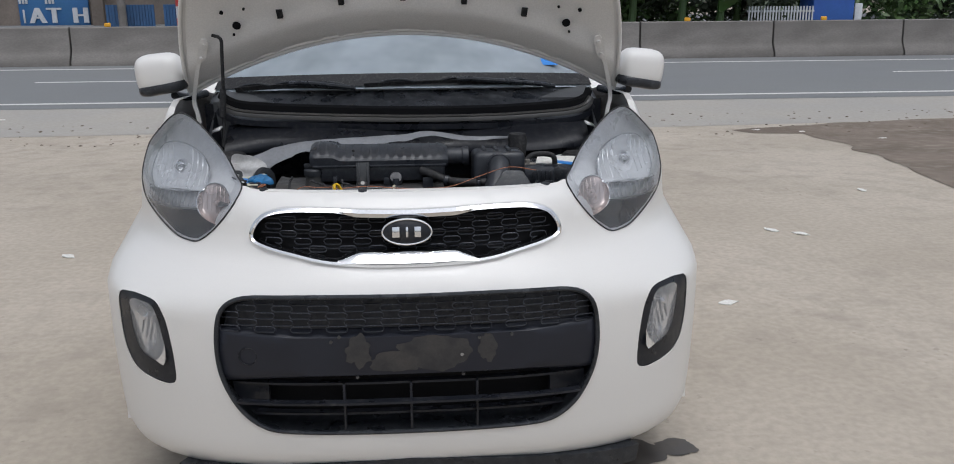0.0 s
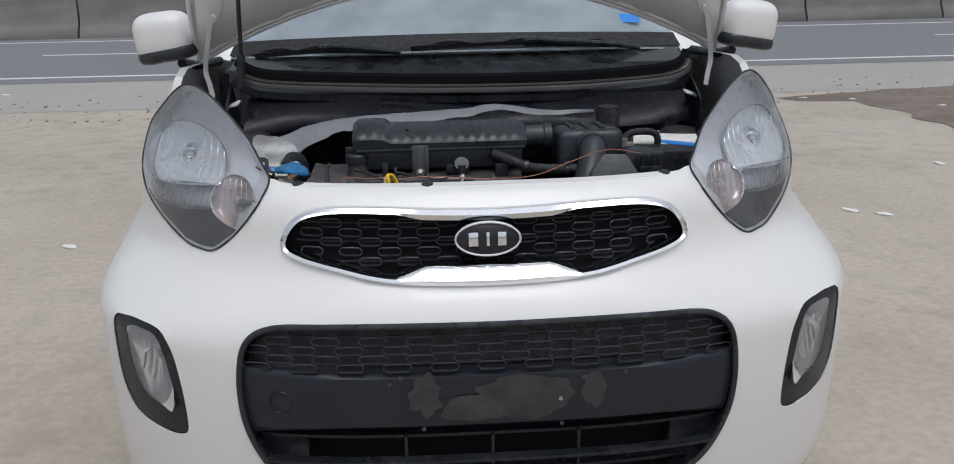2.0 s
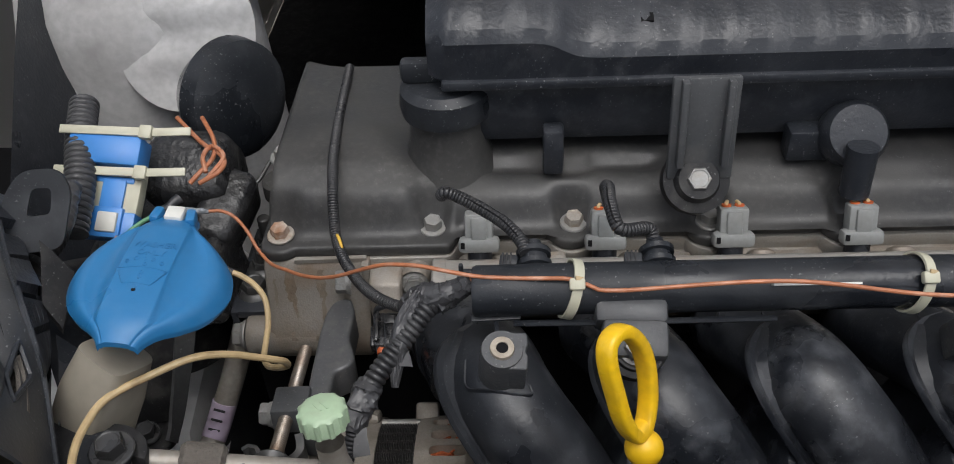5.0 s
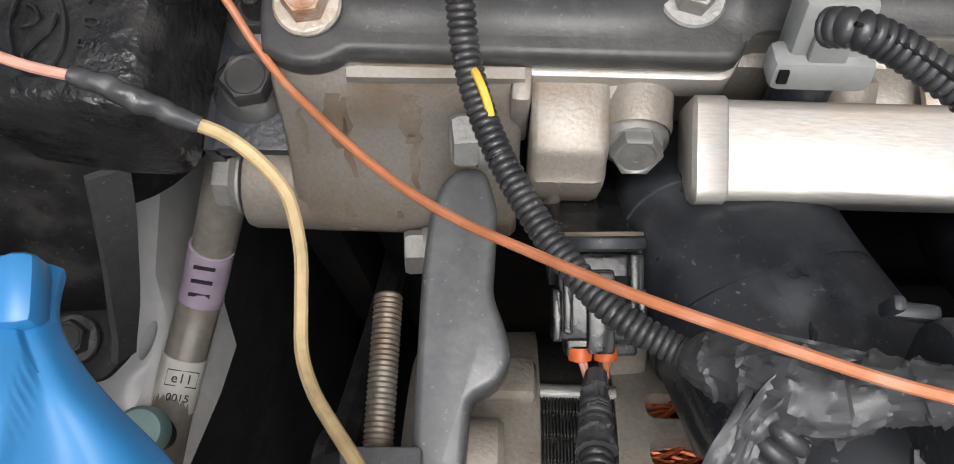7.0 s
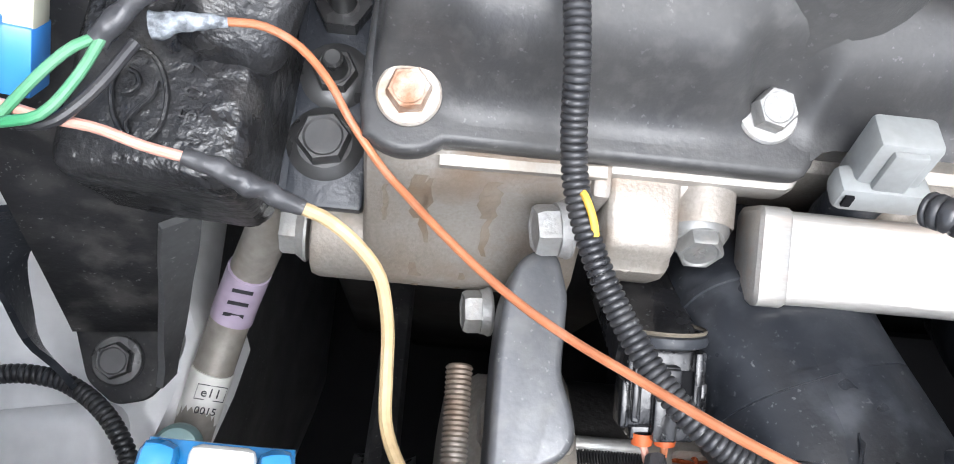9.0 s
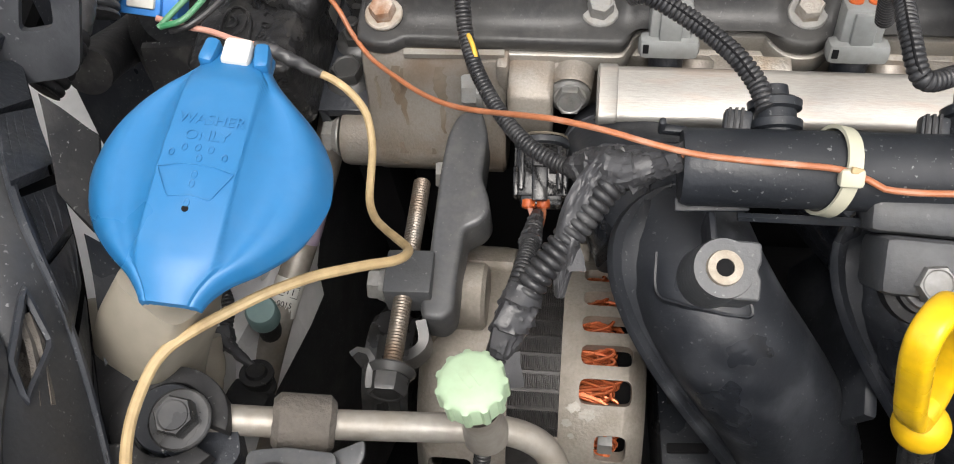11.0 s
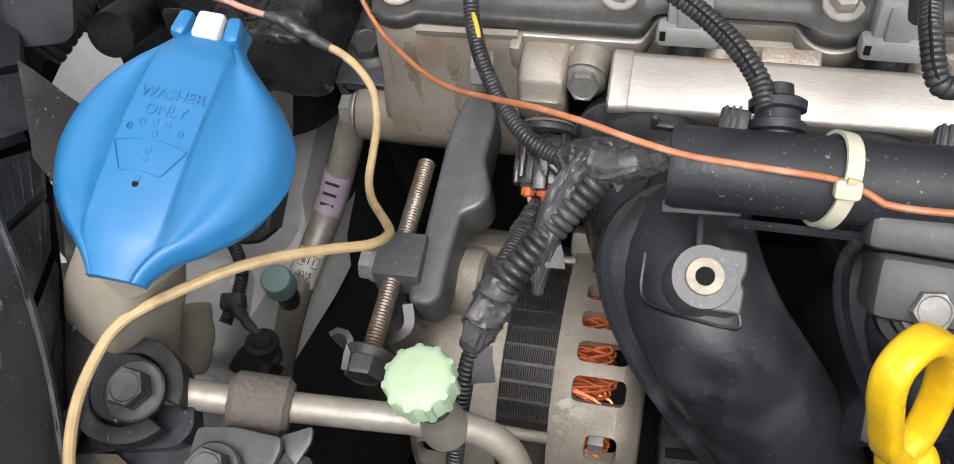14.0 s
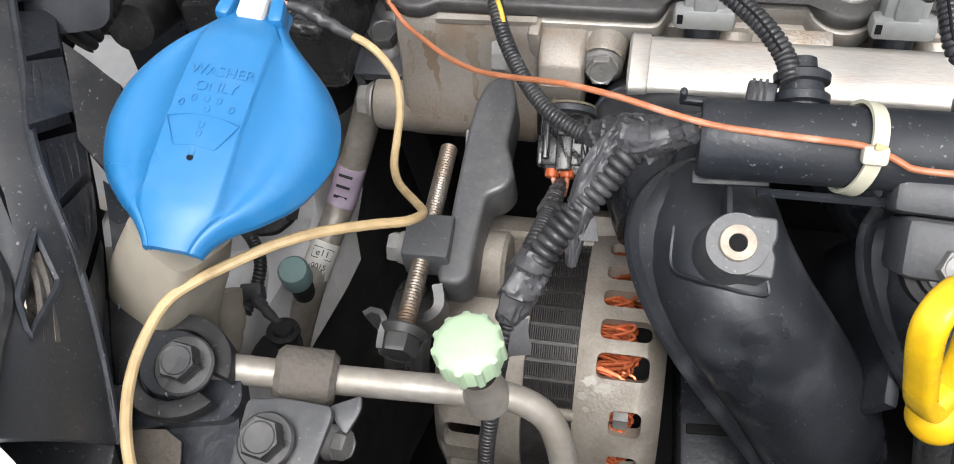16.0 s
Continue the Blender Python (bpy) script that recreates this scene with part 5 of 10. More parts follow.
part("windscreen_band", skin([(-0.69, 0.01), (0.69, 0.01), (0.69, 0.085), (-0.69, 0.085)], [], [0.1 * k for k in range(-6, 7)], [0.05], lambda x, v: screen(x, v) + V(0, -0.003, 0.004), rim=False), M["rubber"], pane)
for s in (1, -1):
    pts = [screen(s * 0.715, v) for v in np.linspace(-0.02, 1.02, 12)]
    part("pillar", sweep(pts, lambda k, q: [(-0.035, -0.02), (0.035, -0.03), (0.035, 0.014), (0.0, 0.022), (-0.035, 0.014)], up=(0, -0.4, 1)), M["white_paint"], car)
    part("side_glass", skin([(1.5, 1.04), (2.5, 1.05), (3.2, 1.06), (3.15, 1.28), (2.6, 1.40), (1.95, 1.395)], [], [1.6 + 0.2 * k for k in range(9)], [1.1, 1.2, 1.3], lambda y, z: V(s * (0.795 - 0.62 * (z - 1.03)), y, z)), M["glass_pane"], car)
    part("roof_rail", tube([(s * 0.565, 1.80, 1.36), (s * 0.572, 2.3, 1.395), (s * 0.565, 3.2, 1.31), (s * 0.66, 3.45, 1.02)], 0.03, 10, 0.05), M["white_paint"], car)
part("tailgate", skin([(-0.70, 0.3), (0.70, 0.3), (0.72, 0.9), (0.62, 1.1), (0.52, 1.36), (-0.52, 1.36), (-0.62, 1.1), (-0.72, 0.9)], [], [0.1 * k for k in range(-6, 7)], [0.4 + 0.1 * k for k in range(10)], lambda x, z: V(x, 3.52 - 0.12 * (x / 0.7) ** 2 - max(0, z - 1.0) * 0.6, z), 0.02, (0, -1, 0)), M["white_paint"], car)
part("underbody", box((0, 2.0, 0.22), (1.45, 3.0, 0.06), bev=0.01), M["void_shade"], car)
# cabin seen through the glass
part("dashboard", skin([(-0.66, 1.05), (0.66, 1.05), (0.66, 1.9), (-0.66, 1.9)], [], [0.11 * k for k in range(-5, 6)], [1.2, 1.4, 1.6, 1.75], lambda x, y: V(x, y, 1.04 + 0.05 * math.sin((y - 1.05) / 0.85 * 3.14) - 0.5 * max(0, y - 1.7)), 0.2, (0, 0, -1)), M["cabin_grey"], car)
part("steering_wheel", sweep([V(0.36 + 0.18 * math.cos(a), 1.72 + 0.05 * math.sin(a), 1.06 + 0.17 * math.sin(a)) for a in np.linspace(0, 6.2832, 33)[:-1]], lambda k, q: ring(0.014, 8), True), M["rubber"], car)
for s in (1, -1):
    seat = part("front_seat", rough_up(box((s * 0.36, 2.2, 0.85), (0.48, 0.16, 0.75), (-12, 0, 0), bev=0.06), 0.004, 8), M["rubber"], car)
    part("headrest", box((s * 0.36, 2.29, 1.29), (0.25, 0.10, 0.16), (-12, 0, 0), bev=0.04), M["rubber"], seat)
lining = bmesh.new()
sec_c = [(-0.68, 0.40), (-0.72, 1.0), (-0.52, 1.335), (-0.3, 1.375), (0.3, 1.375), (0.52, 1.335), (0.72, 1.0), (0.68, 0.40)]
c0 = [lining.verts.new((x, 1.95, z)) for x, z in sec_c]
c1 = [lining.verts.new((x * 0.9, 3.25, z * 0.97)) for x, z in sec_c]
for k in range(7):
    lining.faces.new((c0[k], c0[k + 1], c1[k + 1], c1[k]))
lining.faces.new(c1)
part("cabin_lining", lining, M["cabin_grey"], car)
# pale opaque panel stands in for daylight through the rear window
part("rear_daylight", box((0.0, 3.225, 1.16), (0.62, 0.01, 0.20), bev=0.003), M["lamp_grey"], car)
part("cabin_floor", box((0, 2.2, 0.35), (1.4, 2.3, 0.04)), M["rubber"], car)
part("windscreen_note", moved(plate([(-0.03, -0.02), (0.03, -0.02), (0.03, 0.02), (-0.03, 0.02)], 0.001), Matrix.Translation(screen(0.55, 0.16) + V(0, -0.004, 0.006)) @ pose(0, 0, 0, 35, 0, 0)), M["battery_blue"], pane, "small blue inspection sticker")
part("dash_paper", moved(plate([(-0.16, -0.02), (0.16, -0.015), (0.15, 0.02), (-0.1, 0.012)], 0.001), pose(-0.28, 1.28, 1.098, 6, 0, 3)), M["label_white"], pane)

# door mirrors
for s in (1, -1):
    shell = bmesh.new()
    bmesh.ops.create_uvsphere(shell, u_segments=28, v_segments=18, radius=1.0)
    for v in shell.verts:
        x, y, z = v.co
        f = 0.75 + 0.25 * max(0, -y)
        v.co = (math.copysign(abs(x) ** 0.55, x) * 0.078, math.copysign(abs(y) ** 0.8, y) * 0.055, math.copysign(abs(z) ** 0.6, z) * 0.066)
    mir = part("door_mirror", moved(shell, pose(s * 0.803, 0.965, 1.148, 0, s * 6, s * 8)), M["white_paint"], car, "white door mirror with a black underside")
    low = bmesh.new()
    bmesh.ops.create_uvsphere(low, u_segments=28, v_segments=18, radius=1.0)
    for v in low.verts:
        x, y, z = v.co
        v.co = (math.copysign(abs(x) ** 0.55, x) * 0.080, math.copysign(abs(y) ** 0.8, y) * 0.057, math.copysign(abs(z) ** 0.6, z) * 0.022 - 0.048)
    part("mirror_base", merged(moved(low, pose(s * 0.803, 0.965, 1.150, 0, s * 10, s * 8)), tube([(s * 0.77, 0.98, 1.075), (s * 0.74, 1.05, 1.06), (s * 0.70, 1.14, 1.06)], 0.013, 10)), M["black_plastic"], mir)

# open bonnet
tilt_b = radians(60)
hinge_y, hinge_z, hood_len = 0.985, 1.075, 0.90
def hood_at(x, s, off=0.0):
    """x across, s from 0 at the cowl to 1 at the nose; off along the outer face's normal."""
    along = V(0, -math.cos(tilt_b), math.sin(tilt_b))
    out = V(0, math.sin(tilt_b), math.cos(tilt_b))
    hw = 0.72 - 0.22 * s ** 2.2
    q = x
    start = 0.197 * (1 - q * q)
    end = hood_len - 0.16 * q * q
    d = start + (end - start) * s
    crown = 0.055 * (1 - q * q) - 0.10 * s * s
    return V(q * hw, hinge_y, hinge_z) + along * d + out * (crown + off)


def hood_sheet(off, x0=-1.0, x1=1.0, s0=0.0, s1=1.0, nx=36, ns=24):
    bm = bmesh.new()
    g = [[bm.verts.new(hood_at(x0 + (x1 - x0) * i / nx, s0 + (s1 - s0) * j / ns, off)) for i in range(nx + 1)] for j in range(ns + 1)]
    for j in range(ns):
        for i in range(nx):
            bm.faces.new((g[j][i], g[j][i + 1], g[j + 1][i + 1], g[j + 1][i]))
    return bm


bonnet = part("bonnet", hood_sheet(0.0), M["white_paint"], car, "open white bonnet")
rim_pts = [hood_at(-1 + 2 * k / 40, 0.0) for k in range(41)] + [hood_at(1, k / 24) for k in range(1, 25)] + [hood_at(1 - 2 * k / 40, 1.0) for k in range(1, 41)] + [hood_at(-1, 1 - k / 24) for k in range(1, 24)]
part("bonnet_hem", sweep(rim_pts, lambda k, q: ring(0.007, 8), True), M["white_paint"], bonnet)


def frame_hole(x0, x1, s0, s1, n=6):
    r = rounded([(x0, s0), (x1, s0), (x1, s1), (x0, s1)], 0.06, n)
    return r


holes = [frame_hole(-0.62, -0.12, 0.36, 0.72), frame_hole(0.12, 0.62, 0.36, 0.72)]
under = skin([(-0.97, 0.02), (0.97, 0.02), (0.97, 0.97), (-0.97, 0.97)], holes, [0.06 * k for k in range(-16, 17)], [0.03 * k for k in range(1, 33)],
             lambda x, s: hood_at(x, s, -0.020 - 0.014 * math.exp(-((s - 0.16) / 0.06) ** 2) + 0.012 * math.exp(-((s - 0.03) / 0.025) ** 2)), 0.016, (0, math.sin(tilt_b), math.cos(tilt_b)))
panel = part("bonnet_frame", under, M["hood_under"], bonnet, "bare underside frame of the bonnet")
part("bonnet_pocket", hood_sheet(-0.008, -0.9, 0.9, 0.1, 0.95), M["hood_under"], bonnet)
for x in (-0.54, -0.27, 0.0, 0.27, 0.54):
    p, q = hood_at(x, 0.212 + 0.02 * x * x, -0.036), hood_at(x * 1.01, 0.252 + 0.02 * x * x, -0.035)
    part("bump_strip", sweep([p, p.lerp(q, 0.5), q], lambda k, s: [(-0.010, -0.004), (0.010, -0.004), (0.008, 0.006), (-0.008, 0.006)], up=(0, -0.87, -0.5)), M["rubber"], panel)
for s in (1, -1):
    for x, q, r in ((0.735, 0.255, 0.013), (0.75, 0.215, 0.004), (0.70, 0.325, 0.004), (0.80, 0.355, 0.006)):
        c = hood_at(s * x, q, -0.030)
        part("drain_hole", cyl(c, c + V(0, -0.87, -0.5) * 0.006, r, n=18), M["void_shade"], panel)
    a, b = hood_at(s * 0.93, 0.10, -0.036), hood_at(s * 0.885, 0.25, -0.042)
    hinge = part("bonnet_hinge", sweep(even(spline([V(s * 0.682, 0.93, 0.985), V(s * 0.690, 0.94, 1.02), V(s * 0.700, 0.955, 1.06), a.lerp(b, 0.12) + V(s * 0.006, 0, 0), a.lerp(b, 0.5) + V(s * 0.004, 0, 0), b], 6), 0.01), lambda k, q: [(-0.0065, -0.0025), (0.0065, -0.0025), (0.0065, 0.0025), (-0.0065, 0.0025)], up=(0, -0.87, -0.5)), M["hood_under"], bonnet)
    part("hinge_plate", sweep([a.lerp(b, 0.42), a.lerp(b, 0.55), a.lerp(b, 1.0), a.lerp(b, 1.12)], lambda k, q: [(-(0.008, 0.014, 0.014, 0.008)[k], -0.002), ((0.008, 0.014, 0.014, 0.008)[k], -0.002), ((0.008, 0.014, 0.014, 0.008)[k], 0.002), (-(0.008, 0.014, 0.014, 0.008)[k], 0.002)], up=(0, -0.87, -0.5)), M["hood_under"], hinge)
    for u in (0.55, 0.95):
        c = a.lerp(b, u)
        part("hinge_bolt", cyl(c, c + V(0, -0.87, -0.5) * 0.008, 0.007, n=6, bev=0.001), M["hood_under"], hinge)
prop_top = hood_at(-0.825, 0.262, -0.045)
prop = part("prop_rod", merged(tube([(-0.585, 0.80, 0.93), (-0.58, 0.83, 1.05), tuple(prop_top + V(0.012, 0, -0.06)), tuple(prop_top + V(0.012, 0, -0.012)), tuple(prop_top + V(-0.015, 0.004, 0))], 0.0055, 10, 0.01),
                              ), M["rubber"], car, "thin black bonnet prop rod")
part("prop_grip", cyl((-0.5835, 0.815, 1.02), tuple(V(-0.58, 0.83, 1.05).lerp(prop_top + V(0.012, 0, -0.06), 0.35)), 0.010, n=12, bev=0.002), M["rubber"], prop)

# cowl, seal and wipers
part("cowl_panel", skin([(-0.69, 0.0), (0.69, 0.0), (0.69, 1.0), (-0.69, 1.0)], [], [0.1 * k for k in range(-6, 7)], [0.2, 0.4, 0.6, 0.8], lambda x, v: V(x, (0.90 + 0.2 * (x / 0.7) ** 2) * (1 - v) + (ws_y0(x) + 0.03) * v, 1.028 + 0.048 * v - 0.02 * (x / 0.7) ** 2)), M["black_plastic"], car, "black plastic cowl panel")
part("cowl_wall", skin([(-0.70, 0.80), (0.70, 0.80), (0.70, 1.03), (-0.70, 1.03)], [], [0.1 * k for k in range(-6, 7)], [0.85, 0.9, 0.97], lambda x, z: V(x, 0.90 + 0.2 * (x / 0.7) ** 2, z)), M["grille_black"], car)
seal_line = even(spline([V(-0.600, 0.880, 1.062), V(-0.578, 0.865, 1.045), V(-0.528, 0.86, 1.029), V(-0.42, 0.86, 1.020), V(-0.30, 0.86, 1.014), V(-0.15, 0.86, 1.008), V(0.01, 0.86, 1.004), V(0.16, 0.86, 1.003), V(0.31, 0.86, 1.005), V(0.45, 0.86, 1.012), V(0.55, 0.865, 1.020), V(0.60, 0.875, 1.036), V(0.615, 0.89, 1.06)], 8), 0.01)
part("bonnet_seal", sweep(seal_line, lambda k, q: [(-0.012, -0.011), (0.012, -0.011), (0.012, -0.004), (0.008, 0.002), (0.010, 0.006), (0.004, 0.011), (-0.006, 0.010), (-0.012, 0.0)], up=(0, 0, 1)), M["seal_grey"], car, "grey-black rubber bonnet seal")
# near-black strip paints the shade behind the seal
part("seal_channel", sweep([p + V(0, 0.014, 0.024) for p in seal_line], lambda k, q: [(-0.008, -0.012), (0.008, -0.012), (0.008, 0.006), (-0.008, 0.012)], up=(0, 0, 1)), M["void_shade"], car)
part("cowl_ledge", sweep([p + V(0, 0.012, -0.026) for p in seal_line], lambda k, q: [(-0.020, -0.012), (0.020, -0.012), (0.020, 0.006), (-0.020, 0.010)], up=(0, 0, 1)), M["grille_black"], car)
part("cowl_trough", skin([(-0.58, 0.0), (0.60, 0.0), (0.60, 1.0), (-0.58, 1.0)], [], [0.06 * k for k in range(-9, 10)], [0.1 * k for k in range(1, 10)],
     lambda x, v: V(x, 0.885 - 0.10 * math.sin(v * 1.6) + 0.03 * math.sin(x * 11) * v, 0.985 - 0.085 * v - 0.012 * math.sin(x * 7 + 1))), M["grille_black"], car)
for x0, x1, lift in ((-0.60, -0.20, 0.0), (-0.14, 0.50, 0.01)):
    on = lambda x, v, h: screen(x, v) + V(0, -0.39, 0.92) * h
    xm = x0 + (x1 - x0) * 0.5
    wiper = part("wiper_arm", tube([on(x1 + 0.03, -0.01, 0.01), on(x1 - 0.06, -0.005, 0.020), on(xm + 0.05, 0.004 + lift, 0.024), on(xm, 0.008 + lift, 0.020)], 0.008, 8), M["black_plastic"], car)
    part("wiper_blade", sweep([on(x, 0.002 + lift + 0.014 * math.sin(math.pi * i / 19), 0.008) for i, x in enumerate(np.linspace(x0, x1, 20))], lambda k, q: [(-0.004, -0.010), (0.004, -0.010), (0.006, 0.008), (-0.006, 0.008)], up=(0, -0.39, 0.92)), M["rubber"], wiper)
    for u in (0.18, 0.5, 0.82):
        x = x0 + (x1 - x0) * u
        v = 0.002 + lift + 0.014 * math.sin(math.pi * u)
        part("wiper_bridge", tube([on(x - 0.06, v, 0.012), on(x - 0.02, v, 0.021), on(x + 0.02, v, 0.021), on(x + 0.06, v, 0.012)], 0.0045, 6), M["black_plastic"], wiper)

# walls of the engine bay; added near-black boxes close gaps with painted shade
part("bay_floor", box((0, 0.56, 0.28), (1.1, 0.78, 0.02)), M["void_shade"], car)
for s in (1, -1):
    # added boxes, no real trays: they only black out the gaps
    part("gap_filler", box((s * 0.695, 0.51, 0.72), (0.13, 0.32, 0.01)), M["void_shade"], car)
    part("gap_filler", box((s * 0.645, 0.35, 0.78), (0.06, 0.08, 0.01)), M["void_shade"], car)
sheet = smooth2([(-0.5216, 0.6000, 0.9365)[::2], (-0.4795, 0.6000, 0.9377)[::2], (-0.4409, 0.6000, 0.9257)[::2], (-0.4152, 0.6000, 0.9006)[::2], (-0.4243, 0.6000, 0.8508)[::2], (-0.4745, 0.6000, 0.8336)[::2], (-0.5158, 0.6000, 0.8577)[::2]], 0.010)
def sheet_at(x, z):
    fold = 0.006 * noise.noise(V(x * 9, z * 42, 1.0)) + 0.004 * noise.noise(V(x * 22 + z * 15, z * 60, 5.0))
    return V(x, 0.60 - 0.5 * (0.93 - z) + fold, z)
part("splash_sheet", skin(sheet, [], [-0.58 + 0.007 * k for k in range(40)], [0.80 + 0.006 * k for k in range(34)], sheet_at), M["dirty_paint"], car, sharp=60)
part("front_panel", box((0, 0.125, 0.58), (0.66, 0.02, 0.50)), M["void_shade"], car)
for s in (1, -1):
    apron = skin([(0.36, 0.30), (0.92, 0.30), (0.92, 1.03), (0.66, 0.98), (0.52, 0.90), (0.42, 0.82), (0.36, 0.72)], [], [0.2 + 0.08 * k for k in range(9)], [0.35 + 0.08 * k for k in range(9)],
                 lambda y, z: V(s * (0.50 + 0.10 * max(0, min(1, (z - 0.62) / 0.25)) + 0.03 * math.sin(y * 9)), y, z))
    # body-white wings in a dark finish, their shade put into the colour
    part("inner_wing", apron, M["dusty_black"], car)
    tz = 0.895 if s < 0 else 0.88
    tower = lathe([(0.05, 0.025), (0.075, 0.02), (0.090, 0.0), (0.098, -0.03), (0.11, -0.25)], (s * 0.535, 0.66, tz), (s * 0.535, 0.66, 1.5), 32)
    tw = part("strut_tower", tower, M["dirty_paint"], car)
    part("strut_cap", lathe([(0.0, 0.042), (0.04, 0.038), (0.055, 0.022), (0.06, 0.0)], (s * 0.535, 0.66, tz), (s * 0.535, 0.66, 1.5), 24), M["rubber"], tw)
    hx = s * 0.60
    part("wing_tab", rough_up(subdivided(box((hx, 0.80, 0.985), (0.03, 0.03, 0.006), (14, s * 20, s * 12), bev=0.002), 2), 0.003, 30), M["inner_paint"], car)


# ---- engine bay ----
def hex_head(c, axis, r, h, flange=0.0, fh=0.0015, dish=0.25, turn=0.0):
    """A hexagon bolt head with its washer face; c is the middle of its top, axis points out of it."""
    a = Vector(axis).normalized()
    c = Vector(c)
    bm = bmesh.new()
    base = c - a * h
    prof6 = []
    m = frame_to(base, c) @ pose(0, 0, 0, 0, 0, turn)
    lev = [(1.0, 0.0), (1.0, h * 0.82), (0.90, h)]
    rings = [[bm.verts.new((r * k * math.cos(math.pi / 3 * i), r * k * math.sin(math.pi / 3 * i), z)) for i in range(6)] for k, z in lev]
    for p, q in zip(rings, rings[1:]):
        for i in range(6):
            bm.faces.new((p[i], p[(i + 1) % 6], q[(i + 1) % 6], q[i]))
    n = 24
    rim = [bm.verts.new((r * 0.74 * math.cos(2 * math.pi * i / n), r * 0.74 * math.sin(2 * math.pi * i / n), h)) for i in range(n)]
    dip = [bm.verts.new((r * 0.66 * math.cos(2 * math.pi * i / n), r * 0.66 * math.sin(2 * math.pi * i / n), h - r * dish * 0.25)) for i in range(n)]
    for i in range(6):
        seg = [rim[(i * 4 + j) % n] for j in range(5)]
        bm.faces.new([rings[2][i], rings[2][(i + 1) % 6]] + seg[::-1])
    for i in range(n):
        bm.faces.new((rim[i], rim[(i + 1) % n], dip[(i + 1) % n], dip[i]))
    bm.faces.new(dip)
    bmesh.ops.recalc_face_normals(bm, faces=bm.faces[:])
    moved(bm, m)
    if flange:
        bm = merged(bm, lathe([(0, 0), (flange * 0.97, 0), (flange, fh * 0.5), (flange * 0.94, fh), (r * 1.02, fh * 2.2), (0, fh * 2.2)], base - a * fh, c, 28))
    return bm


def bolt(parent, c, axis, r, h, flange=0.0, mat="bolt_metal", flange_mat=None, turn=0.0, name="bolt", mark=""):
    ob = part(name, hex_head(c, axis, r, h, 0 if flange_mat else flange, turn=turn), M[mat], parent)
    if flange_mat:
        a = Vector(axis).normalized()
        b = Vector(c) - a * (h + 0.001)
        part("washer", lathe([(0, 0), (flange, 0), (flange, 0.0010), (flange * 0.93, 0.0016), (0, 0.0018)], b, Vector(c), 30), M[flange_mat], ob)
    if mark:
        part("mark", moved(text_mesh(mark, r * 1.0, 0.0002), basis(Vector(c) - Vector(axis).normalized() * r * 0.05, (1, 0, 0), Vector(axis).cross(V(1, 0, 0)))), M[mat], ob)
    return ob


engine = thing("engine", (-0.15, 0.45, 0.3), "dusty black and bare alloy car engine in its bay", "engine")

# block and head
# plain near-black block, the bay's shade put into its colour
part("block", box((-0.08, 0.52, 0.56), (0.58, 0.32, 0.44), bev=0.02), M["void_shade"], engine)
boss_y, boss_z = 0.3488, 0.7970
head_prof = [(0.378, 0.8480), (0.3600, 0.8484), (0.3572, 0.8455), (0.3540, 0.8370), (0.3505, 0.8260), (0.3440, 0.8135), (0.3375, 0.8045), (0.3353, 0.7970), (0.3366, 0.7900), (0.3415, 0.7852), (0.349, 0.7835), (0.42, 0.7835), (0.42, 0.848)]


def head_section(k, s):
    """The casting's side view, drawn in a little at both ends for its rounded edges."""
    q = (0.95, 0.985, 1.0, 1.0, 1.0, 0.97)[k]
    return [(-((y - 0.385) * q + 0.385), (z - 0.815) * q + 0.815) for y, z in head_prof]


head = part("cylinder_head", sweep([V(x, 0, 0) for x in (-0.3722, -0.3712, -0.368, -0.34, -0.312, -0.3105)], head_section, up=(0, 0, 1)), M["alloy"], engine, "stained bare alloy cylinder head", sharp=40)
part("boss", lathe([(0.0, 0.0), (0.0105, 0.0), (0.0128, 0.0008), (0.0136, 0.0030), (0.0136, 0.058)], (-0.3880, boss_y, boss_z), (0.5, boss_y, boss_z), 32), M["alloy"], head)
bolt(head, (-0.3975, boss_y, boss_z), (-1, 0, 0), 0.0078, 0.0068, 0.0098)
part("gasket_ledge", sweep([V(x, 0.3592 + 0.018 * (x + 0.352), 0.8487) for x in (-0.3530, -0.3500, -0.33, -0.3105)], lambda k, s: [(-0.0012, -0.0014), (0.0022, -0.0014), (0.0022, 0.0012), (-0.0004 - 0.0004 * (k % 2), 0.0013)], up=(0, 0, 1)), M["alloy_bright"], head)
lug_prof = [(0.382, 0.8448), (0.358, 0.8444), (0.3440, 0.8428), (0.3415, 0.8412), (0.3398, 0.8360), (0.3376, 0.8345), (0.3366, 0.8290), (0.3372, 0.8220), (0.3400, 0.8160), (0.346, 0.8125), (0.382, 0.8125)]
part("lug", sweep([V(x, 0, 0) for x in (-0.3085, -0.3078, -0.3065, -0.2925, -0.2905, -0.2895)], lambda k, s: [(-((y - 0.375) * (0.94, 0.98, 1, 1, 0.98, 0.93)[k] + 0.375), (z - 0.828) * (0.94, 0.98, 1, 1, 0.98, 0.92)[k] + 0.828) for y, z in lug_prof], up=(0, 0, 1)), M["alloy"], head, sharp=40)
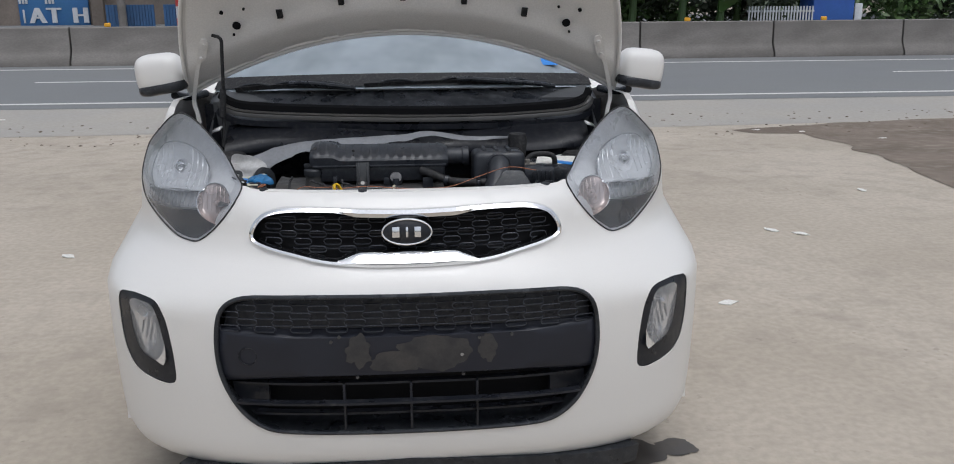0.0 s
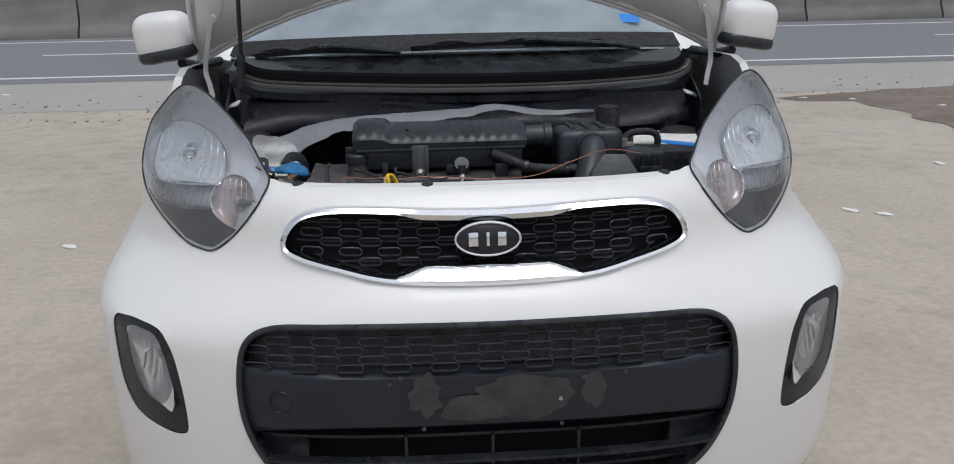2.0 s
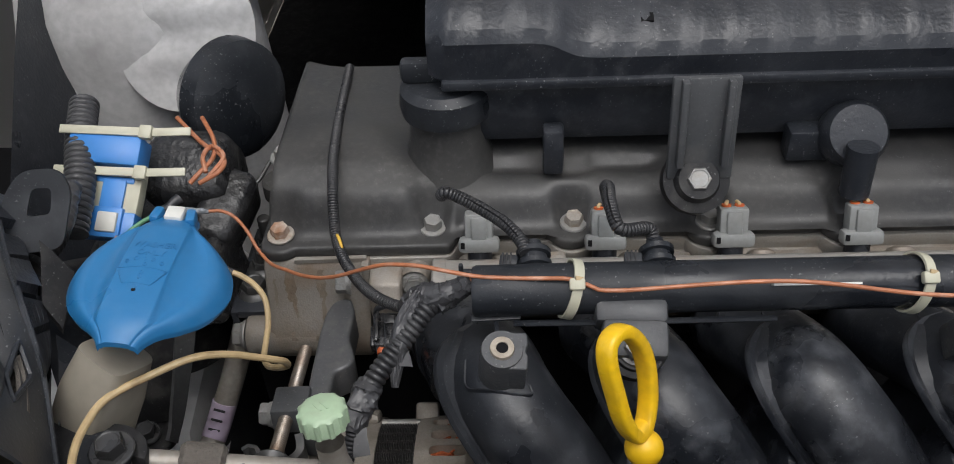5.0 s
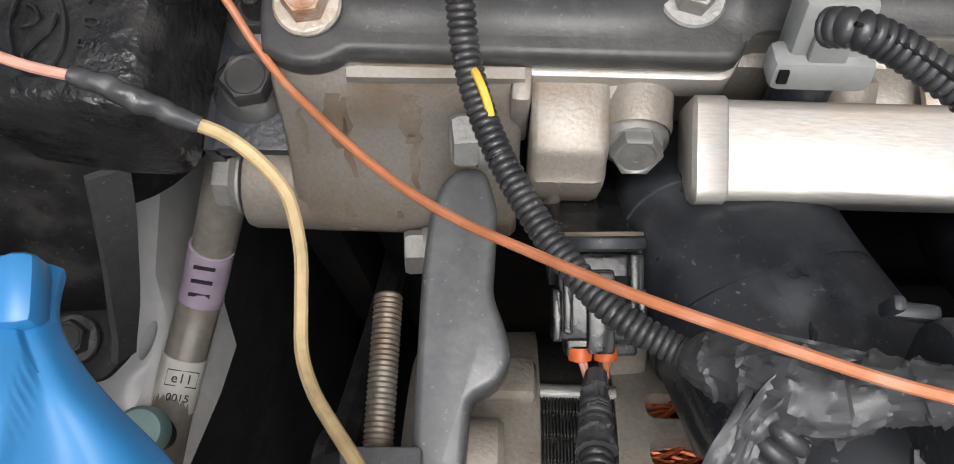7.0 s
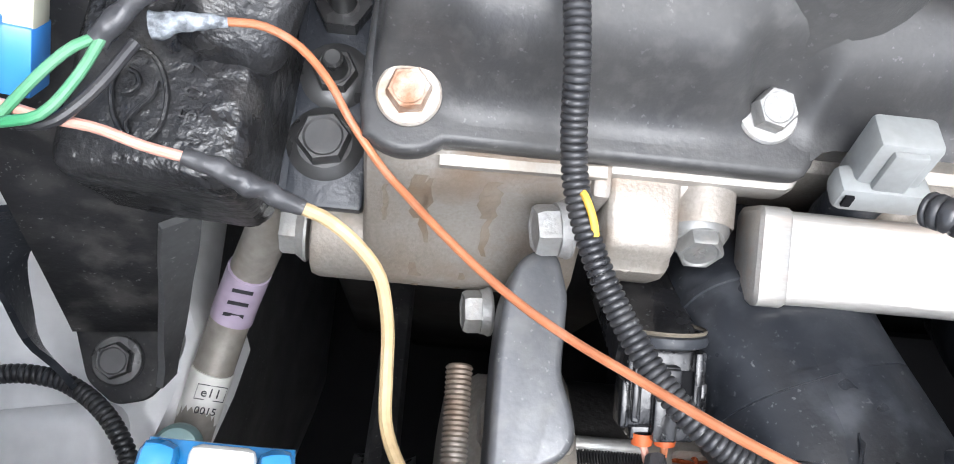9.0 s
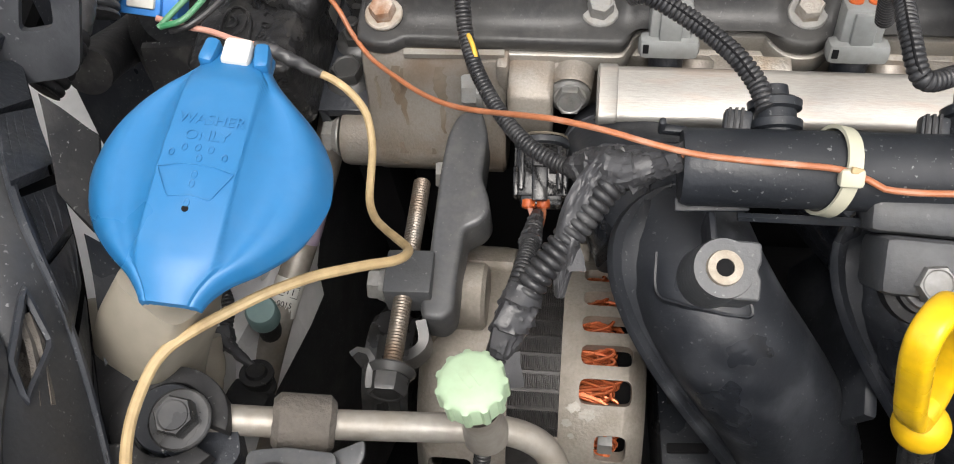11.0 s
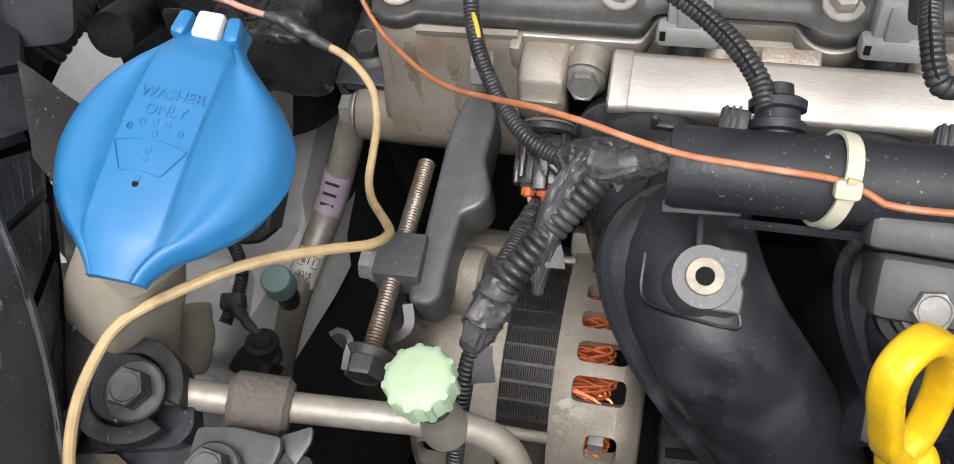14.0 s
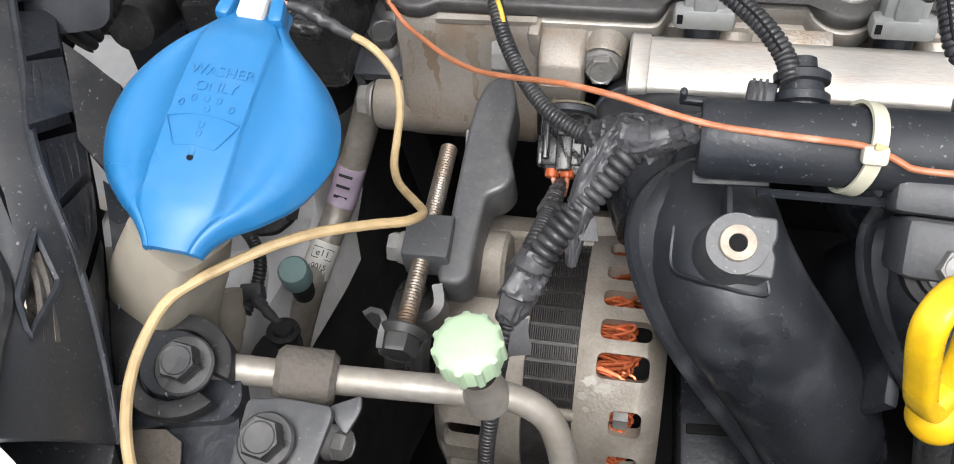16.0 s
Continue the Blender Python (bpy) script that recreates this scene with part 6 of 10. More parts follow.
part("lug_rib", cyl((-0.3015, 0.3395, 0.8345), (-0.3018, 0.3375, 0.8160), 0.0022, n=12), M["alloy"], head)
part("lug_step", box((-0.3105, 0.366, 0.835), (0.0050, 0.026, 0.026), (0, 0, -4), bev=0.0015), M["alloy"], head)
part("bolt_boss", merged(lathe([(0.0084, 0.0), (0.0090, 0.0012), (0.0094, 0.010), (0.0105, 0.020)], (-0.2824, 0.3500, 0.8368), (-0.2815, 0.374, 0.8355), 28), box((-0.2850, 0.366, 0.832), (0.016, 0.022, 0.024), (4, 0, 0), bev=0.005, seg=3)), M["alloy"], head)
bolt(head, (-0.2824, 0.3428, 0.8385), (0.02, -0.90, 0.42), 0.0066, 0.0058, 0.0086, "steel_bolt", mark="8")
bolt(head, (-0.3275, 0.3440, 0.8440), (-1, -0.15, 0.1), 0.0068, 0.0075, 0.0078)
bolt(head, (-0.3415, 0.3278, 0.8005), (-1, -0.1, 0.1), 0.0064, 0.0068, 0.0074)
part("head_right", box((-0.085, 0.392, 0.812), (0.39, 0.05, 0.055), bev=0.006), M["alloy"], engine)
for x in (-0.232, -0.155, -0.08, 0.0):
    part("port_lug", merged(cyl((x, 0.366, 0.842), (x, 0.350, 0.832), 0.0085, n=20, bev=0.002), box((x + 0.02, 0.362, 0.838), (0.03, 0.012, 0.008), bev=0.002)), M["alloy"], engine)

# valve cover
COVER_BOLTS = ((-0.362, 0.3715), (-0.271, 0.3765), (-0.190, 0.3770), (-0.109, 0.3770), (-0.03, 0.3770), (0.05, 0.3770))


def lobes(x):
    """How far the cover's foot reaches forward: straight runs, and a round ear at each bolt."""
    t = 1 / (1 + math.exp(-(x + 0.2585) * 900))
    y = 0.3612 * (1 - t) + 0.3735 * t
    for bx, by in COVER_BOLTS:
        d = 0.0140 ** 2 - (x - bx) ** 2
        if d > 0:
            y = min(y, by - math.sqrt(d))
    return y


foot_line = [(x, lobes(x)) for x in np.linspace(-0.3725, 0.10, 260)]
foot_loop = [(-0.3738, 0.368), (-0.3740, 0.374), (-0.3732, 0.40), (-0.3730, 0.55), (0.11, 0.55), (0.105, 0.37)] + foot_line[::-1]
cover = part("valve_cover", plate(foot_loop, 0.0078, Matrix.Translation((0, 0, 0.8555)), 0.0022, 3), M["cover_black"], engine, "dusty black valve cover")
rim_line = [(x, lobes(x) - 0.0014) for x in np.linspace(-0.352, 0.10, 230)]
part("head_rim", plate([(-0.352, 0.40), (0.10, 0.40)] + rim_line[::-1], 0.010, Matrix.Translation((0, 0, 0.8476)), 0.0012), M["alloy_bright"], head, "bare alloy rim under the cover")
bm = bmesh.new()
xsn = list(np.linspace(-0.3718, 0.104, 200))
def cover_top(x, d):
    """The cover's raised face, d steps of 2 cm behind its foot."""
    y0 = 0.3650 + 0.35 * (max(lobes(x), 0.3612) - 0.3612)
    y = y0 + d * 0.020
    wall = 1 / (1 + math.exp(-(d - 0.62) * 7))
    h = 0.0175 * wall + 0.010 * (1 / (1 + math.exp(-(d - 1.5) * 4)))
    facet = 1 / (1 + math.exp((x + 0.262 + 0.012 * d) * 180))
    h += facet * 0.0065 * wall
    groove = math.exp(-((d - 1.9) / 0.32) ** 2) / (1 + math.exp(-(x + 0.245) * 300)) / (1 + math.exp((x + 0.135) * 300))
    h -= 0.006 * groove
    for bx, by in COVER_BOLTS:
        h -= 0.0185 * wall * math.exp(-(((x - bx) / 0.0105) ** 2) ** 1.6) * math.exp(-((y - by) / 0.0125) ** 4)
    edge = min(1.0, (x + 0.3718) / 0.006)
    return V(x, y, 0.8520 + h * (1 - (1 - max(0, edge)) ** 2) + 0.003)
grid = [[bm.verts.new(cover_top(x, d)) for x in xsn] for d in [0.1 * k for k in range(0, 30)] + [3.2, 3.6, 4.2, 5.0, 6.5, 8.0]]
for j in range(len(grid) - 1):
    for i in range(len(xsn) - 1):
        bm.faces.new((grid[j][i], grid[j][i + 1], grid[j + 1][i + 1], grid[j + 1][i]))
part("cover_top", bm, M["cover_black"], cover, sharp=60)
bolt(cover, (-0.362, 0.3710, 0.8640), (0, -0.12, 1), 0.0056, 0.0060, 0.0081, "rust_bolt", "washer_metal", 10)
bolt(cover, (-0.2715, 0.3762, 0.8630), (0.05, -0.12, 1), 0.0056, 0.0060, 0.0081, "bolt_metal", "bolt_metal", 25)
bolt(cover, (-0.1885, 0.3775, 0.8630), (0, -0.12, 1), 0.0056, 0.0060, 0.0081, "washer_metal", "bolt_metal", 5)
bolt(cover, (-0.109, 0.3770, 0.8630), (0, -0.12, 1), 0.0056, 0.0060, 0.0088, "bolt_metal", "bolt_metal", 15)
bolt(cover, (-0.3722, 0.4418, 0.8706), (0, -0.12, 1), 0.0056, 0.0060, 0.0088, "bolt_metal", "bolt_metal", 15)
part("cover_ear", cyl((-0.3755, 0.435, 0.838), (-0.3755, 0.435, 0.853), 0.012, n=24, bev=0.002), M["cover_black"], cover)
# filler neck and cap
neck = part("filler_neck", lathe([(0.036, -0.02), (0.028, 0.0), (0.0235, 0.012), (0.022, 0.034)], (-0.262, 0.420, 0.878), (-0.262, 0.420, 1.0), 32), M["cover_black"], cover)
cap = part("oil_cap", lathe([(0.0, 0.020), (0.022, 0.019), (0.0265, 0.015), (0.0275, 0.006), (0.0265, 0.0), (0.02, 0.0)], (-0.262, 0.420, 0.912), (-0.262, 0.420, 1.0), 36), M["black_plastic"], cover)
part("grip", box((-0.262, 0.420, 0.938), (0.050, 0.010, 0.014), bev=0.003), M["black_plastic"], cap)
# plenum bracket on the cover with its bolt
pb = part("plenum_bracket", merged(box((-0.121, 0.375, 0.923), (0.036, 0.005, 0.060), (-8, 0, 0), bev=0.0015), box((-0.133, 0.371, 0.928), (0.004, 0.006, 0.05), (-8, 0, 0), bev=0.001), box((-0.109, 0.371, 0.928), (0.004, 0.006, 0.05), (-8, 0, 0), bev=0.001)), M["grey_plastic"], engine)
bolt(pb, (-0.122, 0.362, 0.899), (0, -0.75, 0.65), 0.0068, 0.0065, 0.0, "bolt_metal")
part("bushing", lathe([(0.0, 0.004), (0.011, 0.004), (0.012, 0.002), (0.013, -0.002), (0.0185, -0.003), (0.019, -0.012), (0.0, -0.013)], (-0.122, 0.367, 0.8945), (-0.122, -0.383, 1.5445), 30), M["rubber"], pb)
part("post", merged(lathe([(0.0, 0.004), (0.016, 0.003), (0.019, -0.002), (0.019, -0.012)], (-0.030, 0.393, 0.905), (-0.030, -0.4, 1.5), 28), cyl((-0.030, 0.380, 0.905), (-0.030, 0.377, 0.875), 0.0085, n=16)), M["dusty_black"], engine)
for c, d in (((-0.20, 0.40, 0.895), (0.012, 0.012, 0.03)), ((-0.05, 0.405, 0.893), (0.03, 0.015, 0.02)), ((0.06, 0.40, 0.89), (0.03, 0.02, 0.03))):
    part("coil_housing", box(c, d, bev=0.002), M["dusty_black"], engine)
# brown run marks down the head
def run_mark(x, z0, z1, w, seed):
    rg = random.Random(seed)
    bm = bmesh.new()
    rows = []
    prof = [(0.3572, 0.8455), (0.3540, 0.8370), (0.3505, 0.8260), (0.3440, 0.8135), (0.3375, 0.8045), (0.3353, 0.7970)]
    for k in range(9):
        z = z0 + (z1 - z0) * k / 8
        y = 0.3353
        for (ya, za), (yb, zb) in zip(prof, prof[1:]):
            if zb <= z <= za:
                y = ya + (yb - ya) * (za - z) / (za - zb)
        hw = w * (0.4 + 0.6 * math.sin(0.3 + 2.6 * k / 8)) * rg.uniform(0.6, 1.1)
        cx = x + rg.uniform(-0.0008, 0.0008)
        rows.append([bm.verts.new((cx + hw * q, y - 0.00035, z)) for q in (-1, 0, 1)])
    for r0, r1 in zip(rows, rows[1:]):
        for j in range(2):
            bm.faces.new((r0[j], r0[j + 1], r1[j + 1], r1[j]))
    return bm
for k, (x, z0, z1, w) in enumerate(((-0.3575, 0.843, 0.824, 0.0030), (-0.3550, 0.842, 0.815, 0.0014), (-0.3385, 0.843, 0.826, 0.0032), (-0.3380, 0.834, 0.812, 0.0013), (-0.357, 0.808, 0.797, 0.0020), (-0.3435, 0.806, 0.797, 0.0012), (-0.3665, 0.838, 0.822, 0.0010))):
    part("run_mark", run_mark(x, z0, z1, w, k), M["rust_stain"], head)

# intake plenum
bm = bmesh.new()
prof0 = [(0.408, 0.936), (0.402, 0.940), (0.401, 0.953), (0.405, 0.960), (0.418, 0.968), (0.45, 0.978), (0.49, 0.984), (0.52, 0.980), (0.53, 0.96), (0.53, 0.925), (0.42, 0.925)]
xr = []
x = -0.270
while x < 0.119:
    xr.append(x)
    x += 0.004
rows_p = []
for x in xr:
    rib = 1.0 if (int((x + 0.27) / 0.004) % 6 == 0) else 0.0
    lift = 0.010 / (1 + math.exp((x + 0.195) * 220))
    endl = min(1, (x + 0.272) / 0.012, (0.121 - x) / 0.02)
    rows_p.append([bm.verts.new((x, 0.46 + (y - 0.46) * (0.86 + 0.14 * endl), 0.945 + (z - 0.945) * (0.72 + 0.28 * endl) + (lift if z > 0.952 else 0) + (0.0018 * rib if 4 <= i <= 7 else 0))) for i, (y, z) in enumerate(prof0)])
for a, b in zip(rows_p, rows_p[1:]):
    for j in range(len(prof0)):
        bm.faces.new((a[j], a[(j + 1) % len(prof0)], b[(j + 1) % len(prof0)], b[j]))
bm.faces.new(rows_p[0][::-1])
bm.faces.new(rows_p[-1])
bmesh.ops.recalc_face_normals(bm, faces=bm.faces[:])
manifold = thing("intake_plenum", (-0.08, 0.45, 0.90), "ribbed dusty black plastic intake plenum above the engine", "intake")
part("shell", bm, M["dusty_black"], manifold, sharp=28)
part("seam", box((-0.075, 0.405, 0.938), (0.375, 0.012, 0.006), bev=0.0015), M["dusty_black"], manifold)
part("lower_shell", box((-0.075, 0.47, 0.915), (0.37, 0.12, 0.05), bev=0.012), M["dusty_black"], manifold)
for x, z in ((-0.149, 0.972), (-0.149, 0.963)):
    part("clip_slot", box((x, 0.418 + (z - 0.963) * 2.0, z + 0.0035), (0.007, 0.006, 0.004), (20, 0, 0)), M["void_shade"], manifold)
part("neck", lathe([(0.026, 0.0), (0.028, 0.006), (0.024, 0.010), (0.024, 0.05), (0.027, 0.054), (0.027, 0.07)], (0.108, 0.455, 0.952), (0.5, 0.460, 0.950), 28), M["dusty_black"], manifold)

# air box, hoses and the right-hand side of the bay
air = thing("air_box", (0.26, 0.47, 0.88), "dusty black plastic air filter box with an intake hose", "air box")
part("body", box((0.265, 0.475, 0.915), (0.150, 0.12, 0.10), (-4, 0, 0), bev=0.018, seg=3), M["dusty_black"], air)
for k in range(3):
    part("ridge", box((0.225 + 0.035 * k, 0.485, 0.966), (0.012, 0.09, 0.010), (-4, 0, 0), bev=0.004), M["dusty_black"], air)
part("intake_elbow", tube([(0.262, 0.425, 0.935), (0.262, 0.395, 0.935), (0.258, 0.365, 0.915), (0.246, 0.335, 0.885), (0.235, 0.32, 0.86)], 0.030, 20, 0.008), M["dusty_black"], air)
part("elbow_band", merged(*[tube([(0.262 + 0.031 * math.cos(a), 0.405 - 0.004 * j * 3, 0.935 + 0.031 * math.sin(a)) for a in np.linspace(0, 6.28, 25)[:-1]], 0.0028, 6, 0.008, True) for j in range(2)]), M["dusty_black"], air)
part("bellows", corrugated([(0.235, 0.32, 0.86), (0.200, 0.295, 0.845), (0.165, 0.272, 0.845), (0.135, 0.255, 0.84)], 0.033, 0.013, 0.10, 20), M["rubber"], air)
part("breather_hose", tube([(0.04, 0.402, 0.924), (0.08, 0.385, 0.912), (0.115, 0.37, 0.900), (0.15, 0.362, 0.896), (0.23, 0.36, 0.893)], 0.011, 14, 0.01), M["rubber"], air)
part("hose_clip", cyl((0.105, 0.372, 0.902), (0.118, 0.369, 0.899), 0.0135, n=18, bev=0.002), M["dusty_black"], air)
part("hose_clip", merged(cyl((0.195, 0.361, 0.894), (0.206, 0.361, 0.8935), 0.0135, n=18, bev=0.002), box((0.20, 0.355, 0.905), (0.011, 0.008, 0.014), bev=0.001)), M["dusty_black"], air)
reso = thing("resonator", (0.28, 0.28, 0.80), "dull black wedge-shaped plastic resonator box", "resonator")
part("body", moved(plate(rounded([(-0.055, -0.07), (0.055, -0.07), (0.050, 0.02), (0.028, 0.058), (-0.022, 0.060), (-0.05, 0.02)], 0.008), 0.06, None, 0.005), basis((0.288, 0.262, 0.888), (1, 0, 0), (0, 0.35, 0.94))), M["grey_plastic"], reso)
batt = thing("battery", (0.42, 0.47, 0.70), "black car battery with a blue and white label", "battery")
part("case", box((0.455, 0.50, 0.81), (0.20, 0.15, 0.21), (0, 0, -10), bev=0.006), M["black_plastic"], batt)
part("label", box((0.462, 0.520, 0.9175), (0.15, 0.085, 0.004), (9, 0, -12), bev=0.0005), M["label_white"], batt)
part("label_stripe", box((0.478, 0.492, 0.9165), (0.095, 0.020, 0.004), (9, 0, -36), bev=0.0005), M["battery_blue"], batt)
part("terminal", merged(box((0.358, 0.475, 0.918), (0.035, 0.02, 0.014), (0, 0, 15), bev=0.003), cyl((0.352, 0.47, 0.905), (0.352, 0.47, 0.935), 0.008, n=14)), M["pipe_metal"], batt)
part("lead", tube([(0.345, 0.48, 0.925), (0.375, 0.49, 0.945), (0.43, 0.495, 0.94), (0.44, 0.50, 0.90)], 0.008, 10), M["rubber"], batt)
fuse = thing("fuse_box", (0.37, 0.36, 0.80), "black plastic fuse box cover on the battery tray", "fuse box")
part("cover", box((0.375, 0.385, 0.905), (0.085, 0.07, 0.05), (0, 0, -6), bev=0.008), M["dusty_black"], fuse)
part("latch", box((0.385, 0.345, 0.89), (0.05, 0.008, 0.018), bev=0.002), M["black_plastic"], fuse)
for k in range(5):
    part("rib", box((0.352 + 0.012 * k, 0.3485 - 0.0012 * k, 0.914), (0.004, 0.006, 0.024), (0, 0, -6), bev=0.001), M["black_plastic"], fuse)
part("cable_bundle", corrugated([(0.385, 0.36, 0.86), (0.388, 0.34, 0.82), (0.386, 0.33, 0.76), (0.39, 0.33, 0.68)], 0.022, 0.006, 0.09, 16), M["conduit"], fuse)
part("filler", lathe([(0.0, 0.02), (0.025, 0.018), (0.03, 0.0), (0.026, -0.05)], (0.338, 0.60, 0.972), (0.338, 0.60, 1.2), 24), M["rubber"], air)
pt = thing("body_crossmember", (0, 0.66, 0.90), "pale grey painted body lip behind the engine", "body panel")
lip_top = spline([(-0.5333, 0.6600, 0.9019), (-0.4470, 0.6900, 0.9281), (-0.3957, 0.7000, 0.9453), (-0.2978, 0.7000, 0.9615), (-0.1369, 0.7000, 0.9705), (-0.0081, 0.7000, 0.9768), (0.0591, 0.7000, 0.9856), (0.1038, 0.7000, 0.9812), (0.2018, 0.7000, 0.9664), (0.3216, 0.6900, 0.9624)], 8)
lip_low = spline([(-0.4808, 0.6200, 0.8507), (-0.4318, 0.6500, 0.8779), (-0.3940, 0.6600, 0.9021), (-0.2961, 0.6600, 0.9342), (-0.1376, 0.6600, 0.9498), (-0.0109, 0.6600, 0.9605), (0.0404, 0.6600, 0.9729), (0.0986, 0.6600, 0.9749), (0.1948, 0.6600, 0.9559), (0.3123, 0.6500, 0.9510)], 8)
bm = bmesh.new()
rows_t = []
for k, (a, b) in enumerate(zip(lip_top, lip_low)):
    b = a.lerp(b, min(1.0, 0.15 + (len(lip_top) - 1 - k) / 14))
    notch = 0.12 if (k % 16) in (5, 6, 7) else 0.0
    rows_t.append([bm.verts.new(v) for v in (a + V(0, 0.012, -0.004), a, a.lerp(b, 0.35) + V(0, -0.004, 0.006), a.lerp(b, 0.8 - notch) + V(0, -0.002, 0.002), a.lerp(b, 1 - notch), a.lerp(b, 1 - notch) + V(0, 0.012, -0.002))])
for r0, r1 in zip(rows_t, rows_t[1:]):
    for j in range(5):
        bm.faces.new((r0[j], r0[j + 1], r1[j + 1], r1[j]))
part("lip", rough_up(bm, 0.0015, 25), M["lip_grey"], pt, sharp=40)

# fuel rail
railt = thing("fuel_rail", (-0.1, 0.343, 0.84), "bright bare metal fuel rail along the engine", "fuel rail")
sec = lambda sc: [(a * sc, b * sc) for a, b in rounded([(-0.0120, -0.0085), (0.0120, -0.0085), (0.0120, 0.0085), (-0.0120, 0.0085)], 0.003, 3)]
part("tube", moved(sweep([V(x, 0, 0) for x in (-0.268, -0.2, -0.1, 0.0, 0.06)], lambda k, s: sec(1.0), up=(0, 0, 1)), pose(0, 0.3435, 0.8415, 12, 0, 0)), M["rail_metal"], railt)
part("end_cap", moved(sweep([V(x, 0, 0) for x in (-0.2715, -0.2705, -0.2640, -0.2632)], lambda k, s: sec((0.96, 1.07, 1.07, 1.02)[k]), up=(0, 0, 1)), pose(0, 0.3435, 0.8415, 12, 0, 0)), M["rail_metal"], railt)
part("clip", box((-0.205, 0.3585, 0.847), (0.022, 0.008, 0.003), bev=0.001), M["washer_metal"], railt)
for ix in (-0.2440, -0.1715, -0.099, -0.027):
    inj = thing("injector", (ix, 0.366, 0.85), "grey injector plug on the fuel rail", "injector", "injectors on the rail")
    m = pose(ix, 0.3655, 0.8635, -22, 0, 0) @ Matrix.Scale(0.88, 4)
    part("plug", moved(box((0, 0, 0), (0.0185, 0.012, 0.024), bev=0.0018), m), M["connector_grey"], inj)
    part("collar", moved(box((0, -0.004, -0.009), (0.027, 0.011, 0.010), bev=0.003), m), M["connector_grey"], inj)
    part("latch", moved(box((0, -0.0065, 0.002), (0.010, 0.003, 0.016), bev=0.001), m), M["connector_grey"], inj)
    part("slot", moved(box((-0.0105, -0.0098, -0.008), (0.0025, 0.001, 0.004)), m), M["void_shade"], inj)
    for sx in (() if ix == -0.2440 else (-0.0042, 0.0042)):
        part("seal", moved(cyl((sx, 0.001, 0.0115), (sx, 0.001, 0.0130), 0.0032, n=14), m), M["seal_orange"], inj)
        part("wire", moved(tube([(sx, 0.001, 0.0118), (sx, 0.002, 0.0135), (sx * 0.7, 0.005, 0.0138)], 0.0013, 8, 0.002), m), M["beige_wire"], inj)
    part("body", moved(cyl((0, 0.0, -0.012), (0, 0.004, -0.035), 0.008, n=18), m), M["dusty_black"], inj)

# wiring duct along the rail
duct = thing("wiring_duct", (-0.13, 0.283, 0.88), "black plastic wiring duct along the front of the engine", "wiring duct")
def duct_sec(k, s):
    return [(0.0130 * math.cos(a) * (1.0 if math.sin(a) > -0.3 else 0.94), 0.0126 * math.sin(a)) for a in np.linspace(0, 6.2832, 29)[:-1]]
part("shell", sweep([V(-0.2445, 0.2805, 0.8950), V(-0.2425, 0.2805, 0.8950), V(-0.20, 0.2812, 0.8950), V(-0.12, 0.282, 0.8945), V(-0.01, 0.283, 0.8940)], lambda k, s: [(a * (0.93 if k == 0 else 1), b * (0.93 if k == 0 else 1)) for a, b in duct_sec(k, s)], up=(0, 0, 1)), M["black_plastic"], duct)
part("ledge", merged(box((-0.2335, 0.2715, 0.8868), (0.024, 0.0045, 0.0018), (20, 0, 3), bev=0.0006), sweep([V(-0.225, 0.2685, 0.885), V(-0.19, 0.2690, 0.884), V(-0.10, 0.270, 0.884)], lambda k, s: ring(0.0016, 6))), M["black_plastic"], duct)
part("tab", box((-0.2465, 0.2945, 0.8950), (0.009, 0.003, 0.003), (0, 0, -4), bev=0.001), M["black_plastic"], duct)
part("tab_pin", box((-0.2505, 0.2950, 0.8965), (0.0024, 0.0030, 0.007), bev=0.001), M["black_plastic"], duct)
for gx in (-0.2143, -0.1535):
    g = part("grommet", lathe([(0.0060, -0.012), (0.0068, -0.006), (0.0068, -0.0045), (0.0086, -0.0038), (0.0088, -0.0012), (0.0070, -0.0006), (0.0068, 0.0024), (0.0086, 0.0030), (0.0088, 0.0056), (0.0072, 0.0066), (0.0048, 0.0070), (0.0044, 0.011)], (gx, 0.2985, 0.8975), (gx - 0.004, 0.398, 0.930), 30), M["black_plastic"], duct)
    part("latch", box((gx - 0.0125, 0.2955, 0.8995), (0.009, 0.0075, 0.0060), (20, 0, -6), bev=0.0012), M["black_plastic"], g)
    part("latch_rib", merged(*[box((gx - 0.0155 + 0.002 * j, 0.2953, 0.9002), (0.0009, 0.0080, 0.0062), (20, 0, -6)) for j in range(3)]), M["rubber"], g)
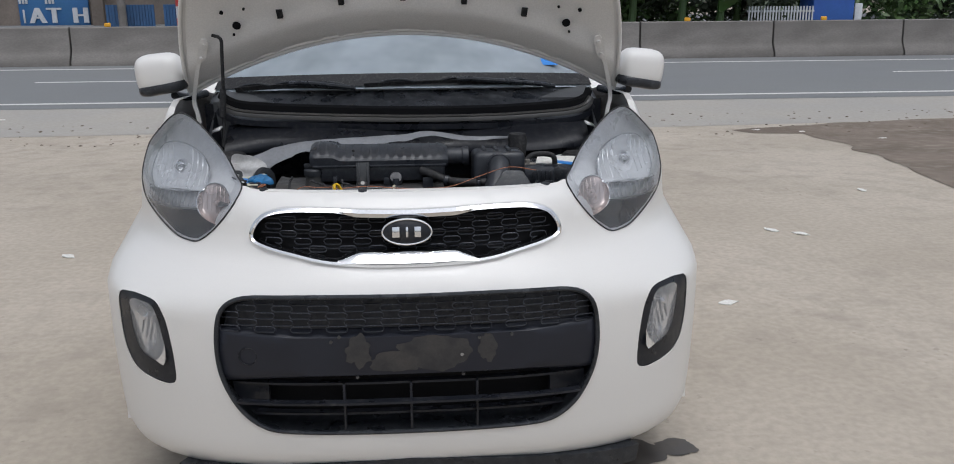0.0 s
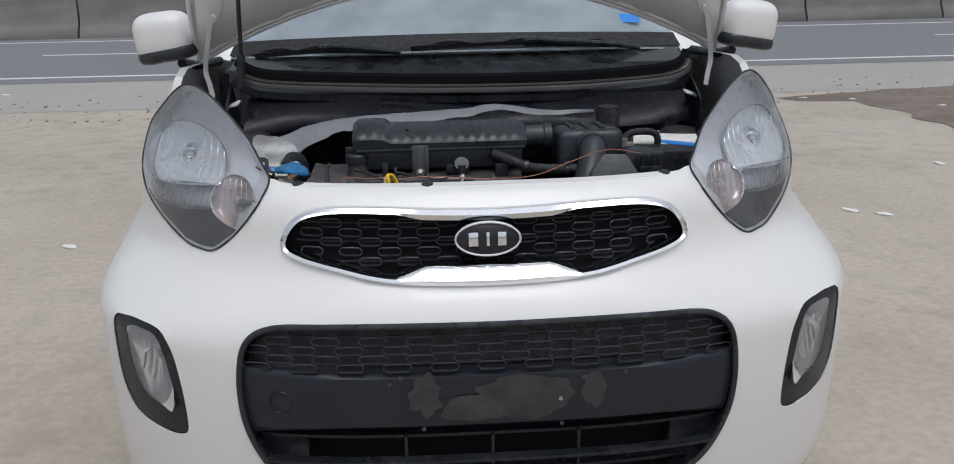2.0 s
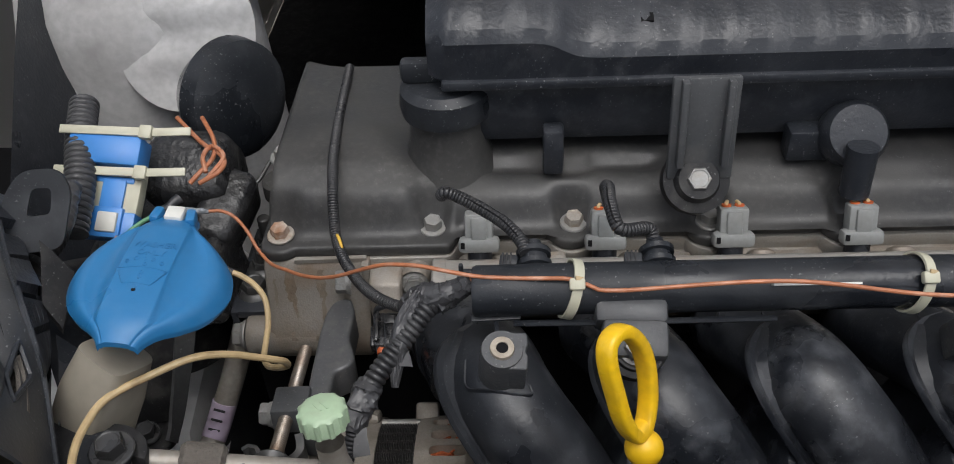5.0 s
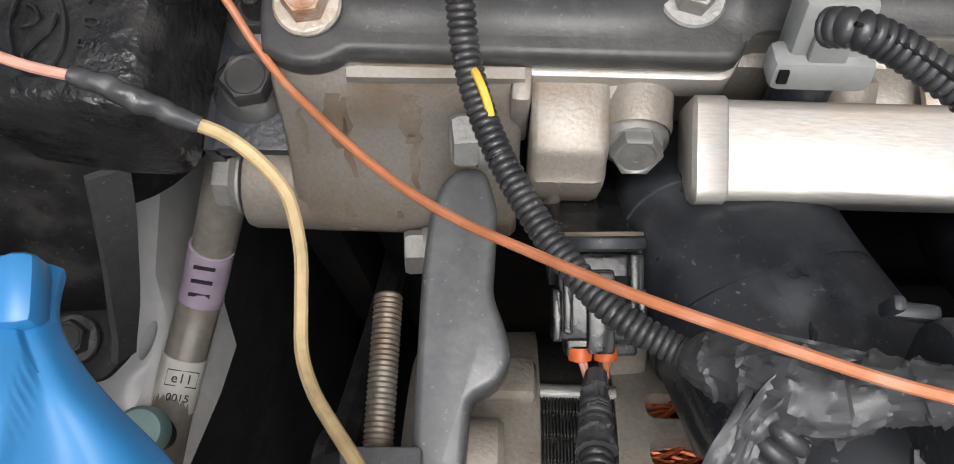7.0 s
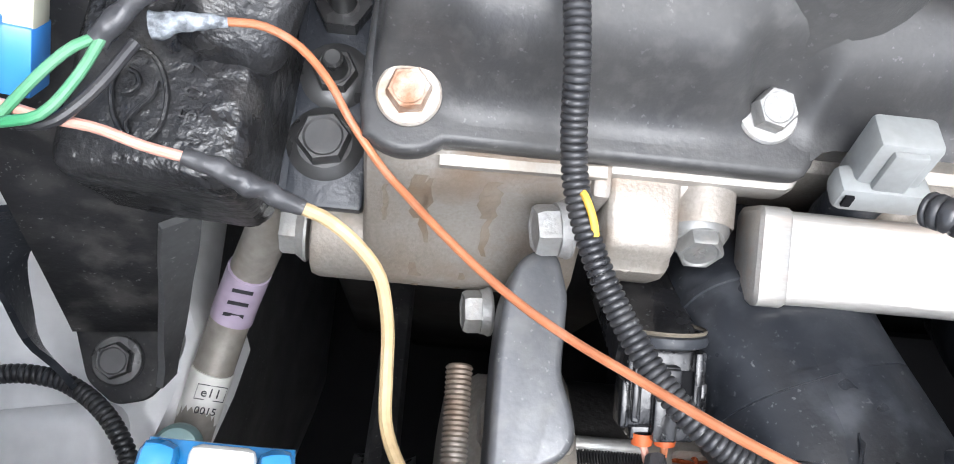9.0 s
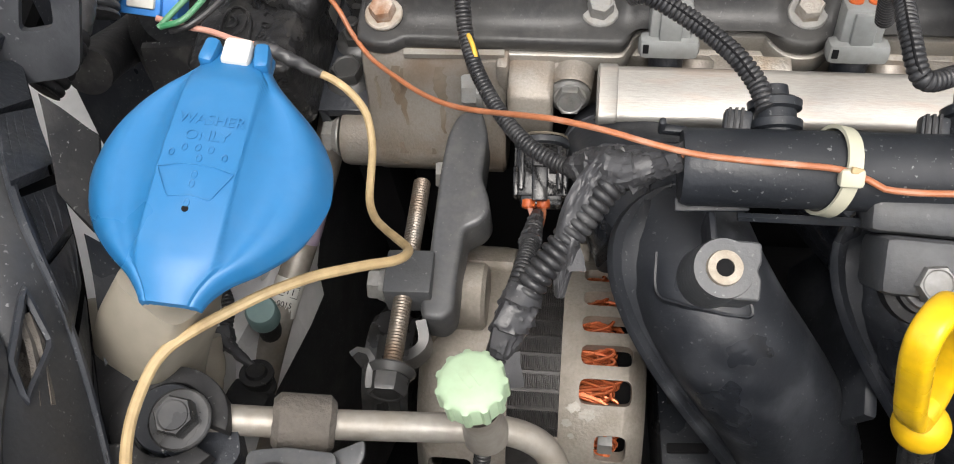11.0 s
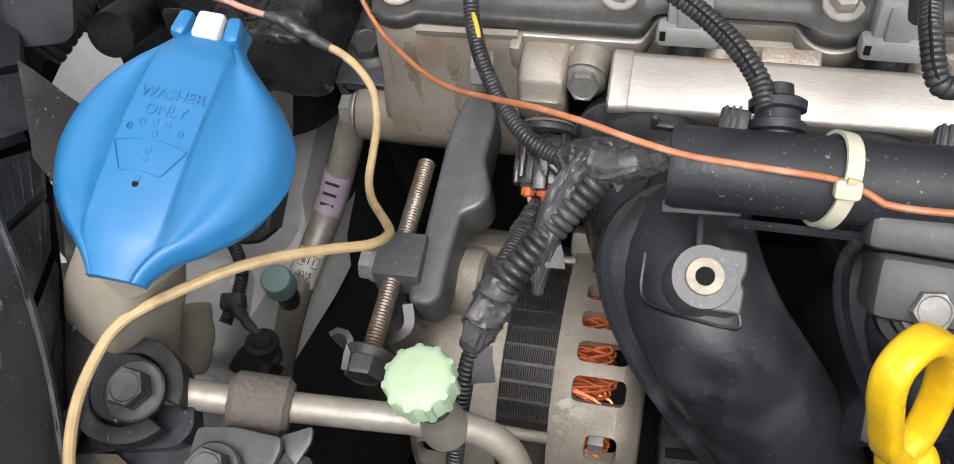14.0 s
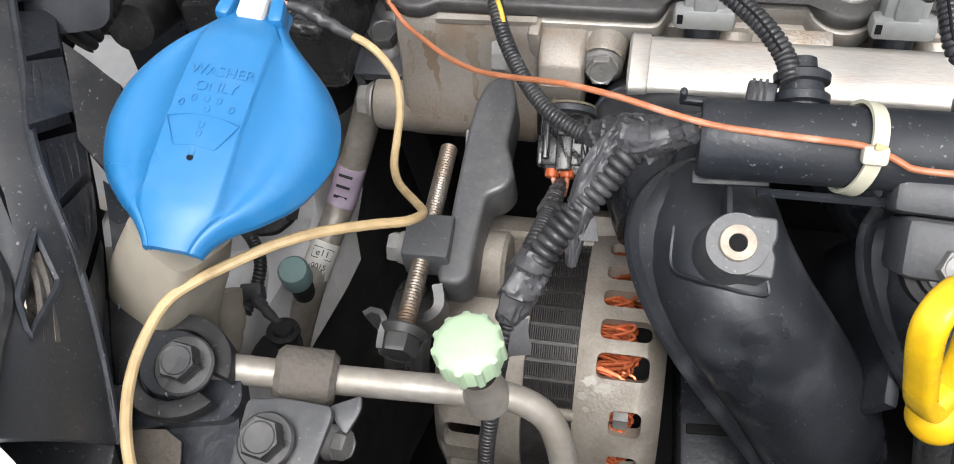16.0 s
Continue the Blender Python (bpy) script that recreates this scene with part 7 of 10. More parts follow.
def cable_tie(x, name="cable_tie", tail=True):
    t = thing(name, (x, 0.283, 0.895), "pale nylon cable tie strapped round the wiring duct", "cable tie", "cable ties")
    loop = [V(x + 0.004 * math.sin(a), 0.2812 + 0.0141 * math.cos(a), 0.8950 + 0.0138 * math.sin(a)) for a in np.linspace(0, 6.2832, 41)[:-1]]
    part("strap", sweep(loop, lambda k, s: [(0.0006, -0.0024), (0.0006, 0.0024), (-0.0006, 0.0024), (-0.0006, -0.0024)], True), M["tie_plastic"], t)
    k = part("head", box((x + 0.0025, 0.2722, 0.9065), (0.0075, 0.0058, 0.0048), (42, 0, 0), bev=0.0012), M["tie_plastic"], t)
    part("stub", box((x + 0.0035, 0.2728, 0.9095), (0.004, 0.0020, 0.0012), (42, 20, 0), bev=0.0003), M["beige_wire"], t)
cable_tie(-0.1975)
cable_tie(-0.036)
part("label_strip", box((-0.085, 0.2725, 0.9035), (0.040, 0.001, 0.008), (45, 0, 0)), M["label_white"], duct)
first_run = [(-0.2180, 0.2985, 0.9030), (-0.2208, 0.3073, 0.9044), (-0.2273, 0.3159, 0.9069), (-0.2347, 0.3242, 0.9070), (-0.2435, 0.3312, 0.9081), (-0.2525, 0.3357, 0.9105), (-0.2590, 0.3375, 0.9120), (-0.2620, 0.3400, 0.9080)]
second_run = [(-0.1540, 0.3060, 0.9000), (-0.1570, 0.3120, 0.9060), (-0.1716, 0.3058, 0.9114), (-0.1755, 0.3198, 0.9154), (-0.1744, 0.3398, 0.9109), (-0.1747, 0.3476, 0.9042), (-0.1697, 0.3530, 0.8827)]
for pts in (first_run, second_run):
    ob = solo("conduit", corrugated(pts, 0.0035, 0.0019, 0.13), M["conduit"], "short black corrugated conduit to an injector plug", "conduit", "injector conduits")
    part("slit", tube([(x - 0.0012, y - 0.0008, z + 0.0031) for x, y, z in pts[1:-1]], 0.0005, 6, 0.003), M["void_shade"], ob)
main_c = [(-0.336, 0.52, 0.885), (-0.333, 0.45, 0.890), (-0.3302, 0.4052, 0.8920), (-0.3280, 0.3860, 0.8919), (-0.3263, 0.3706, 0.8887), (-0.3251, 0.3590, 0.8817), (-0.3229, 0.3466, 0.8764), (-0.3180, 0.3329, 0.8742), (-0.3111, 0.3199, 0.8732), (-0.3030, 0.3076, 0.8737), (-0.2936, 0.2971, 0.8753), (-0.2830, 0.2905, 0.8762), (-0.2760, 0.2870, 0.8790)]
wl = thing("engine_loom", (-0.32, 0.37, 0.86), "black corrugated wiring loom over the valve cover", "wiring loom")
part("conduit", corrugated(main_c, 0.0031, 0.00165, 0.13), M["conduit"], wl)
part("bare_wire", tube([(-0.3224, 0.3466, 0.8772), (-0.3210, 0.3434, 0.8792), (-0.3190, 0.3388, 0.8782), (-0.3174, 0.3340, 0.8745)], 0.0009, 8, 0.001), M["yellow_wire"], wl, "yellow wire showing through the split conduit")

# wrapped harness from the duct down past the alternator
har = thing("taped_harness", (-0.28, 0.26, 0.85), "wiring harness wound in wrinkled black tape", "wiring harness")
def taped(pts, r, lap=0.0062, seed=0.0, n=40, step=0.0006, flat=0.16):
    """Tape wound tightly round a bundle: stepped overlaps on the slant, drawn-in folds, flattened sides."""
    line = even(spline(pts, 10), step)
    rfun = r if callable(r) else (lambda u: r)
    last = len(line) - 1

    def sec(k, s):
        out, rr = [], rfun(k / last)
        for j in range(n):
            a = 2 * math.pi * j / n
            u, w = math.cos(a), math.sin(a)
            slow = noise.noise(V(s * 55, u * 0.9 + seed, w * 0.9))
            turns = (s / lap + a / (2 * math.pi) + 0.35 * slow + 0.12 * noise.noise(V(u * 3, w * 3, s * 150 + seed)))
            step_up = turns % 1.0
            fold = 1 - min(1.0, abs(noise.noise(V(s * 95 + a * 1.1, u * 2.2 + seed, w * 2.2))) * 5.0)
            k_r = 1 + flat * slow + 0.17 * (step_up ** 3 - 0.3) + 0.13 * fold * fold
            out.append((rr * k_r * u, rr * k_r * w))
        return out
    return sweep(line, sec)


leg_b = [(-0.2440, 0.2800, 0.9035), (-0.2514, 0.2811, 0.8965), (-0.2571, 0.2813, 0.8918), (-0.2624, 0.2790, 0.8901), (-0.2670, 0.2750, 0.8893), (-0.2744, 0.2663, 0.8842), (-0.2819, 0.2572, 0.8788), (-0.2893, 0.2474, 0.8744), (-0.2958, 0.2375, 0.8680), (-0.2995, 0.2290, 0.8640)]
leg_a = [(-0.2925, 0.2905, 0.8380), (-0.2932, 0.2830, 0.8420), (-0.2938, 0.2720, 0.8490), (-0.2945, 0.2620, 0.8570), (-0.2955, 0.2520, 0.8640), (-0.2975, 0.2430, 0.8660)]
part("conduit", corrugated(leg_b[3:9], 0.0053, 0.0031, 0.17, 18), M["conduit_grey"], har)
part("conduit", corrugated(leg_a[1:], 0.0036, 0.0023, 0.17, 16), M["conduit_grey"], har)
part("tape_wrap", taped(leg_b[:4], lambda u: 0.0042 + 0.0026 * u, 0.0075, 3.0), M["tape"], har, sharp=40)
part("tape_wrap", taped([(-0.2800, 0.2885, 0.8780), (-0.2735, 0.2850, 0.8850), (-0.2670, 0.2810, 0.8915), (-0.2600, 0.2790, 0.8945), (-0.2530, 0.2800, 0.8975)], lambda u: 0.0034 + 0.0030 * math.sin(math.pi * u) ** 0.7, 0.0080, 8.0), M["tape"], har, sharp=40)
part("tape_wrap", taped(leg_a[:3], lambda u: 0.0026 + 0.0016 * u, 0.0060, 5.0), M["tape"], har, sharp=40)
part("tape_knot", taped([(-0.2925, 0.2445, 0.8715), (-0.2958, 0.2375, 0.8690), (-0.2988, 0.2300, 0.8645), (-0.3006, 0.2235, 0.8610)], lambda u: 0.0056 + 0.0016 * math.sin(math.pi * u) - 0.0016 * u, 0.0085, 1.0, flat=0.24), M["tape"], har, sharp=40)
part("loom_tail", corrugated([(-0.2995, 0.2262, 0.8625), (-0.3018, 0.2190, 0.8560), (-0.3040, 0.2090, 0.8440), (-0.3062, 0.1990, 0.8280), (-0.3085, 0.1880, 0.8080), (-0.3085, 0.1760, 0.7850), (-0.306, 0.165, 0.75)], 0.0032, 0.0019, 0.13, 16), M["conduit"], har)


def tape_strip(pts, width, up, seed):
    """A loose length of tape hanging off the bundle, folded along itself."""
    line = even(spline(pts, 10), 0.0008)

    def sec(k, s):
        u = k / (len(line) - 1)
        w = width(u)
        top = []
        for i in range(15):
            q = i / 7 - 1
            top.append((q * w, 0.0026 * abs(noise.noise(V(q * 2.1 + seed, u * 2.6, 3.0))) + 0.0012 * noise.noise(V(q * 1.4, u * 6, seed)) - 0.0012 * q * q))
        return top + [(x, y - 0.00035) for x, y in top[::-1]]
    return sweep(line, sec, up=up)


part("loose_tape", tape_strip([(-0.2715, 0.2800, 0.8930), (-0.2745, 0.2740, 0.8925), (-0.2778, 0.2660, 0.8890), (-0.2798, 0.2570, 0.8830), (-0.2808, 0.2490, 0.8760), (-0.2815, 0.2425, 0.8700)], lambda u: 0.0038 * (0.75 + 0.5 * math.sin(2.6 * u)) * (1 - 0.55 * u ** 3), (0.1, -0.4, 0.9), 2.0), M["tape"], har, sharp=35)
part("loose_tape", tape_strip([(-0.2620, 0.2850, 0.8950), (-0.2680, 0.2805, 0.8960), (-0.2730, 0.2750, 0.8935), (-0.2760, 0.2690, 0.8890)], lambda u: 0.0044 * (1 - 0.45 * u), (0.15, -0.3, 0.95), 6.0), M["tape"], har, sharp=35)
part("loose_tape", tape_strip([(-0.2785, 0.2895, 0.8800), (-0.2720, 0.2875, 0.8870), (-0.2640, 0.2850, 0.8930), (-0.2555, 0.2840, 0.8965)], lambda u: 0.0040 * (0.7 + 0.5 * math.sin(3.0 * u)), (0.0, -0.2, 0.95), 9.0), M["tape"], har, sharp=35)
part("tape_flap", moved(rough_up(subdivided(plate([(-0.0030, -0.0070), (0.0028, -0.0090), (0.0052, 0.0040), (0.0010, 0.0080), (-0.0036, 0.0050)], 0.0004), 2), 0.0012, 150), basis((-0.2790, 0.2560, 0.8800), (0.9, 0.5, -0.2), (-0.3, 0.8, 0.3))), M["tape"], har)
part("tape_flap", moved(rough_up(subdivided(plate([(-0.0034, -0.0070), (0.0040, -0.0060), (0.0034, 0.0070), (-0.0030, 0.0060)], 0.0004), 2), 0.0012, 130, 3), basis((-0.2962, 0.2195, 0.8590), (1, 0.2, -0.2), (0.1, 0.8, 0.5))), M["tape"], har)
part("copper_end", tube([(-0.2500, 0.2790, 0.9025), (-0.2450, 0.2795, 0.9040), (-0.2405, 0.2800, 0.9045)], 0.0012, 8, 0.002), M["orange_wire"], har)
part("copper_end", tube([(-0.2500, 0.2778, 0.9008), (-0.2450, 0.2780, 0.9022), (-0.2405, 0.2785, 0.9028)], 0.0011, 8, 0.002), M["orange_wire"], har)

# sensor with its plug
sens = thing("position_sensor", (-0.297, 0.31, 0.83), "black sensor plug with orange seals", "sensor")
sm = basis((-0.2918, 0.3062, 0.8385), (1, 0.04, 0.0), (0.0, 0.96, 0.28))
plug = part("plug", moved(merged(box((0, 0.002, -0.001), (0.0200, 0.0200, 0.0110), bev=0.0012), box((0, -0.0085, -0.001), (0.0165, 0.0060, 0.0095), bev=0.0010)), sm), M["gloss_black"], sens)
part("latch", moved(merged(box((-0.0005, -0.001, 0.0062), (0.0062, 0.0190, 0.0030), bev=0.0008), box((-0.0005, 0.0055, 0.0080), (0.0058, 0.0050, 0.0020), bev=0.0006)), sm), M["gloss_black"], plug)
for sx in (-0.0078, 0.0072):
    part("guide", moved(merged(box((sx, 0.003, 0.0055), (0.0022, 0.0180, 0.0030), bev=0.0006), box((sx * 1.28, -0.002, 0.0005), (0.0024, 0.0120, 0.0085), bev=0.0007)), sm), M["gloss_black"], plug)
part("slot", moved(box((0.0048, 0.0040, 0.0048), (0.0034, 0.0060, 0.0008)), sm), M["void_shade"], plug)
for sx in (-0.0048, 0.0010):
    part("seal", moved(lathe([(0.0, 0.0014), (0.0014, 0.0014), (0.0017, 0.0008), (0.0026, 0.0010), (0.0028, 0.0), (0.0028, -0.002)], (sx, -0.0114, 0.0026), (sx, -0.2, 0.0026), 20), sm), M["seal_orange"], sens)
    part("wire", moved(tube([(sx, -0.011, 0.0026), (-0.0012 + (sx + 0.0019) * 0.8, -0.015, 0.0022), (-0.0010 + (sx + 0.0019) * 0.4, -0.0195, 0.0010)], 0.0010, 8, 0.001), sm), M["pink_wire" if sx < 0 else "orange_wire"], sens)
part("collar", moved(lathe([(0.0092, 0.0), (0.0108, 0.0006), (0.0111, 0.0018), (0.0108, 0.0030), (0.0092, 0.0034)], (0, 0.0125, -0.001), (0, 0.2, -0.001), 32), sm), M["black_plastic"], sens)
part("gasket_ring", moved(lathe([(0.0104, 0.0), (0.0107, 0.0005), (0.0104, 0.0010)], (0, 0.0160, -0.001), (0, 0.2, -0.001), 32), sm), M["seal_tan"], sens)
part("body", sweep(even([V(-0.2925, 0.3165, 0.8375), V(-0.2930, 0.3300, 0.8210), V(-0.2935, 0.3460, 0.8000)], 0.004), lambda k, s: [(-0.0108, -0.0058), (0.0108, -0.0058), (0.0108, 0.0045), (0.0090, 0.0058), (-0.0090, 0.0058), (-0.0108, 0.0045)], up=(0, 0.6, 0.8)), M["gloss_black"], sens)

# alternator
alt = thing("alternator", (-0.28, 0.235, 0.70), "dusty alloy alternator with copper windings behind its slots", "alternator")
ay, az, AR = 0.256, 0.731, 0.063


def alt_at(x, deg, r=AR):
    """A place round the alternator's axis: deg is 0 at the top and grows towards the engine."""
    return V(x, ay + r * math.sin(radians(deg)), az + r * math.cos(radians(deg)))


def alt_turn(deg):
    return pose(0, 0, 0, -deg, 0, 0)


def ringx(prof, n=72):
    """A turned body on the alternator's axis: (x, radius) pairs."""
    return lathe([(r, x + 0.36) for x, r in prof], (-0.36, ay, az), (0.5, ay, az), n)


def window(x0, x1, d0, d1, r=0.0034):
    return rounded([(x0, d0 * 0.0011), (x1, d0 * 0.0011), (x1, d1 * 0.0011), (x0, d1 * 0.0011)], r, 4)


def alt_shell(x0, x1, d0, d1, holes, rad, deep):
    place = lambda x, q: alt_at(x, q / 0.0011, rad(x))
    outer = [(x0, d0 * 0.0011 + (d1 - d0) * 0.0011 * k / 40) for k in range(41)] + [(x1, d1 * 0.0011 + (d0 - d1) * 0.0011 * k / 40) for k in range(41)]
    sheet = skin(outer, holes, [x0 + (x1 - x0) * k / 9 for k in range(1, 9)], [0.0011 * (d0 + 4 * k) for k in range(1, int((d1 - d0) / 4))], place)
    rim = [e for e in sheet.edges if len(e.link_faces) == 1]
    got = bmesh.ops.extrude_edge_only(sheet, edges=rim)
    for v in got["geom"]:
        if isinstance(v, bmesh.types.BMVert):
            d = V(0, v.co.y - ay, v.co.z - az).normalized()
            v.co -= d * deep
    bmesh.ops.recalc_face_normals(sheet, faces=sheet.faces[:])
    return sheet


crown_r = lambda x: AR - 0.0012 * max(0.0, 1 - (x + 0.2806) / 0.0025) ** 2 - 0.0060 * max(0.0, (x + 0.2510) / 0.0045) ** 2
slots = [window(-0.2722, -0.2515, 14.8, 22.0), window(-0.2725, -0.2515, 3.0, 9.8), window(-0.2724, -0.2512, -9.9, -2.2), window(-0.2726, -0.2512, -24.6, -15.0), window(-0.2655, -0.2525, -46.5, -36.0), window(-0.2655, -0.2525, -66.0, -56.0), window(-0.2722, -0.2515, 28.0, 36.0)]
rear = part("rear_frame", alt_shell(-0.2806, -0.2466, -120, 75, slots, crown_r, 0.0075), M["alternator_alloy"], alt, sharp=50)
part("rear_face", ringx([(-0.2480, 0.0555), (-0.2462, 0.054), (-0.2445, 0.050), (-0.2440, 0.018)]), M["alternator_alloy"], rear)
front_r = lambda x: AR + 0.0005 - 0.010 * max(0.0, (-0.3330 - x) / 0.008) ** 2 - 0.0010 * max(0.0, (x + 0.3045) / 0.0025) ** 2
front_slots = [window(-0.3345, -0.3160, -62.0, -50.0), window(-0.3345, -0.3160, -82.0, -70.0), window(-0.3345, -0.3160, -102.0, -90.0)]
drive = part("drive_frame", alt_shell(-0.3410, -0.3020, -120, 75, front_slots, front_r, 0.0075), M["alternator_alloy"], alt, sharp=50)
part("drive_face", ringx([(-0.3395, 0.053), (-0.3415, 0.050), (-0.3425, 0.042), (-0.3430, 0.020)]), M["alternator_alloy"], drive)
part("ear", merged(cyl((-0.3312, 0.2690, 0.8020), (-0.3125, 0.2690, 0.8020), 0.0140, n=36, bev=0.0016), box((-0.3218, 0.2690, 0.7900), (0.0165, 0.0250, 0.0180), bev=0.003)), M["alternator_alloy"], drive)
part("shoulder", merged(box(alt_at(-0.3180, 38, 0.0645), (0.030, 0.016, 0.007), (-38, 0, 0), bev=0.003), box(alt_at(-0.3360, 6, 0.0585), (0.010, 0.022, 0.012), (-6, 0, 0), bev=0.004)), M["alternator_alloy"], drive)
part("rear_tab", box(alt_at(-0.2770, 50, 0.0650), (0.0135, 0.013, 0.012), (-50, 0, 0), bev=0.002), M["alternator_alloy"], rear)
lam = part("stator", ringx([(-0.3030, 0.0592), (-0.2800, 0.0592)], 96), M["lamination"], alt)
fin = finish("lamination_rib", box((0, 0, 0), (0.00055, 0.0060, 0.0028), bev=0.00015, seg=1), M["lamination"])
for k in range(11):
    for j in range(23):
        piece("lamination_rib", fin, Matrix.Translation(alt_at(-0.3018 + j * 0.00094, 33.0 - 7.2 * k, 0.0600)) @ alt_turn(33.0 - 7.2 * k), lam)
# near-black core paints the shade behind the slots
part("core", ringx([(-0.3020, 0.0440), (-0.2450, 0.0440)]), M["void_shade"], alt)
wind = []
rg = random.Random(3)
for a in np.linspace(-70, 45, 34):
    for j in range(5):
        r = 0.0480 + 0.0022 * j + rg.uniform(-0.0008, 0.0008)
        reach = rg.uniform(0.012, 0.021)
        lean = rg.uniform(4.5, 7.5)
        p = [alt_at(-0.2760 + reach * math.sin(u * math.pi) ** 0.8, a + (u - 0.5) * 2 * lean + rg.uniform(-0.25, 0.25), r + 0.0022 * math.sin(u * 3.14)) for u in np.linspace(0, 1, 9)]
        wind.append(tube(p, 0.00075, 6, 0.0012))
part("winding", merged(*wind), M["copper"], alt, "bright copper stator windings")
part("through_bolt", merged(cyl(alt_at(-0.3020, 37, 0.0610), alt_at(-0.2800, 37, 0.0610), 0.0024, n=14)), M["bolt_metal"], alt)
part("through_bolt", merged(cyl(alt_at(-0.3020, -41, 0.0610), alt_at(-0.2800, -41, 0.0610), 0.0026, n=14)), M["alternator_alloy"], alt)
bolt(rear, alt_at(-0.2640, -41, 0.0575), (-1, 0, 0), 0.0050, 0.0060, 0.0, "steel_bolt")
for x, d, rx, rd, sd in ((-0.2745, -26.0, 0.0030, 1.8, 1.0), (-0.2690, -28.5, 0.0034, 2.2, 4.0), (-0.2770, -32.0, 0.0022, 1.6, 7.0), (-0.2750, -37.0, 0.0014, 1.2, 9.0)):
    loop = [(x + rx * (1 + 0.6 * noise.noise((2 * math.cos(a) + sd, 2 * math.sin(a), sd))) * math.cos(a), 0.0011 * (d + rd * (1 + 0.6 * noise.noise((2 * math.sin(a), sd, 2 * math.cos(a)))) * math.sin(a))) for a in np.linspace(0, 6.2832, 25)[:-1]]
    part("worn_spot", skin(loop, [], [], [], lambda u, q: alt_at(u, q / 0.0011, AR + 0.0002), rim=False), M["alloy_bright"], rear)
part("pulley", lathe([(0.0, 0.0), (0.012, 0.0), (0.012, -0.006), (0.027, -0.006), (0.028, 0.0), (0.026, 0.004), (0.028, 0.008), (0.026, 0.012), (0.028, 0.016), (0.0, 0.016)], (-0.366, ay, az), (0, ay, az), 30), M["dark_bolt"], alt)
part("belt", tube([(-0.362, 0.270, 0.76), (-0.362, 0.33, 0.68), (-0.362, 0.40, 0.60)], 0.006, 8), M["rubber"], alt)

# adjuster: slotted steel arm, threaded rod, sliding block
adj = thing("belt_adjuster", (-0.335, 0.27, 0.82), "grey steel alternator arm with a threaded adjuster bolt", "adjuster")
arm_loop = [(-0.3298, 0.3378, 0), (-0.3250, 0.3418, 0), (-0.3190, 0.3410, 0), (-0.3158, 0.3300, 0), (-0.3165, 0.3090, 0), (-0.3128, 0.3000, 0), (-0.3115, 0.2930, 0), (-0.3150, 0.2875, 0), (-0.3209, 0.2850, 0), (-0.3218, 0.2688, 0), (-0.3218, 0.2500, 0), (-0.3260, 0.2455, 0), (-0.3335, 0.2462, 0), (-0.3348, 0.2500, 0), (-0.3340, 0.2701, 0), (-0.3340, 0.2888, 0), (-0.3338, 0.3130, 0), (-0.3328, 0.3280, 0)]
part("arm", plate(rounded([(p[0], p[1]) for p in arm_loop], 0.003, 3), 0.022, pose(0, 0, 0.834), 0.0022, 3), M["arm_steel"], adj)
part("arm_hook", sweep(even(spline([V(*p) for p in ((-0.3346, 0.2471, 0.8265), (-0.3326, 0.2383, 0.8241), (-0.3378, 0.2328, 0.8222), (-0.3447, 0.2320, 0.8227), (-0.3465, 0.2288, 0.8241))], 8), 0.002), lambda k, s: [(-0.002, -0.006), (0.002, -0.006), (0.002, 0.006), (-0.002, 0.006)], up=(0, 0, 1)), M["dark_bolt"], adj)
part("clip_leaf", sweep(even(spline([V(*p) for p in ((-0.3542, 0.2248, 0.8423), (-0.3518, 0.2263, 0.8424), (-0.3484, 0.2238, 0.8412), (-0.3477, 0.2152, 0.8396))], 8), 0.002), lambda k, s: [(-0.0012, -0.005), (0.0012, -0.005), (0.0012, 0.005), (-0.0012, 0.005)], up=(0, 0.3, 1)), M["dark_bolt"], adj)
rod_a, rod_b = V(-0.3424, 0.3100, 0.8245), V(-0.3414, 0.2230, 0.8390)
nthread = 66
rod_line = [rod_a.lerp(rod_b, k / (nthread * 2)) for k in range(nthread * 2 + 1)]
part("threaded_rod", sweep(rod_line, lambda k, s: ring(0.0037 if k % 2 else 0.0032, 16)), M["thread_metal"], adj, sharp=20)
bolt(adj, (-0.3414, 0.2130, 0.8410), (0, -0.99, 0.13), 0.0074, 0.0085, 0.0095, "dark_bolt")
bk = part("block", moved(box((0, 0, 0), (0.0185, 0.0195, 0.0150), bev=0.0012), pose(-0.3402, 0.2622, 0.8310, -8, 0, 2)), M["grey_plastic"], adj)
bolt(bk, (-0.3570, 0.2609, 0.8290), (-1, 0, 0.05), 0.0062, 0.0062, 0.0072, "bolt_metal")

# intake runners
man = thing("intake_manifold", (-0.2, 0.25, 0.80), "dusty black plastic intake manifold with curved runners", "intake manifold")
rim_pts = [(-0.2386, 0.2911, 0.8605), (-0.2505, 0.2866, 0.8599), (-0.2601, 0.2758, 0.8587), (-0.2620, 0.2623, 0.8547), (-0.2568, 0.2483, 0.8462), (-0.2460, 0.2343, 0.8334), (-0.2317, 0.2231, 0.8146), (-0.2132, 0.2121, 0.7879), (-0.2013, 0.2053, 0.7671)]
rim_line = spline(rim_pts, 8)
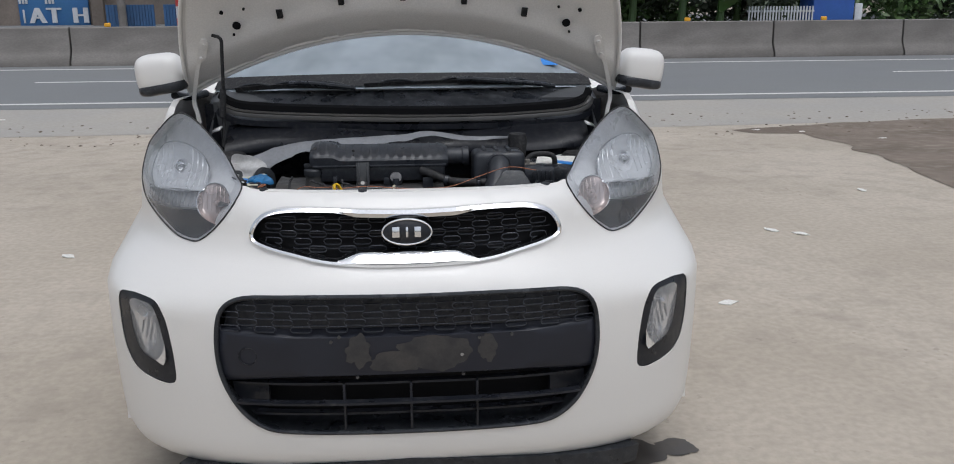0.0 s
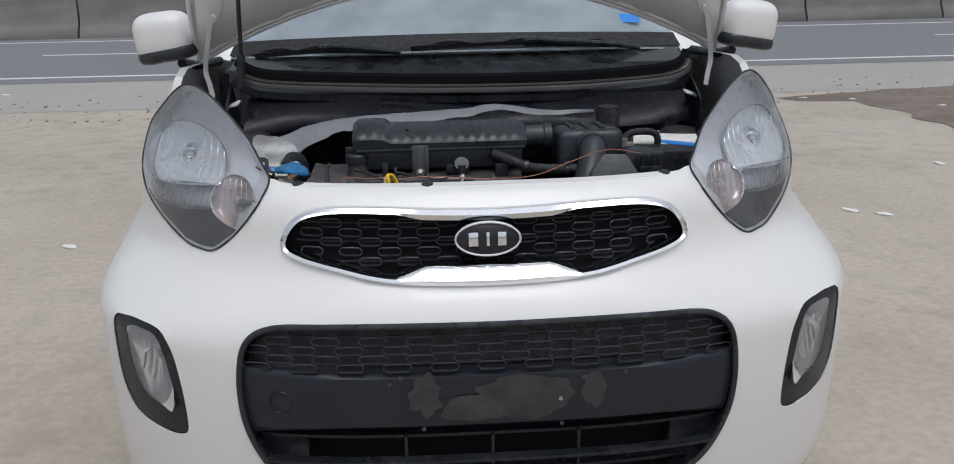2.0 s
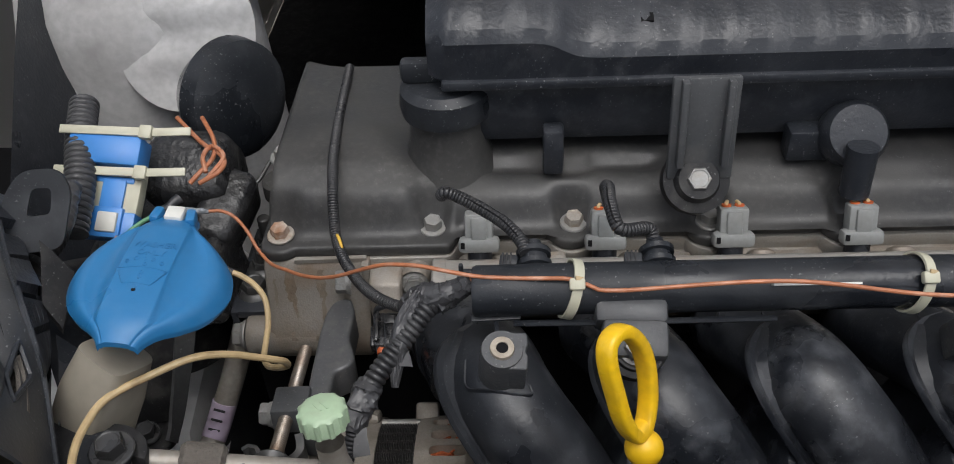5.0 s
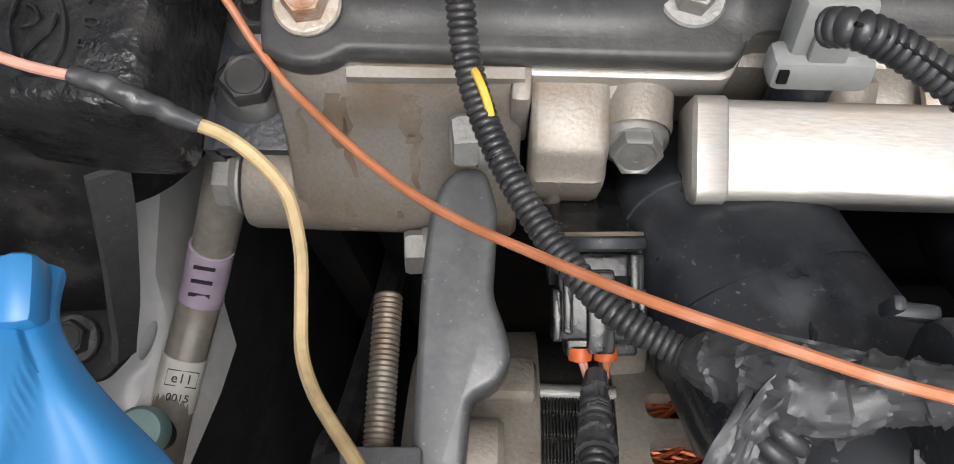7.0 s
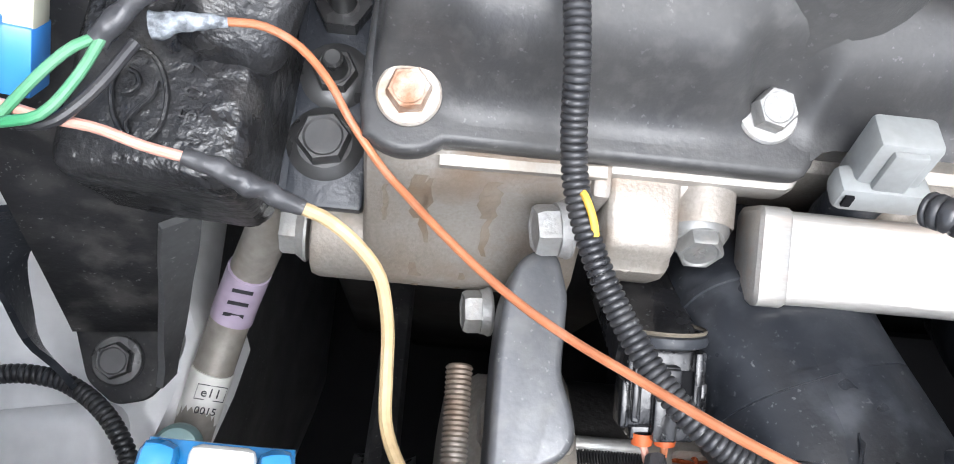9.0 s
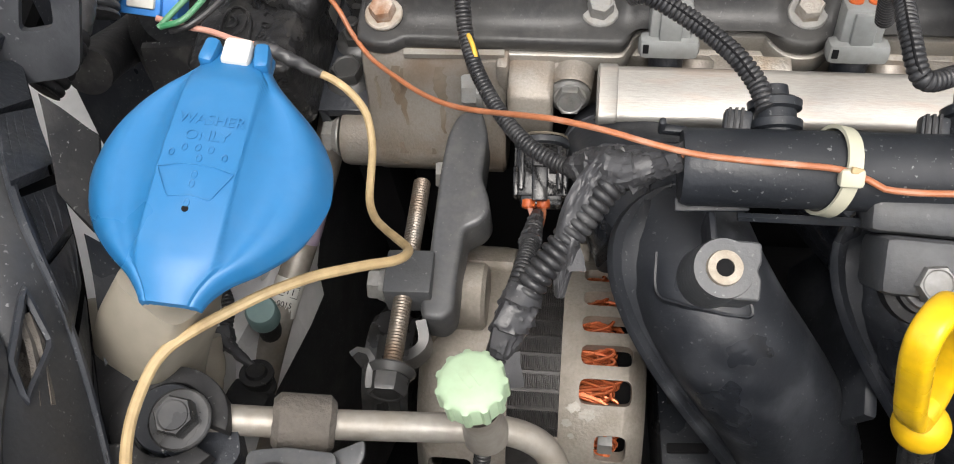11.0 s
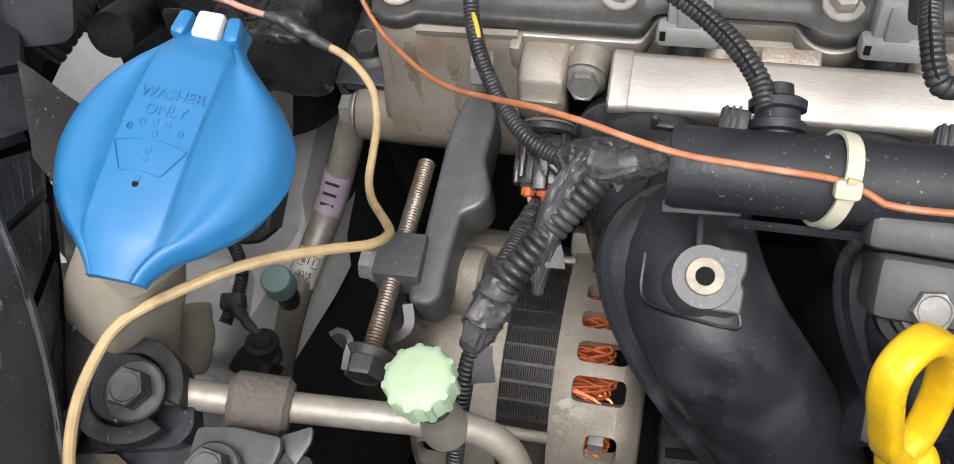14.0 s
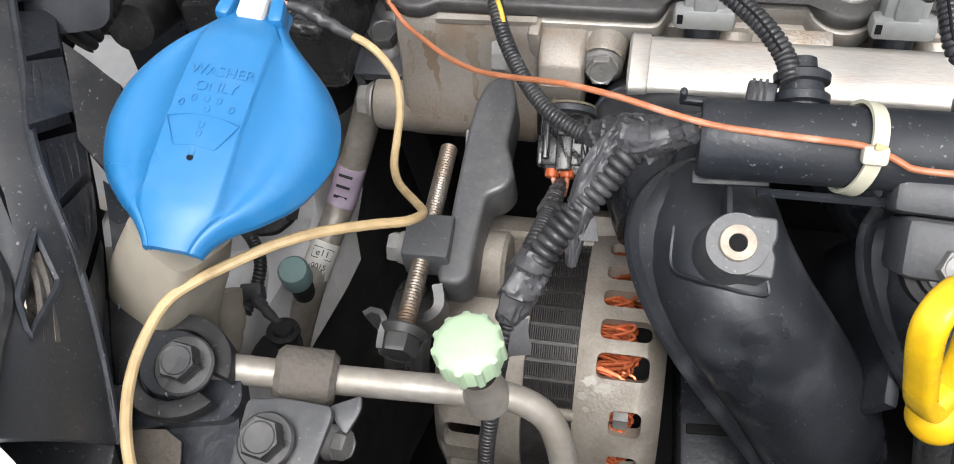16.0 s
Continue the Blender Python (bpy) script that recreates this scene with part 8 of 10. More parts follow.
core_line = spline([(-0.249, 0.330, 0.838), (-0.250, 0.300, 0.856), (-0.2361, 0.2697, 0.8561), (-0.2318, 0.2565, 0.8568), (-0.2229, 0.2431, 0.8500), (-0.2117, 0.2343, 0.8366), (-0.1970, 0.2263, 0.8118)], 8)
def runner_web(u, w):
    """Flat skirt from the rim to the runner's crown."""
    a = rim_line[min(int(w * (len(rim_line) - 1)), len(rim_line) - 1)]
    b = core_line[min(int(w * (len(core_line) - 1)), len(core_line) - 1)]
    return a.lerp(b, u) + V(0, 0, 0.004 * math.sin(math.pi * u))
def runner(x0, big=1.0):
    pts = [(p[0] + 0.215 + x0, p[1], p[2]) for p in ((-0.249, 0.345, 0.800), (-0.251, 0.318, 0.826), (-0.2381, 0.2838, 0.8412), (-0.2315, 0.2609, 0.8467), (-0.2222, 0.2470, 0.8395), (-0.2106, 0.2378, 0.8259), (-0.1957, 0.2289, 0.8027), (-0.1809, 0.2180, 0.7694), (-0.165, 0.20, 0.70))]
    line = even(spline(pts, 10), 0.006)
    return sweep(line, lambda k, s: [(a * 1.08, b) for a, b in ring(0.0232 * big, 28)])
for k, x0 in enumerate((-0.215, -0.138, -0.061, 0.016)):
    part("runner", runner(x0), M["manifold_black"], man)
    part("runner_seam", sweep(even(spline([V(p[0] + 0.215 + x0, p[1], p[2]) for p in rim_pts], 8), 0.005), lambda k, s: [(-0.0032, -0.0016), (0.0032, -0.0016), (0.0036, 0.0), (0.0032, 0.0016), (-0.0032, 0.0016)], up=(0.6, 0, 0.8)), M["manifold_black"], man)
    part("runner_flange", rough_up(skin([(0, 0), (1, 0), (1, 1), (0, 1)], [], [0.2, 0.4, 0.6, 0.8], [0.05 * q for q in range(1, 20)], lambda u, w: runner_web(u, w) + V(x0 + 0.215, 0, 0), 0.0), 0.0, 1.0), M["manifold_black"], man)
    part("runner_web", box((x0 + 0.040, 0.262, 0.800), (0.006, 0.08, 0.06), (0, 20, -8), bev=0.002), M["manifold_black"], man)
lugm = Matrix.Translation((-0.2305, 0.2475, 0.8900)) @ pose(0, 0, 0, 16, 4, 0) @ Matrix.Diagonal((0.76, 0.76, 1.3, 1))
mount = part("mount_lug", merged(moved(lathe([(0.0045, 0.0), (0.0125, 0.0), (0.0132, -0.002), (0.0140, -0.018)], (0, 0, 0), (0, 0, 1), 30), lugm), moved(plate(rounded([(-0.003, -0.0125), (0.0125, -0.0125), (0.0130, -0.003), (0.0112, 0.0), (0.0130, 0.004), (0.0125, 0.0125), (-0.003, 0.0125)], 0.002, 3), 0.017, Matrix.Translation((0.003, 0, -0.0008)), 0.001), lugm)), M["grey_plastic"], man)
part("sleeve", moved(lathe([(0.0038, -0.014), (0.0038, 0.0012), (0.0072, 0.0014), (0.0076, 0.0), (0.0076, -0.003)], (0, 0, 0), (0, 0, 1), 28), lugm), M["sleeve_tan"], mount)
part("sleeve_bore", moved(cyl((0, 0, -0.012), (0, 0, 0.0006), 0.0037, n=20), lugm), M["void_shade"], mount)
part("lug_pad", sweep(even(spline([V(*q) for q in ((-0.2490, 0.2640, 0.8645), (-0.2485, 0.2500, 0.8615), (-0.2410, 0.2450, 0.8645), (-0.2320, 0.2430, 0.8655), (-0.2240, 0.2420, 0.8645), (-0.2172, 0.2428, 0.8632), (-0.2180, 0.2475, 0.8645))], 8), 0.0015), lambda k, s: [(-0.0007, -0.0012), (0.0007, -0.0012), (0.0004, 0.0006), (-0.0004, 0.0006)], up=(0, 0, 1)), M["manifold_black"], man)
part("lug_fin", box((-0.2330, 0.2640, 0.8775), (0.0022, 0.0160, 0.0170), (0, 0, 3), bev=0.0006), M["manifold_black"], man)
boot_line = even(spline([(-0.2560, 0.352, 0.789), (-0.2580, 0.326, 0.820), (-0.2490, 0.2960, 0.8350), (-0.2440, 0.2830, 0.8360)], 10), 0.003)
part("runner_boot", sweep(boot_line, lambda k, s: [(0.0268 * math.copysign(abs(math.cos(a)) ** 0.75, math.cos(a)), 0.0232 * math.copysign(abs(math.sin(a)) ** 0.75, math.sin(a))) for a in np.linspace(0, 6.2832, 41)[:-1]], up=(0, 0, 1)), M["manifold_black"], man, sharp=60)
for q in (0.45, 0.72):
    k0 = int(q * (len(boot_line) - 1))
    part("boot_rib", sweep(boot_line[k0:k0 + 2], lambda k, s: [(0.0275 * math.copysign(abs(math.cos(a)) ** 0.75, math.cos(a)), 0.0239 * math.copysign(abs(math.sin(a)) ** 0.75, math.sin(a))) for a in np.linspace(0, 6.2832, 41)[:-1]], up=(0, 0, 1)), M["manifold_black"], man)
# duct bracket with its bolt beside the dipstick
brk = part("duct_bracket", merged(box((-0.1695, 0.2545, 0.884), (0.030, 0.018, 0.028), (30, 0, -3), bev=0.003), box((-0.1695, 0.2700, 0.888), (0.034, 0.012, 0.02), (30, 0, -3), bev=0.003)), M["grey_plastic"], duct)
bolt(brk, (-0.1695, 0.2430, 0.8960), (0.05, -0.45, 0.9), 0.0062, 0.0060, 0.0085, "steel_bolt", "dark_bolt")
part("bushing", lathe([(0.0, 0.001), (0.0095, 0.001), (0.0100, -0.001), (0.0130, -0.0012), (0.0132, -0.006), (0.0, -0.007)], (-0.1700, 0.2460, 0.8895), (-0.150, 0.05, 1.28), 30), M["rubber"], brk)
brk2 = part("duct_bracket", merged(box((-0.005, 0.2600, 0.880), (0.030, 0.018, 0.034), (30, 0, -3), bev=0.003)), M["grey_plastic"], duct)
bolt(brk2, (-0.005, 0.2500, 0.8900), (0.05, -0.45, 0.9), 0.0068, 0.0065, 0.010, "dark_bolt")

# dipstick
dip = thing("dipstick", (-0.183, 0.215, 0.86), "bright yellow plastic dipstick handle in its tube", "dipstick")
dm = basis((-0.1748, 0.2155, 0.8970), (0.62, 0.78, 0.0), (-0.10, 0.35, 0.93))
loop = [(-0.0060, -0.0200), (-0.0108, -0.0080), (-0.0115, 0.0080), (-0.0112, 0.0230), (-0.0085, 0.0310), (-0.0020, 0.0325), (0.0050, 0.0280), (0.0105, 0.0170), (0.0115, 0.0040), (0.0080, -0.0100), (0.0010, -0.0200)]
dl = even(spline([V(a, b, 0) for a, b in loop], 8, True), 0.0011, True)
oval = [(0.0031 * math.copysign(abs(math.cos(a)) ** 0.6, math.cos(a)), 0.0044 * math.copysign(abs(math.sin(a)) ** 0.6, math.sin(a))) for a in np.linspace(0, 6.2832, 21)[:-1]]
bulb_p = [(0.0, -0.012)] + [(0.0086 * math.sin(a), -0.012 - 0.0 + 0.0086 * -math.cos(a) - 0.0120) for a in np.linspace(2.5, 0.9, 12)] + [(0.0060, -0.0300), (0.0, -0.0300)]
part("handle", moved(merged(sweep(dl, lambda k, s: oval, True, up=(0, 0, 1)), lathe(bulb_p, (-0.0025, -0.0060, 0), (-0.0025, 1, 0), 32), box((-0.0025, -0.0200, 0), (0.012, 0.008, 0.0082), bev=0.003, seg=3)), dm), M["yellow_plastic"], dip, "moulded yellow pull ring", sharp=60)
part("tube", moved(cyl((-0.0025, -0.16, 0), (-0.0025, -0.034, 0), 0.0055, n=16), dm), M["dark_bolt"], dip)


# washer bottle cap
wcap = thing("washer_filler_cap", (-0.378, 0.243, 0.93), "bright blue plastic washer bottle cap with raised lettering", "cap")
cap_m = basis((-0.3792, 0.2440, 0.9480), (1, -0.02, -0.13), (0, 1, 0.0)) @ Matrix.Diagonal((1.04, 1.06, 1, 1))
hw_u = curve1([(-0.0415, 0.0072), (-0.036, 0.0080), (-0.030, 0.0126), (-0.024, 0.0200), (-0.015, 0.028), (-0.003, 0.0328), (0.004, 0.033), (0.012, 0.031), (0.020, 0.0255), (0.027, 0.0175), (0.032, 0.0125), (0.036, 0.0100), (0.0415, 0.0093)])
def cap_h(q, u):
    w = hw_u(u)
    v = q * w
    h = -0.0105 * abs(q) ** 2.4 * (w / 0.033) - 0.0045 * abs(q) ** 9 * (w / 0.033) - 0.0035 * (u / 0.04) ** 2 - (0.004 * max(0, (-u - 0.026) / 0.015) ** 1.5) - 0.003 * max(0, (u - 0.026) / 0.013)
    b = min(0.0108, 0.72 * w)
    c = 0.70 * w
    if abs(v) < b:
        h += 0.0010 * min(1.0, (b - abs(v)) / 0.0005) * min(1, w / 0.012)
    elif abs(v) < c:
        h -= 0.0020 * math.sin(math.pi * (abs(v) - b) / (c - b)) * min(1, (c - b) / 0.010)
    else:
        h += 0.0012 * math.sin(math.pi * (abs(v) - c) / (w - c + 1e-6)) * min(1, w / 0.02)
    return V(v, u - 0.0006 * (1 - q * q) * max(0.0, (-u - 0.028) / 0.0085) ** 2, h)
bm = bmesh.new()
us = list(np.linspace(-0.0365, 0.0415, 61))
qs = list(np.linspace(-1, 1, 161))
g = [[bm.verts.new(cap_h(q, u)) for q in qs] for u in us]
for j in range(60):
    for i in range(160):
        bm.faces.new((g[j][i], g[j][i + 1], g[j + 1][i + 1], g[j + 1][i]))
bnd = [e for e in bm.edges if len(e.link_faces) == 1]
got = bmesh.ops.extrude_edge_only(bm, edges=bnd)
bmesh.ops.translate(bm, vec=(0, 0, -0.0026), verts=[x for x in got["geom"] if isinstance(x, bmesh.types.BMVert)])
for v in [x for x in got["geom"] if isinstance(x, bmesh.types.BMVert)]:
    v.co.x *= 0.97
bmesh.ops.recalc_face_normals(bm, faces=bm.faces[:])
shell = part("shell", moved(bm, cap_m), M["blue_cap"], wcap, sharp=40)
for s in (-1, 1):
    part("prong", moved(box((s * 0.0074, 0.0372, -0.0060), (0.0046, 0.0084, 0.0074), (0, 0, s * 8), bev=0.0016), cap_m), M["blue_cap"], shell)
part("hinge_clip", moved(box((0.0006, 0.0372, -0.0042), (0.0080, 0.0082, 0.0056), bev=0.0012), cap_m), M["white_plastic"], wcap, "white plastic hinge clip")
for txt, u, sz in (("WASHER", 0.0122, 0.0045), ("ONLY", 0.0072, 0.0044)):
    part("lettering", moved(moved(text_mesh(txt, sz, 0.0001), pose(0.0005, u, cap_h(0, u).z + 0.00022, 0, 0, 0)), cap_m), M["blue_cap"], shell)
fan = [V(-0.0100, -0.0025, 0), V(-0.005, -0.0012, 0), V(0, -0.0008, 0), V(0.005, -0.0012, 0), V(0.0100, -0.0025, 0), V(0.0056, -0.0105, 0), V(0.0, -0.0096, 0), V(-0.0056, -0.0105, 0)]
fan = [p + V(0, -0.0004, 0) for p in fan]
icon = [sweep([p + V(0, 0, cap_h(0, p.y).z) for p in even(fan, 0.0012, True)], lambda k, s: ring(0.00018, 6), True)]
for x, u in ((-0.0075, 0.0016), (-0.0045, 0.0034), (-0.001, 0.0036), (0.0025, 0.0034), (0.0065, 0.0014), (0.0, 0.0005), (0.0, -0.0042), (0.0, -0.0068), (0.0, -0.0122)):
    icon.append(sweep([V(x + 0.0007 * math.cos(a), u + 0.0010 * math.sin(a), cap_h(0, u).z) for a in np.linspace(0, 6.28, 11)[:-1]], lambda k, s: ring(0.0002, 5), True))
part("emblem_relief", moved(merged(*icon), cap_m), M["blue_cap"], shell)
part("pin_hole", moved(cyl((0.0, -0.0138, cap_h(0, -0.0138).z - 0.0005), (0.0, -0.0138, cap_h(0, -0.0138).z + 0.0002), 0.0009, n=10), cap_m), M["void_shade"], shell)
bottle = thing("washer_bottle", (-0.40, 0.23, 0.80), "cloudy off-white plastic washer bottle and filler neck", "bottle")
nk = even(spline([(-0.3917, 0.2201, 0.9209), (-0.4010, 0.2146, 0.9037), (-0.4115, 0.2075, 0.8812), (-0.4216, 0.1963, 0.8514), (-0.4324, 0.1810, 0.8158)], 8), 0.003)
def neck_sec(k, s):
    r = 0.0122 + 0.0022 * min(1, s / 0.020)
    return [(r * math.copysign(abs(math.cos(a)) ** 0.42, math.cos(a)), r * math.copysign(abs(math.sin(a)) ** 0.42, math.sin(a))) for a in np.linspace(0, 6.2832, 41)[:-1]]
part("neck", sweep(nk, neck_sec, up=(0.5, 0.8, 0)), M["bottle"], bottle)
part("tank", rough_up(subdivided(merged(box((-0.480, 0.165, 0.78), (0.065, 0.065, 0.08), bev=0.02, seg=3), box((-0.4420, 0.2170, 0.8450), (0.046, 0.030, 0.060), (0, 0, 12), bev=0.006, seg=3)), 1), 0.0010, 25), M["bottle"], bottle)
part("shoulder", corrugated([(-0.4164, 0.2307, 0.8376), (-0.4145, 0.2210, 0.8310), (-0.4165, 0.2105, 0.8243)], 0.0078, 0.009, 0.05, 22), M["bottle"], bottle)

# refrigerant pipes
pipe = thing("refrigerant_pipe", (-0.33, 0.19, 0.86), "bare aluminium air conditioning pipe with a service port", "pipe")
part("tube", tube([(-0.3945, 0.1905, 0.858), (-0.3945, 0.1900, 0.876), (-0.391, 0.1890, 0.886), (-0.384, 0.1885, 0.8900), (-0.36, 0.190, 0.886), (-0.33, 0.1935, 0.877), (-0.305, 0.1965, 0.8695), (-0.293, 0.197, 0.8655), (-0.2835, 0.194, 0.860), (-0.2785, 0.187, 0.850), (-0.2765, 0.178, 0.835), (-0.276, 0.165, 0.80)], 0.0047, 20, 0.003), M["pipe_metal"], pipe)
part("foam_sleeve", rough_up(cyl((-0.3655, 0.1898, 0.8870), (-0.3475, 0.1912, 0.8815), 0.0090, n=24, bev=0.002), 0.0004, 300), M["foam"], pipe, "worn grey foam sleeve")
part("service_port", lathe([(0.0075, 0.0), (0.0072, 0.006), (0.0062, 0.010), (0.0062, 0.020)], (-0.3020, 0.1955, 0.868), (-0.3045, 0.2012, 0.910), 24), M["pipe_metal"], pipe)
n = 88
prof_c = [(0.0, 0.0128), (0.0078, 0.0126), (0.0092, 0.0116), (0.0097, 0.0104), (0.0097, 0.0), (0.008, 0.0)]
bm = lathe(prof_c, (0, 0, 0), (0, 0, 1), n)
for v in bm.verts:
    r = math.hypot(v.co.x, v.co.y)
    if r > 0.0090 and v.co.z < 0.011:
        a = math.atan2(v.co.y, v.co.x)
        k = 1 + 0.085 * (1 if math.cos(a * 11) > 0.62 else 0)
        v.co.x *= k
        v.co.y *= k
gc = part("green_cap", merged(moved(bm, frame_to((-0.3038, 0.1994, 0.8985), (-0.3045, 0.2012, 0.910)) @ Matrix.Diagonal((1, 1, 0.76, 1)))), M["green_cap"], pipe, "pale green knurled dust cap")
part("cap_mark", merged(*[moved(box((x, 0, 0.0130), (0.0010, 0.006, 0.0003), (0, 0, 20)), frame_to((-0.3038, 0.1994, 0.8985), (-0.3045, 0.2012, 0.910)) @ Matrix.Diagonal((1, 1, 0.76, 1))) for x in (-0.0015, 0.0015)]), M["green_cap"], gc)
pipe2 = thing("low_pressure_pipe", (-0.43, 0.30, 0.66), "aluminium pipe with printed labels and a teal port cap", "pipe")
p2 = [(-0.400, 0.40, 0.79), (-0.405, 0.365, 0.765), (-0.4225, 0.3340, 0.7220), (-0.4318, 0.3015, 0.7085), (-0.4374, 0.2820, 0.6980), (-0.4469, 0.2587, 0.6725), (-0.452, 0.235, 0.65), (-0.455, 0.20, 0.63)]
part("tube", tube(p2, 0.0078, 20, 0.005), M["pipe_metal"], pipe2)
P2 = [Vector(p) for p in p2]
part("label", tube([P2[3].lerp(P2[2], 0.25), P2[3], P2[3].lerp(P2[4], 0.5)], 0.0082, 20, 0.004, smooth=False), M["label_white"], pipe2, "white printed label")
part("label", tube([P2[2].lerp(P2[1], 0.36), P2[2].lerp(P2[1], 0.05), P2[2].lerp(P2[3], 0.16)], 0.0082, 20, 0.004, smooth=False), M["label_purple"], pipe2, "faded purple label")
d2 = (P2[2] - P2[4]).normalized()
toeye = (V(-0.241, 0.136, 1.138) - P2[3]).normalized()
side2 = d2.cross(toeye).normalized()
fz = side2.cross(d2).normalized()
lm = lambda a, lift=0.0083: Matrix.Translation(P2[3] + d2 * a + fz * lift) @ Matrix((side2, d2, fz)).transposed().to_4x4()
part("print", moved(text_mesh("e11", 0.0052, 0.0001), lm(0.003)), M["ink"], pipe2)
part("print", moved(text_mesh("0015", 0.0042, 0.0001), lm(-0.0045)), M["ink"], pipe2)
part("print_frame", moved(sweep([V(x, y, 0) for x, y in ((-0.0055, -0.003), (0.0055, -0.003), (0.0055, 0.003), (-0.0055, 0.003))], lambda k, s: ring(0.0002, 4), True), lm(0.003, 0.0078)), M["ink"], pipe2)
d3 = (P2[1] - P2[2]).normalized()
toeye3 = (V(-0.30, 0.25, 1.08) - P2[2]).normalized()
side3 = d3.cross(toeye3).normalized()
fz3 = side3.cross(d3).normalized()
for k in range(3):
    part("print_bar", moved(box((-0.0012, 0, 0), (0.0075, 0.0016, 0.0004)), Matrix.Translation(P2[2].lerp(P2[1], 0.29 - 0.12 * k) + fz3 * 0.0083) @ Matrix((side3, d3, fz3)).transposed().to_4x4()), M["ink"], pipe2)
tp = Vector((-0.4324, 0.2802, 0.7400))
tb = Vector((-0.4387, 0.2820, 0.6969))
part("teal_port", merged(lathe([(0.0, 0.0005), (0.0070, 0.0), (0.0082, -0.002), (0.0084, -0.013), (0.0, -0.0135)], tp, tp + (tp - tb), 26)), M["teal_cap"], pipe2, "teal plastic port cap")
part("port_stem", cyl(tb, tp, 0.0062, n=18), M["rubber"], pipe2)

# radiator top mounts
sup = thing("radiator_mount", (-0.38, 0.18, 0.88), "black rubber and steel radiator mount with bolts", "mount")
horse = [(0.0178 * math.cos(a), 0.0165 * math.sin(a)) for a in np.linspace(0.10, 5.92, 48)] + [(0.0112 * math.cos(a), 0.0112 * math.sin(a)) for a in np.linspace(5.88, 0.18, 48)]
part("pad", moved(plate(horse, 0.006, None, 0.0008), Matrix.Translation((-0.3928, 0.1855, 0.8985)) @ pose(0, 0, 0, -4, 2, -12)), M["rubber"], sup)
part("pad_wing", moved(plate(rounded([(-0.4288, 0.1867, 0.8975)[:2], (-0.4237, 0.2057, 0.8975)[:2], (-0.4135, 0.2010, 0.8975)[:2], (-0.4101, 0.2032, 0.8975)[:2], (-0.4045, 0.1905, 0.8975)[:2], (-0.3983, 0.1744, 0.8975)[:2], (-0.4179, 0.1697, 0.8975)[:2]], 0.002, 3), 0.006, None, 0.0012), pose(0, 0, 0.8975)), M["rubber"], sup)
part("plate", moved(rough_up(subdivided(plate(rounded([(-0.4318, 0.1884, 0.8910)[:2], (-0.4151, 0.2032, 0.8910)[:2], (-0.3848, 0.1997, 0.8910)[:2], (-0.3759, 0.1893, 0.8910)[:2], (-0.3712, 0.1779, 0.8910)[:2], (-0.3749, 0.1727, 0.8910)[:2], (-0.4086, 0.1651, 0.8910)[:2], (-0.4273, 0.1714, 0.8910)[:2]], 0.003, 3), 0.008), 1), 0.0006, 120), pose(0, 0, 0.8915)), M["dusty_black"], sup)
part("bushing", lathe([(0.0, 0.002), (0.0098, 0.002), (0.0103, 0.001), (0.0105, -0.005), (0.0, -0.006)], (-0.3925, 0.1854, 0.8990), Vector((-0.3925, 0.1854, 0.8990)) + V(0.02, -0.02, 0.5), 40), M["black_plastic"], sup)
bolt(sup, (-0.3874, 0.1844, 0.9085), (0.05, -0.05, 1), 0.0062, 0.0062, 0.0092, "dark_bolt", "dark_bolt", turn=8)
part("steel_tab", moved(plate(rounded([(-0.3679, 0.1787, 0.8970)[:2], (-0.3569, 0.1805, 0.8970)[:2], (-0.3423, 0.1799, 0.8970)[:2], (-0.3411, 0.1770, 0.8970)[:2], (-0.3438, 0.1594, 0.8970)[:2], (-0.3680, 0.1567, 0.8970)[:2]], 0.002, 3), 0.003, None, 0.0008), pose(0, 0, 0.897)), M["arm_steel"], sup)
part("tab_flange", moved(plate(rounded([(-0.3444, 0.1806, 0.8930)[:2], (-0.3352, 0.1852, 0.8930)[:2], (-0.3343, 0.1808, 0.8930)[:2], (-0.3372, 0.1729, 0.8930)[:2], (-0.3405, 0.1754, 0.8930)[:2]], 0.0015, 3), 0.002, None, 0.0006), pose(0, 0, 0.893)), M["arm_steel"], sup)
bolt(sup, (-0.3574, 0.1665, 0.9065), (0.03, -0.05, 1), 0.0064, 0.0060, 0.0084, "dark_bolt", "dark_bolt", turn=20)
part("bracket_skin", moved(rough_up(subdivided(plate([(-0.4161, 0.1673, 0.8840)[:2], (-0.3801, 0.1776, 0.8840)[:2], (-0.3748, 0.1800, 0.8840)[:2], (-0.3681, 0.1555, 0.8840)[:2], (-0.4136, 0.1473, 0.8840)[:2]], 0.012), 2), 0.0008, 90), pose(0, 0, 0.8865)), M["dusty_black"], sup)
part("chipped_patch", moved(rough_up(subdivided(plate([(-0.4070, 0.1662, 0.8875)[:2], (-0.3941, 0.1678, 0.8875)[:2], (-0.3882, 0.1648, 0.8875)[:2], (-0.3867, 0.1578, 0.8875)[:2], (-0.3967, 0.1515, 0.8875)[:2], (-0.4064, 0.1589, 0.8875)[:2]], 0.0008), 1), 0.0005, 90), pose(0, 0, 0.8885)), M["foam"], sup)
